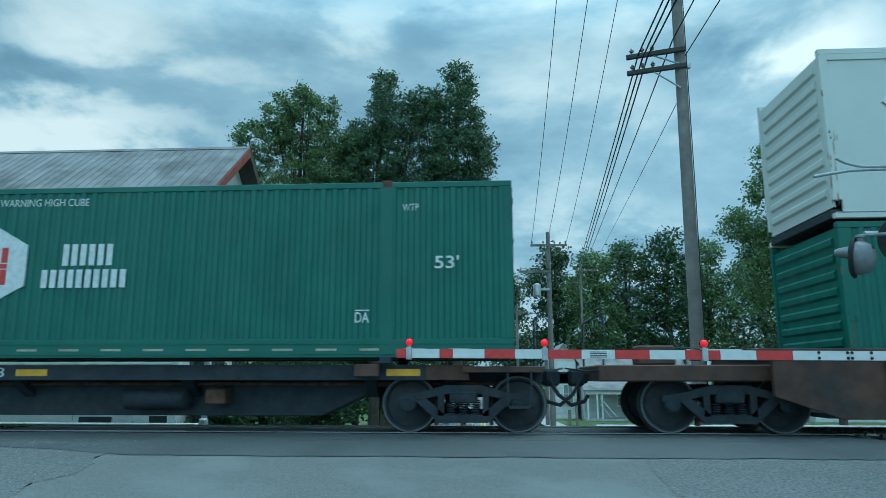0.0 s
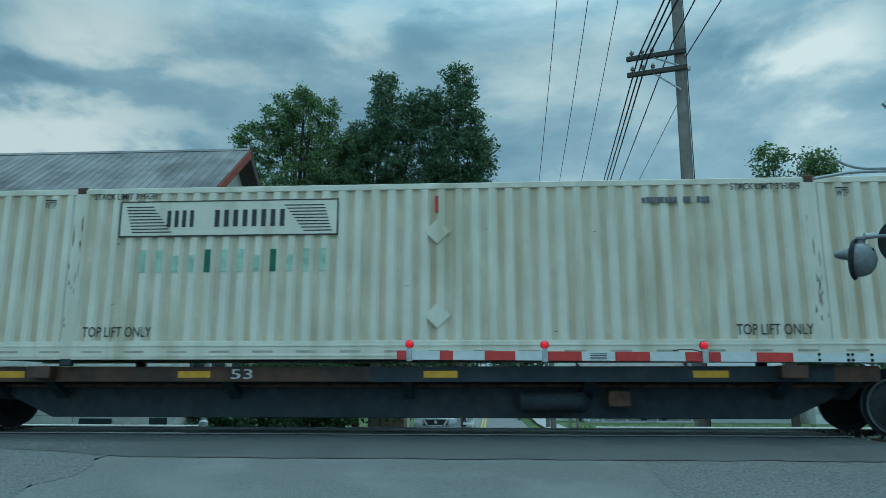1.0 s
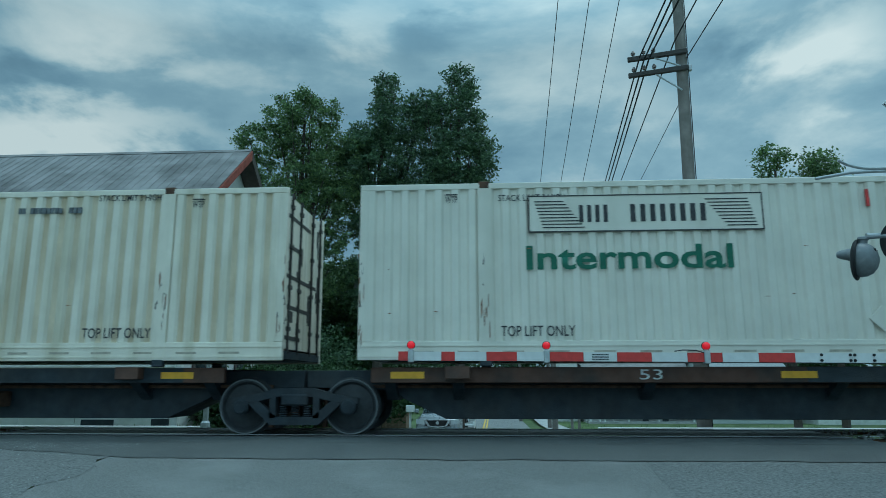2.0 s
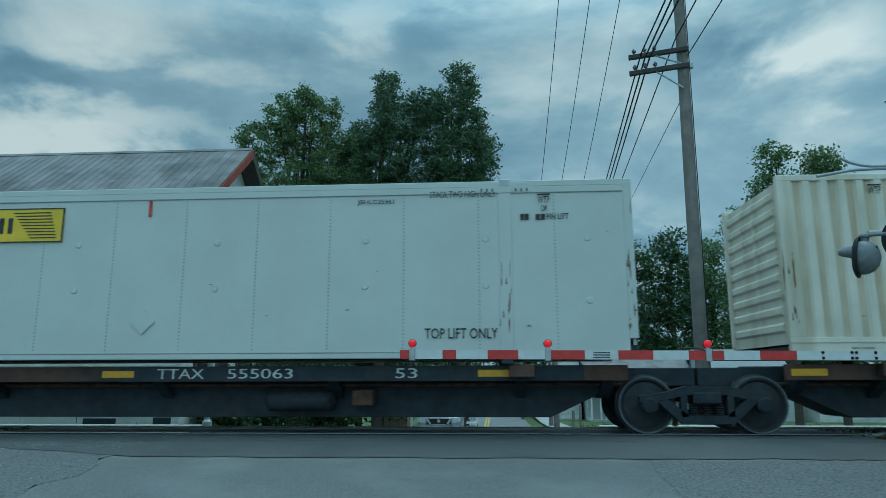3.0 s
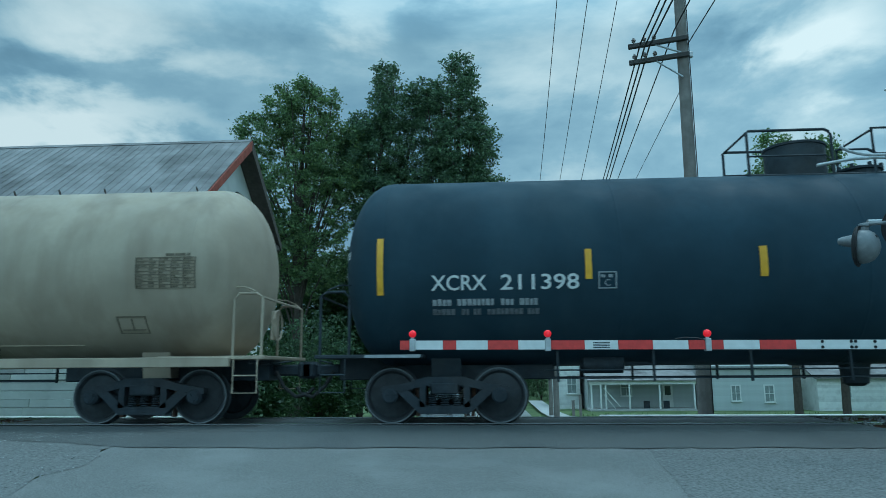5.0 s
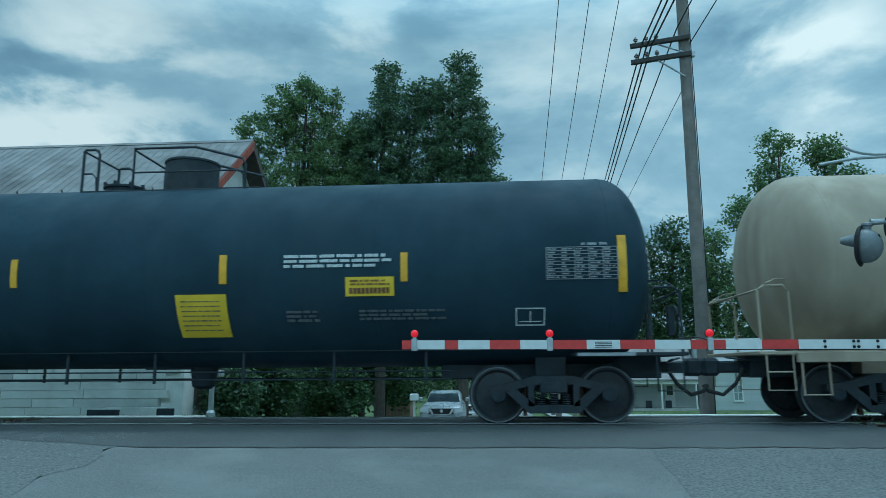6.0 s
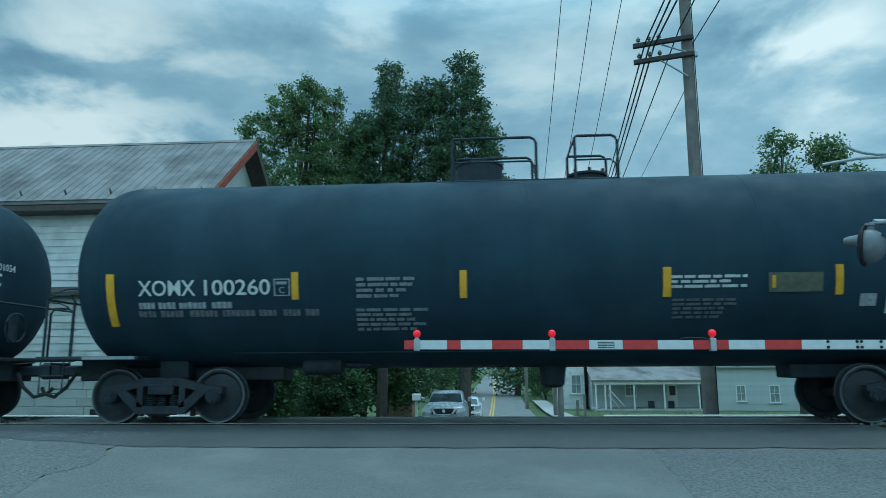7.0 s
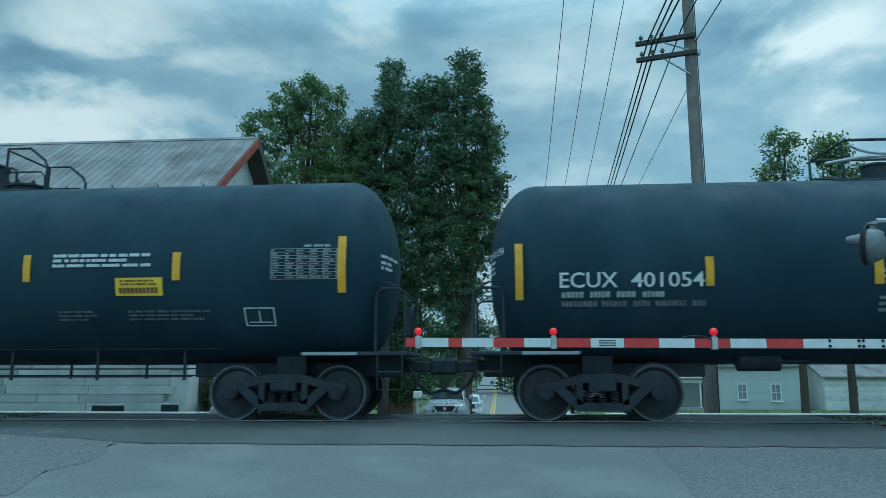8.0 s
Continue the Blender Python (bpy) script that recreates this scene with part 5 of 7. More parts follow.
def car(x, y, paint, label, width=0.92, tall=1.0):
    """A pickup or car facing -y; the front bumper at the origin's y."""
    t = thing("car", label, "car", pose(x, y, ground_z(y), 0, 0, 0), "waiting cars")
    w = width
    body = part("body", loft([ring(w * 0.90, 0.42, 0.92 * tall, 0.0), ring(w * 0.97, 0.36, 1.02 * tall, 0.12), ring(w, 0.34, 1.08 * tall, 0.5, 0.02), ring(w, 0.34, 1.13 * tall, 1.35, 0.02),
                              ring(w, 0.34, 1.16 * tall, 2.2), ring(w, 0.34, 1.16 * tall, 4.6), ring(w * 0.97, 0.4, 1.12 * tall, 5.1)]), M[paint], t, smooth=True)
    part("cabin", loft([[(p * 0.93, q, z) for p, q, z in ring(w * 0.93, 1.00 * tall, 1.05 * tall, 1.35)], ring(w * 0.80, 1.06 * tall, 1.50 * tall, 2.0, 0.03), ring(w * 0.80, 1.06 * tall, 1.57 * tall, 2.5, 0.03),
                        ring(w * 0.80, 1.06 * tall, 1.55 * tall, 3.5, 0.03), ring(w * 0.86, 1.08 * tall, 1.16 * tall, 4.0)]), M[paint], t, smooth=True)
    part("windscreen", Geo().add([(-w * 0.78, 1.30, 1.13 * tall), (w * 0.78, 1.30, 1.13 * tall), (w * 0.66, 1.93, 1.475 * tall), (-w * 0.66, 1.93, 1.475 * tall),
                                  (-w * 0.78, 1.45, 1.10 * tall), (w * 0.78, 1.45, 1.10 * tall), (w * 0.66, 2.05, 1.44 * tall), (-w * 0.66, 2.05, 1.44 * tall)],
                                 [(0, 1, 2, 3), (7, 6, 5, 4), (0, 4, 5, 1), (2, 6, 7, 3), (1, 5, 6, 2), (3, 7, 4, 0)]), M["glass"], t)
    gr = part("grille", Geo().prism([(-0.52, 0.70), (0.52, 0.70), (0.44, 0.93), (-0.44, 0.93)], -0.04, 0.10, "y"), M["matte_black"], t)
    g = Geo()
    for a, b in (((-0.50, 0.94), (-0.34, 0.68)), ((0.50, 0.94), (0.34, 0.68))):
        g.prism([(a[0] - 0.05, a[1]), (a[0] + 0.05, a[1]), (b[0] + 0.05, b[1]), (b[0] - 0.05, b[1])], -0.055, -0.03, "y")
    g.box(-0.36, 0.36, -0.055, -0.03, 0.66, 0.71)
    part("grille_trim", g, M["chrome"], gr)
    part("badge", Geo().lathe([(-0.07, 0.07), (-0.045, 0.08)], (0, 0, 0.83), "y", 14), M["chrome"], gr)
    for s in (-1, 1):
        part("headlight", Geo().prism([(s * 0.56, 0.74), (s * 0.88, 0.80), (s * 0.89, 0.96), (s * 0.54, 0.95)], -0.02, 0.12, "y"), M["lens"], t)
        part("mirror", Geo().box(s * (w + 0.02) - 0.0, s * (w + 0.20), 1.62, 1.74, 1.14, 1.32, 0.03) if s > 0 else Geo().box(-(w + 0.20), -(w + 0.02), 1.62, 1.74, 1.14, 1.32, 0.03), M[paint], t)
        part("fog_lamp", Geo().lathe([(-0.03, 0.05), (0.02, 0.06)], (s * 0.7, 0, 0.5), "y", 12), M["lens"], t)
        for yy in (0.95, 4.15):
            wh = part("wheel", Geo().lathe([(-0.11, 0.27), (-0.11, 0.34), (-0.08, 0.375), (0.08, 0.375), (0.11, 0.34), (0.11, 0.27)], (s * (w - 0.12), yy, 0.375), "x", 20), M["rubber"], t, "black rubber tyre")
            part("rim", Geo().lathe([(-0.115, 0.04), (-0.10, 0.2), (-0.112, 0.26), (0.112, 0.26), (0.10, 0.2), (0.115, 0.04)], (s * (w - 0.12), yy, 0.375), "x", 14), M["chrome"], wh)
    part("bumper", Geo().box(-w * 0.97, w * 0.97, -0.10, 0.15, 0.42, 0.62, 0.05), M[paint], t)
    part("air_dam", Geo().box(-0.5, 0.5, -0.105, -0.09, 0.44, 0.53), M["matte_black"], t)
    part("plate", Geo().box(-0.15, 0.15, -0.125, -0.102, 0.50, 0.64), M["arm_white"], t)


car(-2.05, 16.5, "silver", "silver pickup truck waiting beyond the crossing")
car(-1.55, 26.0, "carwhite", "white car waiting behind the pickup", 0.88, 0.84)


# ---- grass tufts ----
def tufts():
    rs = np.random.RandomState(9)
    n = 9000
    x = np.concatenate([rs.uniform(5.8, 24, n // 2), rs.uniform(-9, -4, n // 4), rs.uniform(4.5, 24, n // 4)])
    y = np.concatenate([rs.uniform(3.2, 12, n // 2), rs.uniform(3, 16, n // 4), rs.uniform(12, 40, n // 4)])
    keep = ~((x > 14.8) & (x < 24.2) & (y > 5.8) & (y < 9.2)) & ~((x < -7.6) & (y > 5.5))
    x, y = x[keep], y[keep]
    z = np.array([ground_z(q) for q in y]) - 0.06
    h = rs.uniform(0.08, 0.26, len(x))
    a = rs.uniform(0, 6.28, len(x))
    w = 0.03
    dx, dy = np.cos(a) * w, np.sin(a) * w
    V = np.stack([np.stack([x - dx, y - dy, z], 1), np.stack([x + dx, y + dy, z], 1), np.stack([x + dy * 2, y - dx * 2, z + h], 1)], 1).reshape(-1, 3)
    me = bpy.data.meshes.new("grass_tufts")
    me.from_pydata(V.tolist(), [], np.arange(len(V)).reshape(-1, 3).tolist())
    me.materials.append(M["blades"])
    tagged(new("grass_tufts", me), "short green grass blades on the verge", "grass", kind="stuff")


tufts()


# ---- railway trucks ----
TRUCK = {}


def truck_meshes():
    """Meshes of a two-axle freight truck about its middle, rails at z = 0."""
    R = 0.457
    frame_geo = Geo()
    for y in (-1.0,):
        # upper member, sloping lower members and the pedestal jaws
        frame_geo.prism([(-1.05, 0.60), (-0.65, 0.66), (-0.3, 0.76), (0.3, 0.76), (0.65, 0.66), (1.05, 0.60), (1.05, 0.50), (0.65, 0.54), (0.3, 0.62), (-0.3, 0.62), (-0.65, 0.54), (-1.05, 0.50)], y - 0.08, y + 0.08)
        frame_geo.prism([(-0.78, 0.52), (-0.60, 0.55), (-0.30, 0.30), (0.30, 0.30), (0.60, 0.55), (0.78, 0.52), (0.40, 0.17), (-0.40, 0.17)], y - 0.075, y + 0.075)
        for q in (-1, 1):
            frame_geo.box(q * 0.36 - 0.05, q * 0.36 + 0.05, y - 0.075, y + 0.075, 0.28, 0.64)
    TRUCK["side"] = mesh_of("side_frame", frame_geo, M["truck"])
    TRUCK["bolster"] = mesh_of("bolster", Geo().box(-0.22, 0.22, -1.1, 1.1, 0.48, 0.66, 0.02).box(-0.35, 0.35, -0.3, 0.3, 0.55, 0.76, 0.02), M["truck"])
    g = Geo()
    for s in (-1, 1):
        for dx in (-0.2, 0.0, 0.2):
            for k in range(5):
                g.lathe([(0.30 + 0.036 * k, 0.055), (0.312 + 0.036 * k, 0.075), (0.326 + 0.036 * k, 0.055)], (dx, 1.0 * s, 0), "z", 8)
    TRUCK["spring_nest"] = mesh_of("spring_nest", g, M["truck"])
    prof = [(-0.07, 0.12), (-0.055, 0.20), (-0.02, 0.36), (-0.055, 0.385), (-0.075, 0.40), (-0.075, R - 0.01), (-0.055, R), (0.04, R - 0.004), (0.06, R + 0.028), (0.072, R + 0.02), (0.075, 0.38), (0.0, 0.34), (0.04, 0.2), (0.07, 0.12)]
    w = Geo()
    w.lathe(prof, (0, -0.7525, 0), "y", 36)
    w.lathe([(-a, r) for a, r in prof], (0, 0.7525, 0), "y", 36)
    w.lathe([(-1.10, 0.085), (1.10, 0.085)], (0, 0, 0), "y", 16)
    TRUCK["wheelset"] = mesh_of("wheelset", w, M["wheel"], True)
    # thin ring that carries the painted glint of the wheel's edge
    ring_geo = Geo()
    for k in range(36):
        a = 2 * math.pi * k / 36
        ring_geo.v += [(r * math.cos(a), d, r * math.sin(a)) for r, d in ((R - 0.028, -0.829), (R - 0.008, -0.8305), (R - 0.008, -0.822), (R - 0.028, -0.822))]
        ring_geo.f += [(4 * k + i, 4 * k + (i + 1) % 4, 4 * ((k + 1) % 36) + (i + 1) % 4, 4 * ((k + 1) % 36) + i) for i in range(4)]
    TRUCK["rim"] = mesh_of("wheel_rim", ring_geo, M["pale_rim"])
    c = Geo()
    for s in (-1, 1):
        c.lathe([(0.92 * s, 0.13), (1.08 * s, 0.13), (1.10 * s, 0.10), (1.12 * s, 0.10), (1.125 * s, 0.03)], (0, 0, 0), "y", 16)
        for k in range(3):
            a = 2.1 * k + 0.5
            c.lathe([(1.12 * s, 0.022), (1.14 * s, 0.022)], (0.06 * math.cos(a), 0, 0.06 * math.sin(a)), "y", 6)
    TRUCK["caps"] = mesh_of("axle_bearing", c, M["truck"], True)
    b = Geo()
    for q in (-1, 1):
        b.box(q * 0.46 - 0.03, q * 0.46 + 0.03, -0.9, 0.9, 0.22, 0.30)
        for s in (-1, 1):
            b.prism([(q * 0.42, 0.12), (q * 0.48, 0.12), (q * 0.50, 0.6), (q * 0.44, 0.6)], s * 0.80 - 0.05, s * 0.80 + 0.05)
    TRUCK["brakes"] = mesh_of("brake_rigging", b, M["rust"])


truck_meshes()


def truck(parent, x, z=RAIL):
    t = part("truck", TRUCK["bolster"], None, parent, "grimy cast steel two-axle truck", at=pose(x, 0, z))
    part("side_frame", TRUCK["side"], None, t)
    part("side_frame", TRUCK["side"], None, t, at=pose(0, 0, 0, 0, 0, 180))
    part("spring_nest", TRUCK["spring_nest"], None, t)
    part("brake_rigging", TRUCK["brakes"], None, t)
    for q in (-0.89, 0.89):
        part("wheelset", TRUCK["wheelset"], None, t, at=pose(q, 0, 0.457))
        for turn in (0, 180):
            part("wheel_rim", TRUCK["rim"], None, t, "pale ring painted as the wheel rim's glint", at=pose(q, 0, 0.457, 0, 0, turn))
        part("axle_bearing", TRUCK["caps"], None, t, at=pose(q, 0, 0.457))


def coupler(parent, x, sgn, z):
    part("coupler", Geo().box(min(x, x + sgn * 0.55), max(x, x + sgn * 0.55), -0.09, 0.09, z - 0.1, z + 0.1, 0.03)
         .box(min(x + sgn * 0.5, x + sgn * 0.78), max(x + sgn * 0.5, x + sgn * 0.78), -0.17, 0.15, z - 0.15, z + 0.15, 0.05), M["truck"], parent)
    pts = [(x + sgn * 0.15, -0.25, z - 0.02), (x + sgn * 0.3, -0.28, z - 0.28), (x + sgn * 0.52, -0.28, z - 0.46), (x + sgn * 0.74, -0.24, z - 0.40), (x + sgn * 0.82, -0.2, z - 0.3)]
    part("air_hose", Geo().tube(pts, 0.034, 8), M["rubber"], parent, smooth=True)
    part("uncoupling_lever", Geo().tube([(x, -1.25, z + 0.12), (x + sgn * 0.1, -0.6, z + 0.1), (x + sgn * 0.4, -0.15, z + 0.16)], 0.016, 6), M["dark"], parent)


# ---- containers ----
def corrugation(length, z0, z1, y, depth, pitch, sgn):
    """A trapezoid-corrugated sheet that faces sgn * y."""
    g = Geo()
    xs, d = [], []
    x = -length / 2
    while x < length / 2 - 1e-6:
        for f, q in ((0.0, 0), (0.36, 0), (0.5, 1), (0.86, 1)):
            if x + f * pitch <= length / 2:
                xs.append(x + f * pitch)
                d.append(q)
        x += pitch
    xs.append(length / 2)
    d.append(d[-1])
    m = len(xs)
    v = []
    for q in (0, 1):
        for z in (z0, z1):
            v += [(xx, y - sgn * (depth * dd + 0.004 * q), z) for xx, dd in zip(xs, d)]
    f = []
    for i in range(m - 1):
        f += [(i, i + 1, m + i + 1, m + i), (2 * m + i, 3 * m + i, 3 * m + i + 1, 2 * m + i + 1)]
    return g.add(v, f)


def colour_recesses(me, depth):
    """Gives the recessed flutes of a corrugated sheet a darker, yellower material."""
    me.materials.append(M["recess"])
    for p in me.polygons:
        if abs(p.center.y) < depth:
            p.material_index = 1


def diamond(x, z, r, y):
    return Geo().prism([(x - r, z), (x, z - r), (x + r, z), (x, z + r)], y - 0.02, y + 0.02)


LEN, WID, HGT = 16.35, 1.295, 2.92


def container(u_lead, z0, paint, label, style="corrugated", kind="plain", pitch=0.28, trail_end="ribs"):
    L = LEN / 2
    t = thing("shipping_container", label, "shipping container", pose(u_lead - L, 0, z0), "shipping containers")
    face = -WID
    fr = lambda z: face - 0.004
    P = M[paint]
    # frame: rails, corner posts, lift posts
    for s in (-1, 1):
        y0, y1 = sorted((s * WID, s * (WID - 0.10)))
        low = 0.09 if style == "smooth" else 0.30
        rail = Geo().box(-L, L, y0, y1, 0.0, low, 0.008)
        if style != "smooth":
            rail.box(-L, L, y0 - 0.012 * (s < 0), y1 + 0.012 * (s > 0), 0.215, 0.235).box(-L, L, y0 - 0.012 * (s < 0), y1 + 0.012 * (s > 0), 0.05, 0.07)
        part("bottom_rail", rail, P, t)
        part("top_rail", Geo().box(-L, L, y0, y1, HGT - 0.10, HGT, 0.008), P, t)
        for x in (-L, L - 0.14):
            part("corner_post", Geo().box(x, x + 0.14, y0 - 0.002 * (s < 0), y1 + 0.002 * (s > 0), 0.3, HGT - 0.1, 0.008), P, t)
        for x in (-6.1, 6.1):
            lp = part("lift_post", Geo().box(x - 0.11, x + 0.11, y0 - 0.004 * (s < 0), y1 + 0.004 * (s > 0), 0.02, HGT - 0.02, 0.01), P, t)
            part("top_casting", Geo().box(x - 0.09, x + 0.09, y0 - 0.008 * (s < 0), y1 + 0.008 * (s > 0), HGT - 0.10, HGT + 0.03, 0.015), M["rust"] if style != "smooth" else M["galv"], lp)
            part("bottom_casting", Geo().box(x - 0.1, x + 0.1, y0 - 0.008 * (s < 0), y1 + 0.008 * (s > 0), -0.10, 0.02, 0.015), M["dark"], lp)
        if style == "smooth":
            side = part("side_panel", Geo().box(-L + 0.14, L - 0.14, min(s * (WID - 0.012), s * (WID - 0.05)), max(s * (WID - 0.012), s * (WID - 0.05)), 0.09, HGT - 0.1), P, t)
        else:
            side = part("side_panel", corrugation(LEN - 0.28, 0.3, HGT - 0.1, s * (WID - 0.004), 0.045 if paint != "green" else 0.026, pitch, s), P, t)
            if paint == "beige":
                colour_recesses(side.data, WID - 0.03)
        if s < 0:
            near = side
    part("roof", Geo().box(-L + 0.14, L - 0.14, -WID + 0.1, WID - 0.1, HGT - 0.06, HGT - 0.03), P, t)
    part("floor", Geo().box(-L, L, -WID + 0.1, WID - 0.1, 0.03, 0.16), M["dark"], t)
    # leading end: doors with lock rods; trailing end: ribbed bulkhead
    e = part("door_end", Geo().box(L - 0.07, L - 0.02, -WID + 0.1, -0.01, 0.2, HGT - 0.1).box(L - 0.07, L - 0.02, 0.01, WID - 0.1, 0.2, HGT - 0.1), P, t)
    for y in (-1.0, -0.42, 0.42, 1.0):
        g = Geo().tube([(L - 0.0, y, 0.12), (L - 0.0, y, HGT - 0.05)], 0.022, 8)
        for z in (0.5, 1.2, 1.9, 2.6):
            g.box(L - 0.02, L + 0.03, y - 0.06, y + 0.06, z, z + 0.07)
        part("lock_rod", g, M["scuff"], e)
    g = Geo()
    for k in range(5):
        g.box(L - 0.022, L - 0.012, -1.14 + 0.08 * (k % 2), -0.2 + 0.5 * (k % 3), 0.35 + 0.52 * k, 0.42 + 0.52 * k)
    grime = random.Random(int(abs(u_lead)) + 3)
    for k in range(26):
        y, z = grime.choice((-1.0, -0.42, 0.42, 1.0)) + grime.uniform(-0.2, 0.14), grime.uniform(0.25, 2.3)
        g.box(L - 0.021, L - 0.015 + 0.0002 * k, y, y + grime.uniform(0.02, 0.16), z, z + grime.uniform(0.06, 0.5))
    part("hinge_rust", g, M["scuff"], e)
    e = part("bulkhead", Geo().box(-L + 0.03, -L + 0.07, -WID + 0.1, WID - 0.1, 0.2, HGT - 0.1), P, t)
    g = Geo()
    for k in range(9):
        z = 0.38 + 0.27 * k
        g.prism([(-L + 0.031, z), (-L - 0.01, z + 0.04), (-L - 0.01, z + 0.13), (-L + 0.031, z + 0.17)], -WID + 0.22, WID - 0.22, "y")
    part("bulkhead_ribs", g, P, e)
    # bottom-rail slots and rivets
    g = Geo()
    x = -L + 0.9
    k = 0
    while x < L - 0.8:
        g.box(x, x + 0.34, face - 0.003, face + 0.0, 0.11, 0.145)
        x += 0.72
    if style != "smooth":
        part("slot_row", g, M["slots"], t)
    if style == "smooth":
        g = Geo()
        for i in range(12):
            for k in range(44):
                g.lathe([(0.0, 0.013), (-0.008, 0.008)], (-L + 1.41 + 1.243 * i, face + 0.012, 0.16 + 0.058 * k), "y", 5)
        part("rivets", g, M["rivet"], near)
        part("top_band", Geo().box(-L + 0.14, L - 0.14, face - 0.002, face + 0.01, HGT - 0.20, HGT - 0.10), P, t)
        part("band_seam", Geo().box(-L + 0.14, L - 0.14, face - 0.004, face + 0.011, HGT - 0.212, HGT - 0.201), M["rivet"], t)
        part("base_seam", Geo().box(-L + 0.02, L - 0.02, face - 0.004, face + 0.011, 0.091, 0.103), M["rivet"], t)
        for x in (-6.1, 6.1):
            for d in (-0.46, 0.112):
                gus = part("lift_gusset", Geo().box(x + d, x + d + 0.348, face - 0.006, face + 0.02, HGT - 0.19, HGT - 0.03, 0.004), P, t)
                g = Geo()
                for dx in (0.08, 0.17, 0.26):
                    g.box(x + d + dx - 0.012, x + d + dx + 0.012, face - 0.010, face, HGT - 0.185, HGT - 0.13)
                part("bolts", g, M["scuff"], gus)
        g = Geo()
        for x, zs in ((2.86, (1.16, 1.92)), (7.0, (1.16, 1.94)), (9.43, (1.16, 1.94)), (11.96, (1.17, 1.94)), (13.95, (1.17, 1.94)), (15.61, (0.91, 1.93))):
            for z in zs:
                g.lathe([(0.0, 0.06), (-0.015, 0.045)], (-L + x, face + 0.012, z), "y", 12)
        part("side_caps", g, P, near)
    # markings, written from the trailing end (xl) and the leading end (xr)
    ink = M["paper"] if kind == "green" else M["black"]
    A = lambda d: -L + d
    B = lambda d: L - d
    rnd = random.Random(int(abs(u_lead) * 10))
    if kind == "green":
        lettering(t, "WTP", A(1.62), 2.46, 0.13, 0.27, ink, fr)
        lettering(t, "HGIU 649325", A(2.5), 2.45, 0.16, 1.17, ink, fr)
        lettering(t, "53'", A(1.02), 1.54, 0.22, 0.40, ink, fr, 0.012)
        lettering(t, "53'", B(1.28), 1.44, 0.22, 0.40, ink, fr, 0.012)
        lettering(t, "WTP", B(1.82), 2.42, 0.12, 0.27, ink, fr)
        for x, z in ((A(2.55), 0.67), (A(13.77), 0.56)):
            lettering(t, "DA", x, z, 0.17, 0.23, ink, fr, 0.01)
            part("overline", plate(Geo(), x, x + 0.23, z + 0.19, z + 0.21, fr), ink, t)
        lettering(t, "WARNING HIGH CUBE", A(7.5), 2.59, 0.13, 1.6, ink, fr)
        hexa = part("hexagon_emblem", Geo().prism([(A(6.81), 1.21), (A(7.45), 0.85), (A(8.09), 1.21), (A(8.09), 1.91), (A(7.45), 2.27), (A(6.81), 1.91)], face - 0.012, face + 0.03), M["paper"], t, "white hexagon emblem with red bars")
        g = Geo()
        fh = lambda z: face - 0.013
        for x in (7.13, 7.29, 7.49, 7.65):
            plate(g, A(x), A(x + 0.11), 1.23, 1.49, fh)
            plate(g, A(x), A(x + 0.11), 1.61, 1.87, fh)
        plate(g, A(7.13), A(7.76), 1.51, 1.59, fh)
        part("emblem_motif", g, M["red"], hexa)
        g = word_bars(Geo(), A(8.73), A(9.65), 1.55, 1.92, fr, 6, 0.36)
        word_bars(g, A(8.39), A(9.91), 1.17, 1.48, fr, 10, 0.36)
        part("brand_lettering", g, M["paper"], t, "white brand name drawn as plain bars")
    elif kind in ("boxlogo", "yellowlogo"):
        yl = kind == "yellowlogo"
        x0, x1, z0b, z1b = (A(2.94), A(6.70) if style == "smooth" else A(6.98), 2.00 if style == "smooth" else 2.02, 2.60 if style == "smooth" else 2.66) if yl else (A(2.8), A(6.57), 2.06, 2.68)
        sign = part("sign_panel", plate(Geo(), x0, x1, z0b, z1b, fr, 0.008), M["sign_yellow"] if yl else P, t, "yellow brand panel" if yl else "outlined brand panel")
        ff = lambda z: face - 0.014
        g = Geo()
        for a, b, c, d in ((x0, x1, z0b, z0b + 0.018), (x0, x1, z1b - 0.018, z1b), (x0, x0 + 0.018, z0b, z1b), (x1 - 0.018, x1, z0b, z1b)):
            plate(g, a, b, c, d, ff)
        part("sign_border", g, M["black"], sign)
        g = Geo()
        w = x1 - x0
        for k in range(9):
            zz = z0b + 0.07 + 0.055 * k
            s = 0.055 * (8 - k)
            plate(g, x0 + 0.10 + s * 0.3, x0 + 0.28 * w * 0.55 + s * 0.75, zz, zz + 0.016, ff)
            plate(g, x1 - 0.28 * w * 0.55 - 0.055 * k * 0.75, x1 - 0.10 - 0.055 * k * 0.3, zz, zz + 0.016, ff)
        part("sign_scroll", g, M["black"], sign)
        g = Geo()
        word_bars(g, x0 + 0.22 * w, x0 + 0.36 * w, z0b + 0.16, z1b - 0.17, ff, 4, 0.5)
        word_bars(g, x0 + 0.44 * w, x0 + 0.78 * w, z0b + 0.16, z1b - 0.17, ff, 8, 0.5)
        part("brand_lettering", g, M["black"], sign, "dark brand name drawn as plain bars")
        sm = style == "smooth"
        for x in (A(2.32), B(3.40)):
            lettering(t, "TOP LIFT ONLY", x, 0.31 if sm else 0.37, 0.17, 1.18, ink, fr, 0.008)
        st = "STACK TWO HIGH ONLY" if sm else "STACK LIMIT 3 HIGH"
        zs = 2.65 if sm else 2.60 if paint == "ivory" else 2.72
        lettering(t, st, A(2.31), zs, 0.11, 1.10, ink, fr, 0.006)
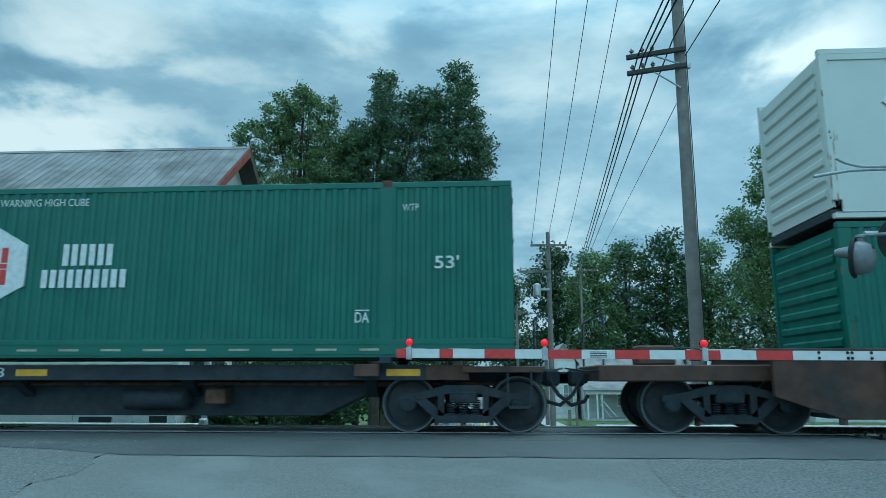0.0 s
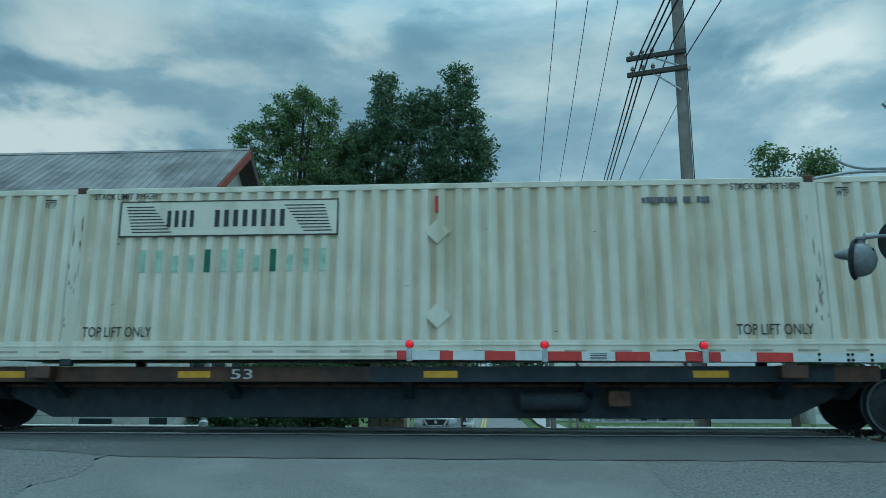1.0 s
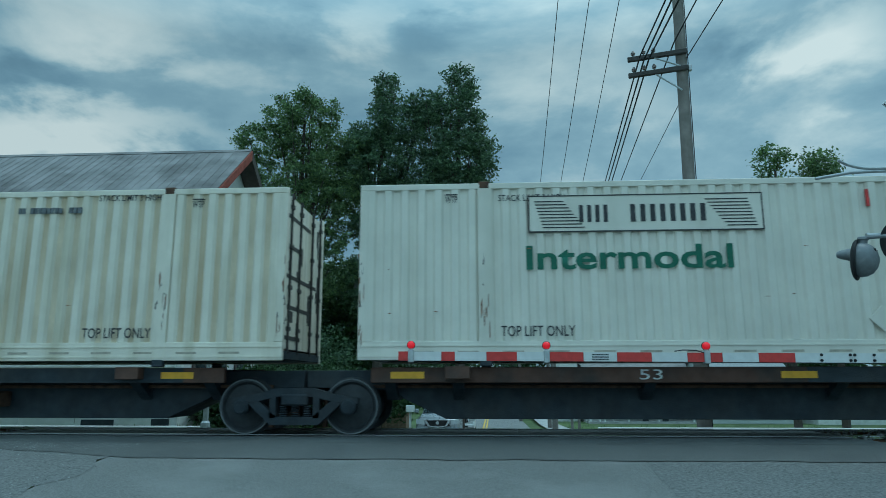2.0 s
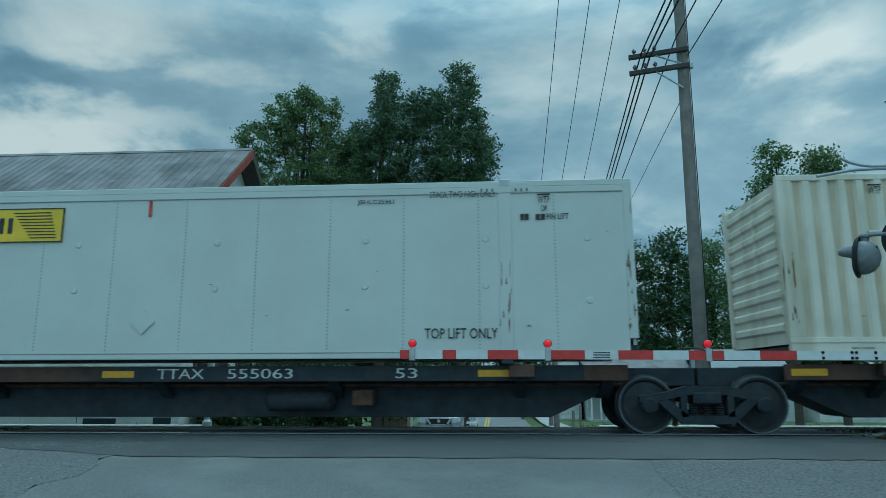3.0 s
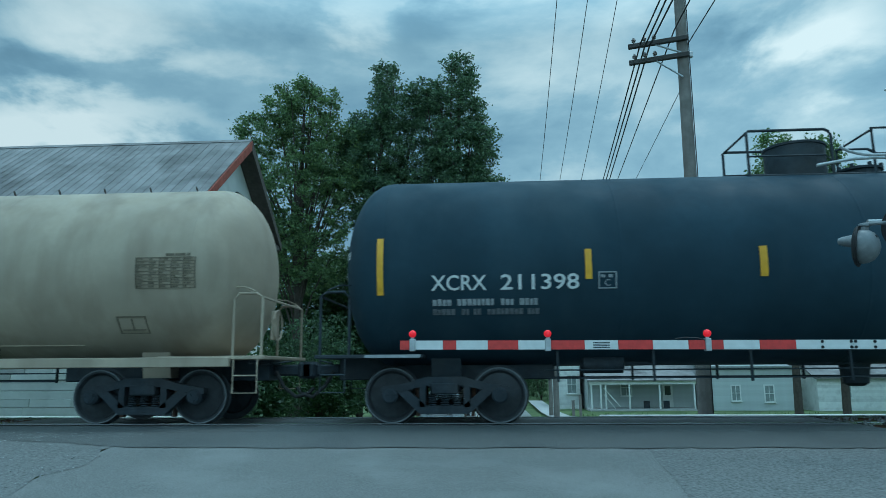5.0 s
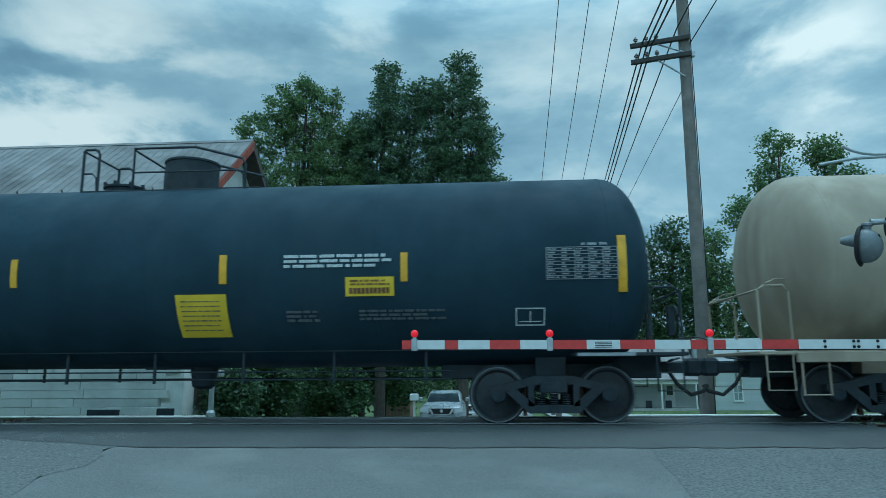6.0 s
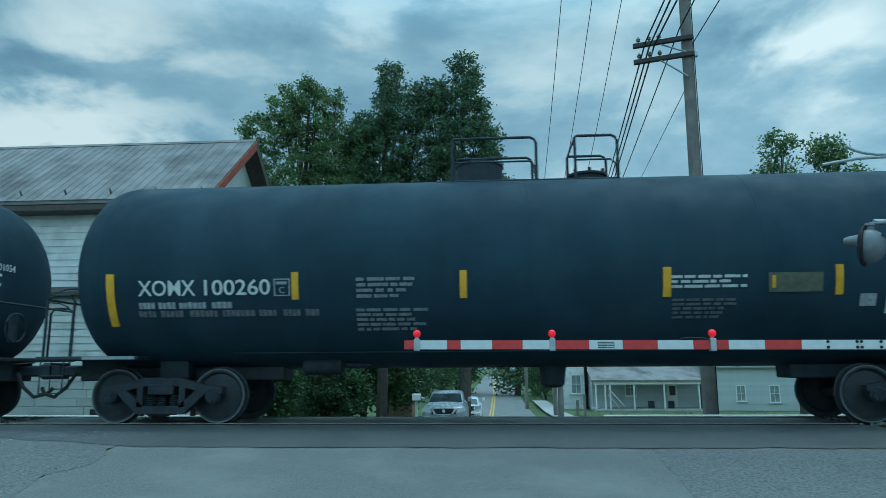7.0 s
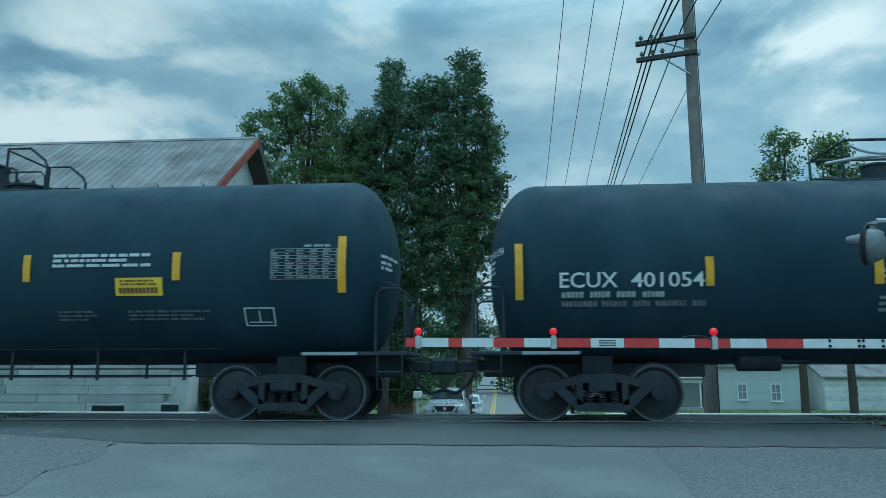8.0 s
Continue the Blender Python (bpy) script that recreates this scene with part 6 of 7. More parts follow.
        lettering(t, st, B(3.32), zs, 0.11, 1.10, ink, fr, 0.006)
        for x, full in ((A(1.43), sm), (B(1.53 if sm else 1.66), sm or paint == "ivory")):
            zw = 2.53 if sm else 2.58
            lettering(t, "WTP", x, zw, 0.12, 0.20, ink, fr, 0.006)
            part("overline", plate(Geo(), x, x + 0.20, zw + 0.14, zw + 0.157, fr), ink, t)
            if full:
                lettering(t, "OR", x + 0.05, zw - 0.14, 0.10, 0.11, ink, fr, 0.006)
                g = Geo()
                text_line(g, rnd, x - 0.29, x + 0.12, zw - 0.28, 0.10, fr)
                part("small_text", g, ink, t)
                lettering(t, "PIN LIFT", x + 0.14, zw - 0.28, 0.10, 0.36, ink, fr, 0.006)
        if style == "smooth":
            lettering(t, "JBHU225961", B(4.54), 2.54, 0.10, 0.62, ink, fr, 0.006)
        else:
            g = Geo()
            text_line(g, rnd, B(4.75), B(3.6), 2.52, 0.10, fr)
            part("number_text", g, M["faint"], t)
        part("red_mark", plate(Geo(), A(8.20), A(8.245), 2.42, 2.70, fr), M["red"], t)
        for z in (2.09, 0.70) if paint == "beige" else (0.62,):
            part("placard_holder", diamond(A(8.24), z, 0.21, face), P, t)
        if paint in ("ivory",):
            lettering(t, "Intermodal", A(2.75), 1.44, 0.40, 3.3, M["intergreen"], fr, 0.022)
        elif paint == "beige" and yl:
            lettering(t, "Intermodal", A(3.2), 1.44, 0.40, 3.6, M["intergreen"], fr, 0.022)
        elif paint == "beige":
            # what is left of a faded word: green strokes on the crests of the sheet
            for k in range(12):
                g = plate(Geo(), A(3.20 + 0.28 * k), A(3.30 + 0.28 * k), 1.45, 1.83 - 0.1 * (k in (2, 3, 7, 9)), fr)
                part("ghost_stroke", g, M["intergreen" if k in (4, 8) else "ghost"], t)
    # rust runs and scrapes low on the posts
    if kind != "green":
        rnd = random.Random(int(abs(u_lead) * 10) + 7)
        g = Geo()
        for x in (-6.1, 6.1, -L + 0.07, L - 0.07):
            for _ in range(7):
                xx, zz = x + rnd.uniform(-0.09, 0.07), rnd.choice((rnd.uniform(0.3, 1.4), rnd.uniform(0.1, 2.3)))
                w, hh = rnd.uniform(0.006, 0.02), rnd.uniform(0.05, 0.32)
                g.prism([(xx, zz), (xx + w, zz + hh * 0.2), (xx + w * 0.8, zz + hh), (xx - w * 0.3, zz + hh * 0.7)], face - 0.008, face - 0.002)
        for _ in range(9):
            xx, zz = rnd.uniform(-L + 0.4, L - 0.4), rnd.uniform(0.4, 2.3)
            g.prism([(xx, zz), (xx + rnd.uniform(0.03, 0.10), zz + 0.004), (xx + 0.03, zz + rnd.uniform(0.012, 0.03))], face - 0.007, face - 0.002)
        part("rust_run", g, M["stain"], t, "brown rust runs and scrapes")
        g = Geo()
        for x in (-6.1, 6.1, -L + 0.05, L - 0.05):
            for _ in range(6):
                xx, zz = x + rnd.uniform(-0.12, 0.1), rnd.uniform(0.5, 1.6)
                g.prism([(xx, zz), (xx + rnd.uniform(0.008, 0.03), zz + 0.01), (xx + 0.012, zz + rnd.uniform(0.04, 0.16))], face - 0.009, face - 0.002)
        part("paint_wear", g, M["scuff"], t, "dark scuffs and chipped paint")
    MOVING.append((t, u_lead - L, z0))
    return t


FLOOR_Z = 1.10
container(0.48, FLOOR_Z, "green", "green corrugated container with white hexagon emblem", kind="green", pitch=0.20)
container(-17.03, FLOOR_Z, "beige", "weathered beige corrugated container with faded green lettering", kind="boxlogo")
container(-34.49, FLOOR_Z, "ivory", "pale ivory corrugated container with green lettering", kind="boxlogo")
container(-52.08, FLOOR_Z, "beige", "weathered beige corrugated container with a yellow brand panel", kind="yellowlogo", pitch=0.28)
container(-70.75, FLOOR_Z, "white", "smooth riveted white container with a yellow brand panel", style="smooth", kind="yellowlogo")
container(5.65 + LEN, 0.32, "green", "green container low in a well railcar", kind="plain", pitch=0.20)
container(5.65 + LEN, 0.32 + HGT + 0.06, "white", "white container stacked on a green container", style="smooth", kind="plain")


# ---- spine cars under the containers ----
def spine_car(u_lead, u_trail, lead_truck, trail_truck, ends, words, strips):
    """One platform: deep middle sill, side beams, cross arms, container seats; trucks at given u."""
    mid = (u_lead + u_trail) / 2
    a, b = u_trail - mid, u_lead - mid
    t = thing("spine_railcar", "brown and grimy black spine railcar carrying a container", "railcar", pose(mid, 0, 0), "spine railcars")
    la = (lead_truck if lead_truck is not None else u_lead + 0.05) - mid
    tb = (trail_truck if trail_truck is not None else u_trail - 0.05) - mid
    sill = [(a, 0.95), (b, 0.95), (b, 0.66), (la - 1.5, 0.62), (la - 1.75, 0.46), (la - 2.45, 0.14), (tb + 2.45, 0.14), (tb + 1.75, 0.46), (tb + 1.5, 0.62), (a, 0.66)]
    part("centre_sill", Geo().prism(sill, -0.48, 0.48), M["dark"], t, bevel=0.012)
    lo, hi = a + 1.2, b - 1.2
    for s in (-1, 1):
        y0, y1 = sorted((s * 0.96, s * 1.06))
        beam = part("side_beam", Geo().box(lo, hi, y0, y1, 0.74, 0.99, 0.01), M["sill"], t, "rusty brown side beam")
        if s < 0:
            f = lambda z: -1.063
            part("dark_panel", plate(Geo(), -0.6, hi - 0.7, 0.745, 0.985, f, 0.003), M["dark"], beam)
            g = Geo()
            for x in strips:
                plate(g, x, x + 0.55, 0.81, 0.92, lambda z: -1.067, 0.006)
            part("reflectors", g, M["yellow"], beam, "yellow reflector strips")
            fl = lambda z: -1.074
            for word, x, w in (("53", words[0], 0.36), ("TTAX", words[1], 0.80), ("555063", words[2], 1.1)):
                if x is not None:
                    lettering(beam, word, x, 0.79, 0.16, w, M["paper"], fl)
    for x in (lo + 0.3, -6.1, -3.0, 0.0, 3.0, 6.1, hi - 0.3):
        part("cross_arm", Geo().prism([(-1.0, 0.76), (-0.48, 0.45), (0.48, 0.45), (1.0, 0.76), (1.0, 0.97), (-1.0, 0.97)], x - 0.09, x + 0.09, "x"), M["dark"], t)
    for x in (-6.1, 6.1):
        part("container_seat", Geo().box(x - 0.2, x + 0.2, -1.26, -0.95, 0.80, 0.998, 0.01), M["sill"], t)
        part("container_seat", Geo().box(x - 0.2, x + 0.2, 0.95, 1.26, 0.80, 0.998, 0.01), M["sill"], t)
    part("brake_pipe", Geo().tube([(a + 0.5, -0.62, 0.68), (b - 0.5, -0.62, 0.68)], 0.03, 8), M["rust"], t)
    part("air_reservoir", Geo().lathe([(-0.6, 0.06), (-0.52, 0.17), (0.52, 0.17), (0.6, 0.06)], (2.4, -0.70, 0.42), "x", 14), M["truck"], t, smooth=True)
    part("brake_valve", Geo().box(3.3, 3.65, -0.85, -0.5, 0.34, 0.6, 0.02), M["rust"], t)
    for x, sgn in ends:
        coupler(t, x - mid, sgn, 0.78)
        part("end_platform", Geo().box(min(x - mid, x - mid - sgn * 1.3), max(x - mid, x - mid - sgn * 1.3), -1.2, 1.2, 0.86, 0.96, 0.01), M["sill"], t)
        part("hand_rail", Geo().tube([(x - mid - sgn * 0.1, -1.1, 0.96), (x - mid - sgn * 0.1, -1.1, 1.75), (x - mid - sgn * 0.1, -0.5, 1.75), (x - mid - sgn * 0.1, -0.5, 0.96)], 0.02, 6), M["dark"], t)
        part("step", Geo().box(x - mid - sgn * 0.4 - 0.2, x - mid - sgn * 0.4 + 0.2, -1.25, -1.0, 0.3, 0.34).box(x - mid - sgn * 0.4 - 0.2, x - mid - sgn * 0.4 - 0.17, -1.25, -1.21, 0.3, 0.9).box(x - mid - sgn * 0.4 + 0.17, x - mid - sgn * 0.4 + 0.2, -1.25, -1.21, 0.3, 0.9), M["dark"], t)
    if lead_truck is not None:
        truck(t, lead_truck - mid)
    if trail_truck is not None:
        truck(t, trail_truck - mid)
    MOVING.append((t, mid, 0.0))


spine_car(0.95, -16.95, -0.35, -17.0, [(0.95, 1)], (-4.5, -2.3, -1.2), (-8.2, -3.25, 0.1, 6.4))
spine_car(-17.0, -34.35, None, -34.4, [], (-2.9, None, None), (-7.0, -3.8, 0.3, 4.6))
spine_car(-34.4, -51.85, None, -51.9, [], (-3.2, None, None), (-7.2, -1.0, 5.2))
spine_car(-51.9, -69.65, None, -69.7, [], (-2.4, None, None), (-7.6, -4.0, 3.2, 6.6))
spine_car(-69.7, -87.7, None, -86.05, [(-87.7, -1)], (4.05, 0.05, 1.25), (-7.0, -0.9, 5.4))


def well_car():
    mid, h = 13.7, 11.9
    t = thing("well_railcar", "brown well railcar holding two stacked containers", "railcar", pose(mid, 0, 0))
    for s in (-1, 1):
        y0, y1 = sorted((s * 1.34, s * 1.44))
        side = part("side_sill", Geo().prism([(-h + 2.6, 1.16), (h - 2.6, 1.16), (h - 2.6, 0.5), (h - 3.6, 0.16), (-h + 3.6, 0.16), (-h + 2.6, 0.5)], y0, y1), M["sill"], t)
        part("top_chord", Geo().box(-h + 2.2, h - 2.2, y0 - 0.04, y1 + 0.04, 1.10, 1.22, 0.01), M["sill"], side)
        for k in range(17):
            part("stiffener", Geo().box(-7.6 + 0.95 * k - 0.04, -7.6 + 0.95 * k + 0.04, y0 - 0.05 if s < 0 else y1, y0 if s < 0 else y1 + 0.05, 0.2, 1.1), M["sill"], side)
    part("well_floor", Geo().box(-h + 3.4, h - 3.4, -1.34, 1.34, 0.17, 0.24), M["dark"], t)
    for q in (-1, 1):
        part("end_platform", Geo().box(*sorted((q * (h - 3.0), q * h)), -1.2, 1.2, 0.72, 0.98, 0.02), M["sill"], t)
        part("brake_housing", Geo().box(*sorted((q * (h - 1.3), q * (h - 0.7))), -0.9, -0.4, 0.98, 1.30, 0.03), M["sill"], t)
        part("hand_rail", Geo().tube([(q * (h - 0.1), -1.1, 0.98), (q * (h - 0.1), -1.1, 1.8), (q * (h - 0.1), 1.1, 1.8), (q * (h - 0.1), 1.1, 0.98)], 0.02, 6), M["dark"], t)
        truck(t, q * (h - 2.05))
        coupler(t, q * h, q, 0.78)
    MOVING.append((t, mid, 0.0))


well_car()


# ---- tank cars ----
def frame_bars(g, box, front, w=0.02):
    x0, x1, z0, z1 = box
    for q in ((x0, x1, z0, z0 + w), (x0, x1, z1 - w, z1), (x0, x0 + w, z0 + w, z1 - w), (x1 - w, x1, z0 + w, z1 - w)):
        plate(g, *q, front)
    return g


def tank_car(u0, u1, mark, number, paint, label, zc=2.48, R=1.66, bars=(), word=(1.58, 2.46, 2.0, 2.24), num=(2.68, 3.9, 2.0, 2.24), cab=None, table=None,
             placard=None, sign=None, extra=None, faded=(), square=None, bright=(), mid=(), dull=(), data=(), captions=(), platform=(6.9, 9.6), dome=(8.1, 0.48, 4.72),
             hoops=((7.0, 8.4, False), (9.1, 9.9, True)), rail_top=4.84, rods=True, ladder=None):
    """u0 trailing end, u1 leading end of the shell; markings by their distance from the trailing end and their height: (from, to, low, high)."""
    middle, h = (u0 + u1) / 2, (u1 - u0) / 2
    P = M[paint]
    blk = paint == "tank"
    fit = M["dark"] if blk else P
    t = thing("tank_railcar", label, "railcar", pose(middle, 0, 0), "tank railcars")
    rnd = random.Random(int(number))
    hd = 0.82
    prof = [(-h, 0.04)]
    for i in range(1, 13):
        a = math.pi / 2 * i / 12
        prof.append((-h + hd * (1 - math.cos(a)), R * math.sin(a) ** 0.86))
    prof += [(x, R) for x in (-h / 2, -1.6, 1.6, h / 2)]
    prof += [(-x, r) for x, r in prof[12::-1]]
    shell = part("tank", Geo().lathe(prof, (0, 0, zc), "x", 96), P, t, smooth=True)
    for x in (-h + hd + 0.02, -h / 2 + 0.4, -0.02, h / 2 - 0.4, h - hd - 0.02):
        g = Geo().lathe([(x - 0.02, R + 0.001), (x - 0.012, R + 0.004), (x + 0.012, R + 0.004), (x + 0.02, R + 0.001)], (0, 0, zc), "x", 96)
        part("weld_band", g, P, shell, smooth=True)
    front = lambda z: -math.sqrt(max(0.01, (R + 0.013) ** 2 - (z - zc) ** 2))
    at = lambda box: (box[0] - h, box[1] - h, box[2], box[3])
    ink = M["paper"] if blk else M["tan"]
    soft_ink = M["table"] if blk else M["tan"]
    faint_ink = M["faint"] if blk else M["tan"]
    # reporting marks and data
    if mark:
        for text, box in ((mark, word), (number, num)):
            x0, x1, z0, z1 = at(box)
            lettering(t, text, x0, z0, z1 - z0, x1 - x0, ink, front, 0.011)
    for k, box in enumerate(data):
        g = Geo()
        x0, x1, z0, z1 = at(box)
        text_line(g, rnd, x0, x1, z0, z1 - z0, front)
        part("data_text", g, soft_ink if k == 0 else faint_ink, t)
    if cab:
        x0, x1, z0, z1 = at(cab)
        part("letter_frame", frame_bars(Geo(), (x0, x1, z0, z1), front, 0.016), soft_ink, t)
        lettering(t, "C", (x0 + x1) / 2 - 0.045, z0 + 0.04, 0.10, 0.09, soft_ink, front)
        g = Geo()
        text_line(g, rnd, x0 + 0.04, x1 - 0.04, z1 - 0.09, 0.045, front)
        part("small_text", g, soft_ink, t)
    for box in bars:
        x0, x1, z0, z1 = at(box)
        part("reflector", plate(Geo(), x0, x1, z0, z1, front, 0.006, 8), M["yellow"], t, "vertical yellow reflector strip")
    for boxes, colour, pitch in ((bright, ink, 0.084), (mid, M["notice"] if blk else ink, 0.078), (dull, faint_ink, 0.07)):
        for box in boxes:
            g = Geo()
            text_block(g, rnd, at(box), front, pitch)
            part("notice_text", g, colour, t)
    for d, z, lines, w in captions:
        for k, line in enumerate(lines):
            lettering(t, line, d - h, z - 0.085 * k, 0.055, w * len(line) / max(len(q) for q in lines), M["paper"], front, 0.012)
    # data table near the leading end
    if table:
        x0, x1, z0, z1 = at(table)
        g = Geo()
        rows = 9
        for k in range(rows + 1):
            z = z0 + (z1 - z0) * k / rows
            plate(g, x0, x1, z - 0.004, z + 0.004, front, 0.005)
            for q in range(5):
                if k < rows:
                    a = x0 + (x1 - x0) * q / 5 + 0.02
                    text_line(g, rnd, a, a + (x1 - x0) / 5 * rnd.uniform(0.35, 0.8), z + 0.018, (z1 - z0) / rows * 0.36, front, 0.005)
        for q in (0, 2, 3, 4, 5):
            x = x0 + (x1 - x0) * q / 5
            plate(g, x - 0.005, x + 0.005, z0, z1, front, 0.005, 5)
        text_line(g, rnd, x0 + 0.5 * (x1 - x0), x1 - 0.08, z1 + 0.03, 0.04, front)
        part("data_table", g, soft_ink, t, "white ruled data table")
    if placard:
        x0, x1, z0, z1 = at(placard)
        g = frame_bars(Geo(), (x0, x1, z0, z1), front, 0.018)
        plate(g, (x0 + x1) / 2 - 0.008, (x0 + x1) / 2 + 0.008, z0 + 0.05, z1 - 0.05, front)
        plate(g, x0 + 0.06, x1 - 0.06, z0 + 0.055, z0 + 0.07, front)
        part("placard_frame", g, ink, t)
    sf = lambda z: front(z) - 0.008
    if sign:
        x0, x1, z0, z1 = at(sign)
        sg = part("notice_sign", plate(Geo(), x0, x1, z0, z1, front, 0.008, 4), M["sign_yellow"], t, "yellow notice sign with dark bars")
        g = word_bars(Geo(), x0 + 0.06, x1 - 0.06, z0 + 0.04, z0 + 0.13, sf, 10, 0.2)
        text_line(g, rnd, x0 + 0.08, x1 - 0.06, z0 + 0.17, 0.03, sf)
        text_line(g, rnd, x0 + 0.08, x1 - 0.12, z0 + 0.225, 0.03, sf)
        part("sign_text", g, M["stain"], sg)
    if extra:
        x0, x1, z0, z1 = at(extra)
        sg = part("notice_sign", plate(Geo(), x0, x1, z0, z1, front, 0.008, 8), M["sign_yellow"], t, "square yellow placard with worn print")
        g = Geo()
        for k in range(7):
            text_line(g, rnd, x0 + 0.08, x1 - 0.1, z0 + 0.1 + 0.075 * k, 0.02, sf)
        part("sign_text", g, M["tan"], sg)
    for box in faded:
        x0, x1, z0, z1 = at(box)
        sg = part("notice_sign", plate(Geo(), x0, x1, z0, z1, front, 0.008, 4), M["faded_sign"], t, "faded grimy notice sign")
        part("sign_text", plate(Geo(), x0 + 0.05, x0 + 0.1, z0 + 0.06, z1 - 0.04, sf, 0.004, 4), M["yellow"], sg)
    if square:
        part("card", plate(Geo(), *at(square), front, 0.008, 3), M["table"], t, "small pale square card")
    # under-frame
    for q in (-1, 1):
        stub = sorted((q * (h - 3.6), q * (h + 0.15)))
        part("stub_sill", Geo().box(*stub, -0.30, 0.30, 0.60, 0.98, 0.02), M["dark"], t)
        part("saddle", Geo().prism([(-0.6, 0.66), (0.6, 0.66), (0.72, 1.22), (0.5, 1.1), (-0.5, 1.1), (-0.72, 1.22)], q * (h - 1.75) - 0.25, q * (h - 1.75) + 0.25, "x"), fit, t)
        part("end_platform", Geo().box(*sorted((q * (h - 1.42), q * (h + 0.35))), -1.3, 1.3, 0.96, 1.02, 0.01), fit, t)
        g = Geo()
        xe = q * (h + 0.28)
        for s in (-1, 1):
            g.tube([(xe, s * 1.2, 1.02), (xe, s * 1.2, 1.98), (xe - q * 0.1, s * 1.2, 2.05), (xe - q * 0.40, s * 1.2, 2.05), (xe - q * 0.48, s * 1.2, 1.95), (xe - q * 0.48, s * 1.2, 1.02)], 0.024, 8)
        g.tube([(xe, -1.2, 1.98), (xe, 1.2, 1.98)], 0.02, 8)
        part("end_rail", g, fit, t, smooth=True)
        part("brake_wheel", Geo().tube([(xe + q * 0.06, -0.55 + 0.26 * math.cos(k * math.pi / 8), 1.55 + 0.26 * math.sin(k * math.pi / 8)) for k in range(17)], 0.018, 6)
             .box(*sorted((xe - q * 0.05, xe + q * 0.07)), -0.6, -0.5, 1.3, 1.8, 0.01), fit, t) if q > 0 else None
        for s in (-1, 1):
            g = Geo()
            xl = q * (h + 0.05)
            g.tube([(xl - 0.2, s * 1.28, 1.0), (xl - 0.2, s * 1.28, 0.42), (xl + 0.2, s * 1.28, 0.42), (xl + 0.2, s * 1.28, 1.0)], 0.016, 6)
            g.tube([(xl - 0.2, s * 1.28, 0.7), (xl + 0.2, s * 1.28, 0.7)], 0.014, 6)
            part("ladder", g, fit, t)
            part("grab_iron", Geo().tube([(q * (h - 0.32), s * 1.02, 2.18), (q * (h - 0.02), s * 1.18, 2.16), (q * (h + 0.16), s * 1.22, 2.08)], 0.014, 6), fit, t)
        part("walkway_edge", Geo().box(*sorted((q * (h - 1.38), q * (h - 0.48))), -1.33, -1.302, 0.965, 1.015), M["cast"] if blk else P, t, "worn pale walkway edge")
        coupler(t, q * (h + 0.1), q, 0.78)
        truck(t, q * (h - 1.75))
        if blk:
            # small reporting marks on the rounded head
            def on_head(me):
                for v in me.vertices:
                    y = v.co.x if q > 0 else -v.co.x
                    r = min(0.999, (math.hypot(y, v.co.z - zc) / R) ** (1 / 0.86))
                    v.co = (q * (h - hd * (1 - math.sqrt(1 - r * r)) + 0.012), y, v.co.z)
            y0 = -1.15 if q > 0 else 0.25
            if mark:
                on_head(lettering(t, mark + " " + number, y0, 2.60, 0.13, 0.9, ink, lambda z: 0.0, 0.01, "end_marks").data)
            g = Geo()
            for za, w in ((2.49, 0.5), (2.40, 0.45), (2.31, 0.5)) if mark else ((2.60, 0.9), (2.49, 0.5), (2.40, 0.45)):
                text_line(g, rnd, y0 + 0.1, y0 + 0.1 + w, za, 0.055, lambda z: 0.0, 0.002)
            on_head(part("end_marks", g, ink, t).data)
    if not blk:
        for s in (-1, 1):
            part("side_sill", Geo().box(-h + 0.2, h - 0.2, s * 1.32 - 0.06, s * 1.32 + 0.06, 0.84, 1.0, 0.01), P, t)
            part("jacking_pad", Geo().box(-h + 1.6, -h + 1.75, s * 1.36 - 0.07, s * 1.36 + 0.07, 0.9, 1.55, 0.01), M["paper"], t)
            part("step", Geo().tube([(-h + 0.25, s * 1.34, 0.86), (-h + 0.25, s * 1.34, 0.35), (-h + 0.65, s * 1.34, 0.35), (-h + 0.65, s * 1.34, 0.86)], 0.02, 6), P, t)
    # low safety rods under the shell, brake gear, outlet valve
    for s in (-1, 1) if rods else ():
        for z in (0.62, 0.75):
            part("safety_rod", Geo().tube([(-h + 3.4, s * 0.85, z), (h - 3.4, s * 0.85, z)], 0.013, 6), M["dark"], t)
        k = -h + 3.6
        while k < h - 3.4:
            part("rod_hanger", Geo().box(k - 0.02, k + 0.02, s * 0.85 - 0.02, s * 0.85 + 0.02, 0.56, 1.25), M["dark"], t)
            k += 1.55
    # thin rod added to draw the faint line low along the shell
    part("jacket_seam", Geo().tube([(-h + 2.9, -0.92, zc - math.sqrt(R * R - 0.92 ** 2) - 0.012), (h - 2.9, -0.92, zc - math.sqrt(R * R - 0.92 ** 2) - 0.012)], 0.012, 6), M["dark"] if blk else P, shell)
    part("bottom_outlet", Geo().lathe([(-0.55, 0.12), (-0.5, 0.2), (-0.2, 0.24), (0.1, 0.5)], (0.4, 0, 1.0), "z", 16).box(-0.6, 0.3, -0.3, 0.3, 0.80, 1.1, 0.03), M["dark"], t, smooth=True)
    part("brake_cylinder", Geo().lathe([(-0.4, 0.05), (-0.35, 0.16), (0.3, 0.16), (0.34, 0.04), (0.8, 0.03)], (-h + 4.4, -0.55, 0.85), "x", 14), M["truck"], t, smooth=True)
    part("brake_rod", Geo().tube([(-h + 5, -0.4, 0.95), (h - 3, -0.4, 0.92)], 0.02, 6), M["rust"], t)
    # top platform with dome, manway and rail hoops
    top = zc + R
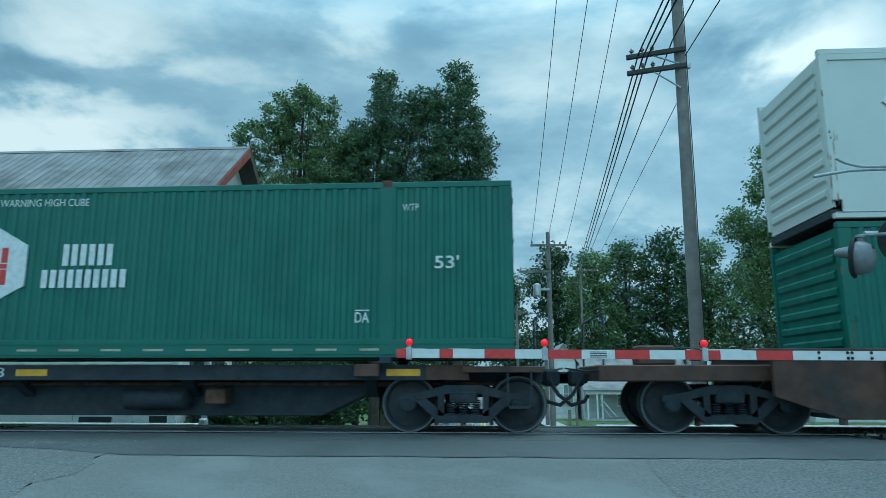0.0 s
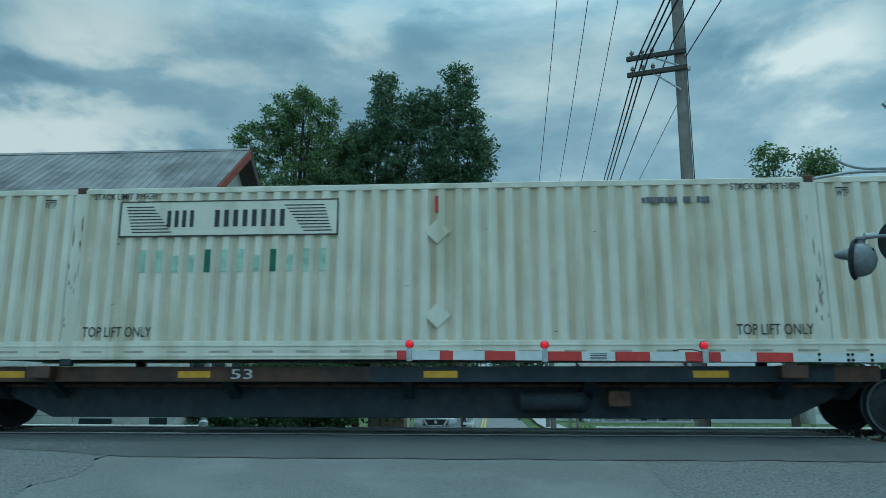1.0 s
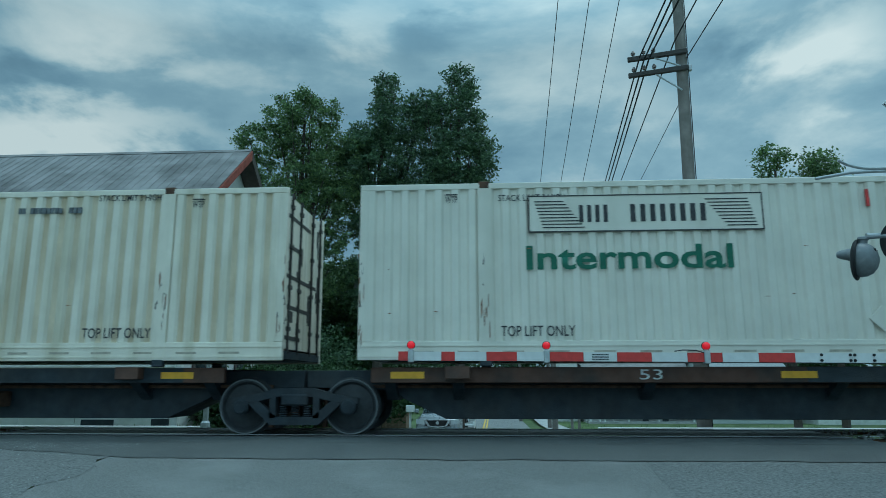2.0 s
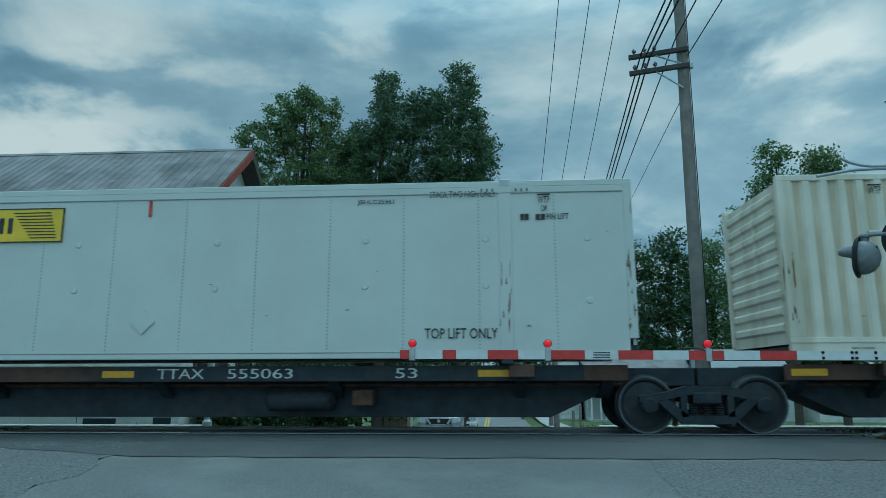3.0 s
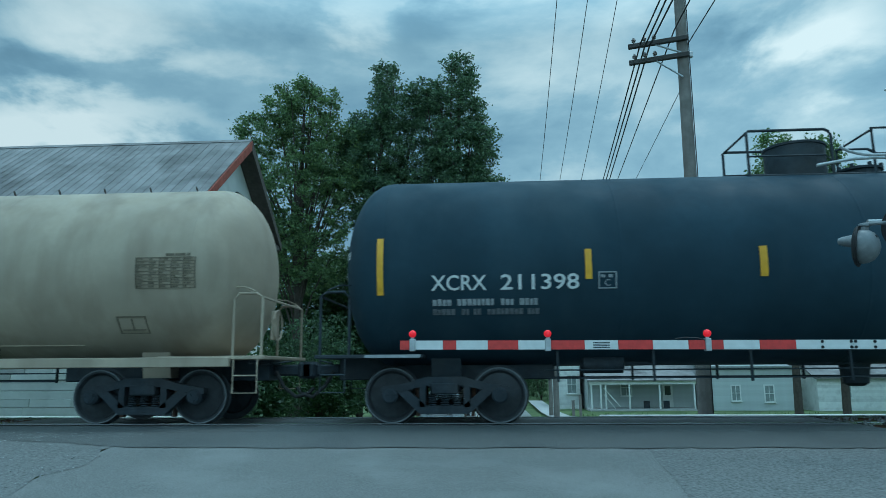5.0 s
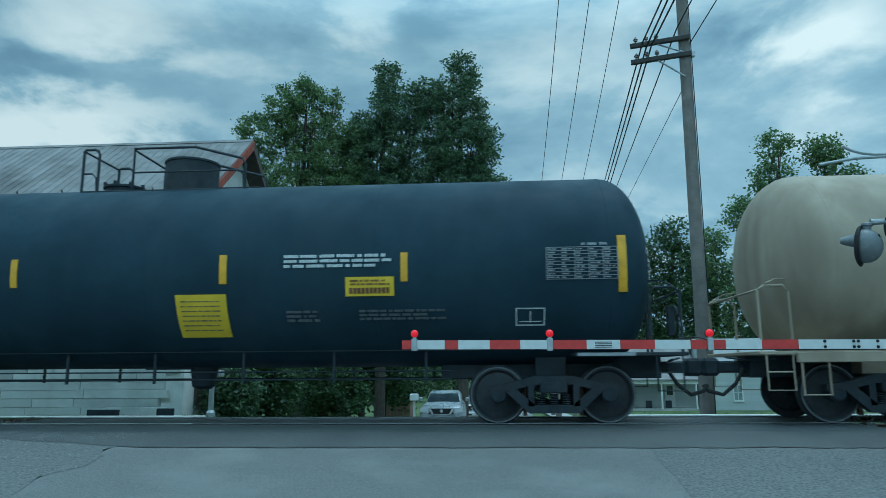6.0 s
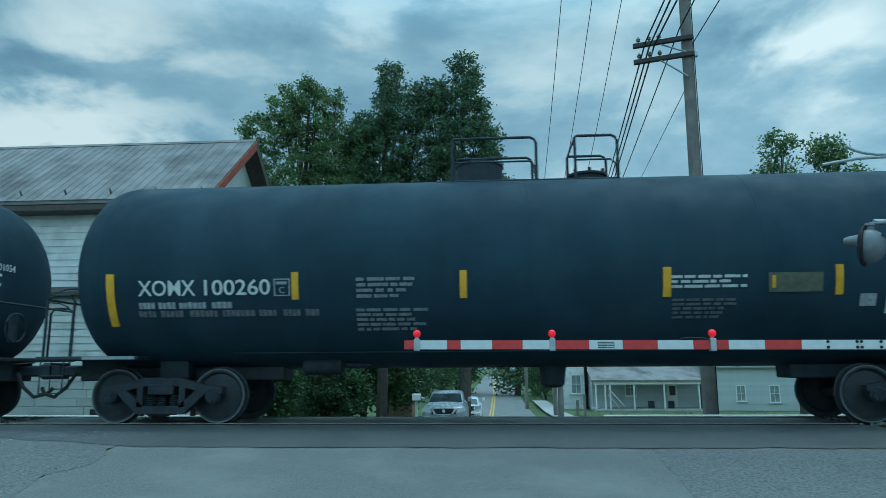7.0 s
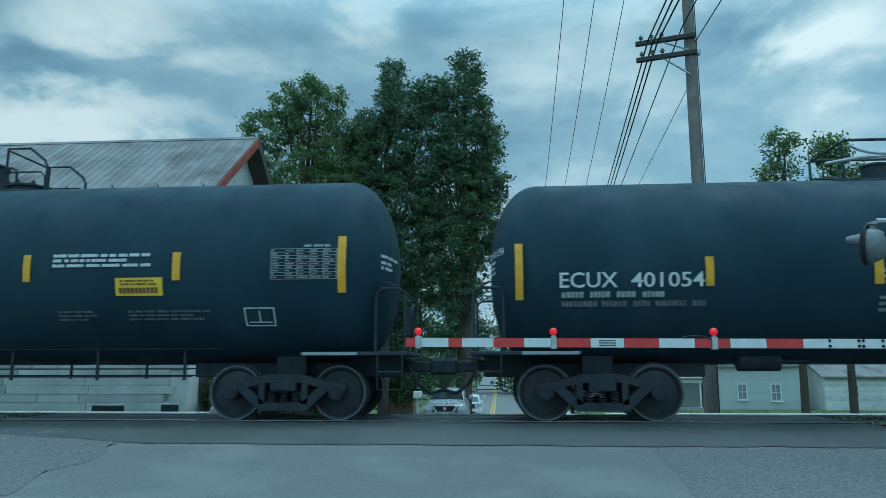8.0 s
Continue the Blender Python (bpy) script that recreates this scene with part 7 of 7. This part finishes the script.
    pa, pb = platform[0] - h, platform[1] - h
    pl = part("top_platform", Geo().box(pa, pb, -0.62, 0.62, top - 0.15, top - 0.09, 0.01).box(pa + 0.05, pa + 0.12, -0.6, 0.6, top - 0.30, top - 0.15).box(pb - 0.12, pb - 0.05, -0.6, 0.6, top - 0.30, top - 0.15), fit, t)
    dx, dr, dz = dome[0] - h, dome[1], dome[2] - top
    part("dome", Geo().lathe([(-0.1, dr), (dz - 0.07, dr), (dz - 0.06, dr + 0.02), (dz - 0.02, dr + 0.02), (dz, dr * 0.8), (dz + 0.01, 0.1)], (dx, 0, top), "z", 28), fit, t, smooth=True)
    vx = pb - 0.45 if pb - dx > 1.0 else pa + 0.5
    g = Geo().lathe([(-0.12, 0.34), (0.06, 0.34), (0.07, 0.38), (0.11, 0.38), (0.13, 0.2), (0.20, 0.05)], (vx, 0.0, top), "z", 18)
    for k in range(8):
        g.box(vx + 0.35 * math.cos(k * 0.785) - 0.025, vx + 0.35 * math.cos(k * 0.785) + 0.025, 0.35 * math.sin(k * 0.785) - 0.025, 0.35 * math.sin(k * 0.785) + 0.025, top + 0.07, top + 0.17)
    part("manway", g, M["dark"], pl)
    zr = rail_top
    for xa, xb, sloped in hoops:
        xa, xb = xa - h, xb - h
        for s in (-1, 1):
            y = s * 0.60
            c = min(0.1, (xb - xa) * 0.3)
            if sloped and xb - xa > 0.8:
                pts = [(xa, y, top - 0.12), (xa, y, zr), (xa + (xb - xa) * 0.55, y, zr), (xb - 0.06, y, zr - 0.24), (xb, y, zr - 0.36), (xb, y, top - 0.12)]
            else:
                pts = [(xa, y, top - 0.12), (xa, y, zr - 0.03), (xa + 0.03, y, zr), (xb - c, y, zr), (xb - c * 0.3, y, zr - c * 0.4), (xb, y, zr - c), (xb, y, top - 0.12)]
            g = Geo().tube(pts, 0.026, 8)
            part("top_rail", g, fit, pl, smooth=True)
            g = Geo().tube([(xa, y, top + 0.24), (xb - 0.12, y, top + 0.24), (xb - 0.04, y, top + 0.16), (xb - 0.02, y, top - 0.1)], 0.017, 6)
            part("mid_rail", g, fit, pl, smooth=True)
        part("cross_rail", Geo().tube([(xa, -0.60, zr - 0.03), (xa, 0.60, zr - 0.03)], 0.02, 8), fit, pl, smooth=True)
    if ladder:
        g = Geo()
        for x in (ladder[0] - h, ladder[1] - h):
            g.tube([(x, -(R + 0.06) * math.cos(a), zc + (R + 0.06) * math.sin(a)) for a in [0.3 + 0.1 * k for k in range(10)]], 0.018, 6)
        for k in range(8):
            a = 0.33 + 0.12 * k
            g.tube([(ladder[0] - h, -(R + 0.06) * math.cos(a), zc + (R + 0.06) * math.sin(a)), (ladder[1] - h, -(R + 0.06) * math.cos(a), zc + (R + 0.06) * math.sin(a))], 0.012, 6)
        part("side_ladder", g, P, t)
    MOVING.append((t, middle, 0.0))


BLACK = "black tank railcar with white markings and yellow reflectors"
tank_car(-105.92, -89.13, "XCRX", "211027", "tank", BLACK,
         bars=((0.56, 0.67, 1.92, 2.81), (3.61, 3.71, 2.12, 2.58), (6.65, 6.75, 2.13, 2.57), (9.97, 10.08, 2.09, 2.55), (12.8, 12.9, 2.08, 2.54), (16.02, 16.14, 1.90, 2.81)),
         word=(1.33, 2.21, 2.02, 2.26), num=(2.38, 3.44, 2.0, 2.25), cab=(3.83, 4.1, 2.01, 2.27), table=(14.86, 15.96, 1.98, 2.48), placard=(13.74, 14.26, 1.48, 1.76), sign=(13.34, 14.14, 1.87, 2.17),
         bright=((10.54, 12.38, 2.83, 3.15),), mid=((4.27, 5.18, 1.41, 1.80), (6.51, 7.52, 1.54, 1.80)), dull=((10.15, 11.19, 1.56, 1.77), (11.92, 12.58, 1.56, 1.75)),
         data=((1.55, 3.34, 1.77, 1.87), (1.77, 3.32, 1.64, 1.73)), platform=(7.46, 9.80), dome=(8.26, 0.44, 4.66), hoops=((7.42, 8.78, False), (9.47, 9.87, False)))
tank_car(-124.36, -107.7, "XCRX", "211398", "tank", BLACK,
         bars=((0.72, 0.82, 1.94, 2.85), (4.0, 4.1, 2.15, 2.62), (6.66, 6.77, 2.15, 2.62), (11.01, 11.12, 2.15, 2.61), (13.27, 13.38, 2.16, 2.62), (15.95, 16.08, 1.94, 2.85)),
         cab=(4.2, 4.48, 2.0, 2.26), table=(14.87, 15.94, 2.15, 2.64), placard=(14.45, 14.92, 1.45, 1.73), sign=(12.4, 13.17, 1.92, 2.20), bright=((11.31, 13.2, 2.36, 2.61),),
         dull=((11.35, 12.39, 1.52, 1.72), (12.53, 14.17, 1.53, 1.72), (15.68, 16.0, 1.59, 1.87)), data=((1.6, 3.3, 1.77, 1.87), (1.6, 3.3, 1.63, 1.72)),
         platform=(6.99, 9.64), dome=(8.08, 0.51, 4.71), hoops=((7.03, 8.45, False), (9.14, 10.19, True)))
tank_car(-141.75, -125.9, "XOMX", "100484", "cream", "stained cream tank railcar with dark markings", zc=2.52, R=1.58, cab=(4.2, 4.5, 2.0, 2.28), table=(14.1, 15.1, 2.12, 2.62), placard=(13.7, 14.2, 1.4, 1.68),
         word=(1.58, 2.46, 2.03, 2.27), num=(2.74, 4.0, 2.03, 2.27), mid=((5.7, 6.8, 1.7, 2.4),), data=((1.6, 3.3, 1.78, 1.88), (1.6, 3.5, 1.62, 1.72)), platform=(6.4, 9.4), dome=(7.7, 0.46, 4.70), rail_top=4.88, hoops=((6.5, 7.6, False), (8.2, 9.4, True)))
tank_car(-160.24, -143.52, "XCRX", "211424", "tank", "black tank railcar with two yellow signs",
         bars=((0.41, 0.52, 1.94, 2.85), (4.04, 4.15, 2.14, 2.60), (6.09, 6.2, 2.14, 2.61), (9.62, 9.74, 2.15, 2.62), (12.57, 12.68, 2.15, 2.61), (15.98, 16.11, 1.94, 2.83)),
         word=(1.67, 2.55, 1.98, 2.21), num=(2.76, 3.95, 1.97, 2.19), cab=(4.2, 4.5, 1.95, 2.21), table=(14.87, 15.97, 2.15, 2.65), placard=(14.38, 14.84, 1.45, 1.72), sign=(11.68, 12.46, 1.93, 2.23),
         extra=(8.88, 9.72, 1.32, 1.99), bright=((10.68, 12.55, 2.36, 2.60),), mid=((4.5, 5.52, 1.84, 2.25),), dull=((4.53, 5.66, 1.35, 1.71), (10.69, 11.36, 1.52, 1.72), (11.88, 13.5, 1.54, 1.72)),
         data=((1.65, 3.26, 1.75, 1.84), (1.65, 3.27, 1.62, 1.71)), platform=(6.49, 9.15), dome=(8.32, 0.49, 4.72), hoops=((6.5, 6.8, False), (7.47, 9.58, True)))
tank_car(-177.93, -162.08, "XOMX", "100260", "tank", "black tank railcar with white markings and a faded sign", R=1.68, rods=False,
         bars=((1.0, 1.13, 1.50, 2.33), (4.08, 4.19, 1.89, 2.32), (6.78, 6.89, 1.88, 2.31), (9.92, 10.04, 1.86, 2.31), (12.49, 12.6, 1.86, 2.31), (15.22, 15.37, 1.51, 2.35)),
         word=(1.53, 2.49, 1.97, 2.22), num=(2.64, 3.73, 1.97, 2.22), cab=(3.79, 4.05, 1.95, 2.22), table=(14.11, 15.22, 1.90, 2.42), placard=(13.25, 13.74, 1.58, 1.87), faded=((11.5, 12.3, 1.91, 2.20),),
         square=(12.86, 13.09, 1.69, 1.87), mid=((5.13, 6.21, 1.87, 2.22), (5.11, 6.42, 1.37, 1.74)), bright=((10.05, 11.35, 1.96, 2.18),), dull=((10.07, 11.14, 1.51, 1.83),),
         data=((1.53, 3.12, 1.77, 1.87), (1.51, 4.55, 1.64, 1.74)), platform=(6.31, 9.52), dome=(7.09, 0.43, 4.52), hoops=((6.62, 8.11, False), (8.79, 9.53, True)))
tank_car(-195.07, -179.56, "ECUX", "401054", "tank", "black tank railcar with side ladder and small text panels", zc=2.40, R=1.60, rods=False,
         bars=((0.39, 0.51, 1.81, 2.70), (3.32, 3.44, 2.0, 2.45), (5.82, 5.95, 2.0, 2.47), (9.34, 9.46, 2.0, 2.47), (12.16, 12.27, 2.01, 2.47), (14.72, 14.86, 1.77, 2.68)),
         word=(1.08, 1.98, 1.99, 2.23), num=(2.18, 3.3, 1.99, 2.22), table=(13.46, 14.57, 1.76, 2.22), placard=(12.59, 13.06, 1.55, 1.83), sign=(11.36, 12.13, 1.65, 1.93), faded=((11.3, 12.07, 1.95, 2.23),),
         bright=((9.74, 10.88, 1.85, 2.03),), mid=((5.91, 6.89, 1.56, 1.83), (9.75, 10.62, 1.61, 1.80)), dull=((9.75, 10.87, 1.40, 1.56), (12.56, 13.23, 1.36, 1.48)),
         data=((1.11, 2.73, 1.84, 1.93), (1.11, 3.33, 1.70, 1.79)), platform=(5.86, 8.97), dome=(6.87, 0.21, 4.33), hoops=((6.04, 7.65, False),), rail_top=4.60, ladder=(8.0, 8.42),
         captions=((5.93, 2.18, ("EXTERIOR HEATER COILS", "NO INLET OR OUTLET", "PIPE CAPS REQUIRED"), 0.76), (9.75, 2.19, ("FLANGE GASKETS GYLON 3545", "O-RINGS VIRGIN TEFLON"), 0.89)))
tank_car(-213.2, -196.76, "", "5", "tank", BLACK,
         bars=((0.72, 0.82, 1.94, 2.85), (4.0, 4.1, 2.15, 2.62), (6.8, 6.9, 2.15, 2.62), (10.41, 10.53, 2.17, 2.62), (12.96, 13.09, 2.17, 2.63), (15.69, 15.82, 1.95, 2.86)),
         table=(14.6, 15.67, 2.17, 2.66), placard=(14.12, 14.62, 1.44, 1.73), sign=(12.0, 12.79, 1.93, 2.22), bright=((10.92, 12.81, 2.37, 2.62),), dull=((10.95, 11.65, 1.52, 1.70), (12.16, 13.82, 1.52, 1.70)))


# ---- the passing train ----
def motions():
    for ob, u, z in MOVING:
        walk(ob, [(t, pose(u + SPEED * t, 0, z)) for t in (0.0, 2.0, 4.0, 6.0, 8.0)])


motions()
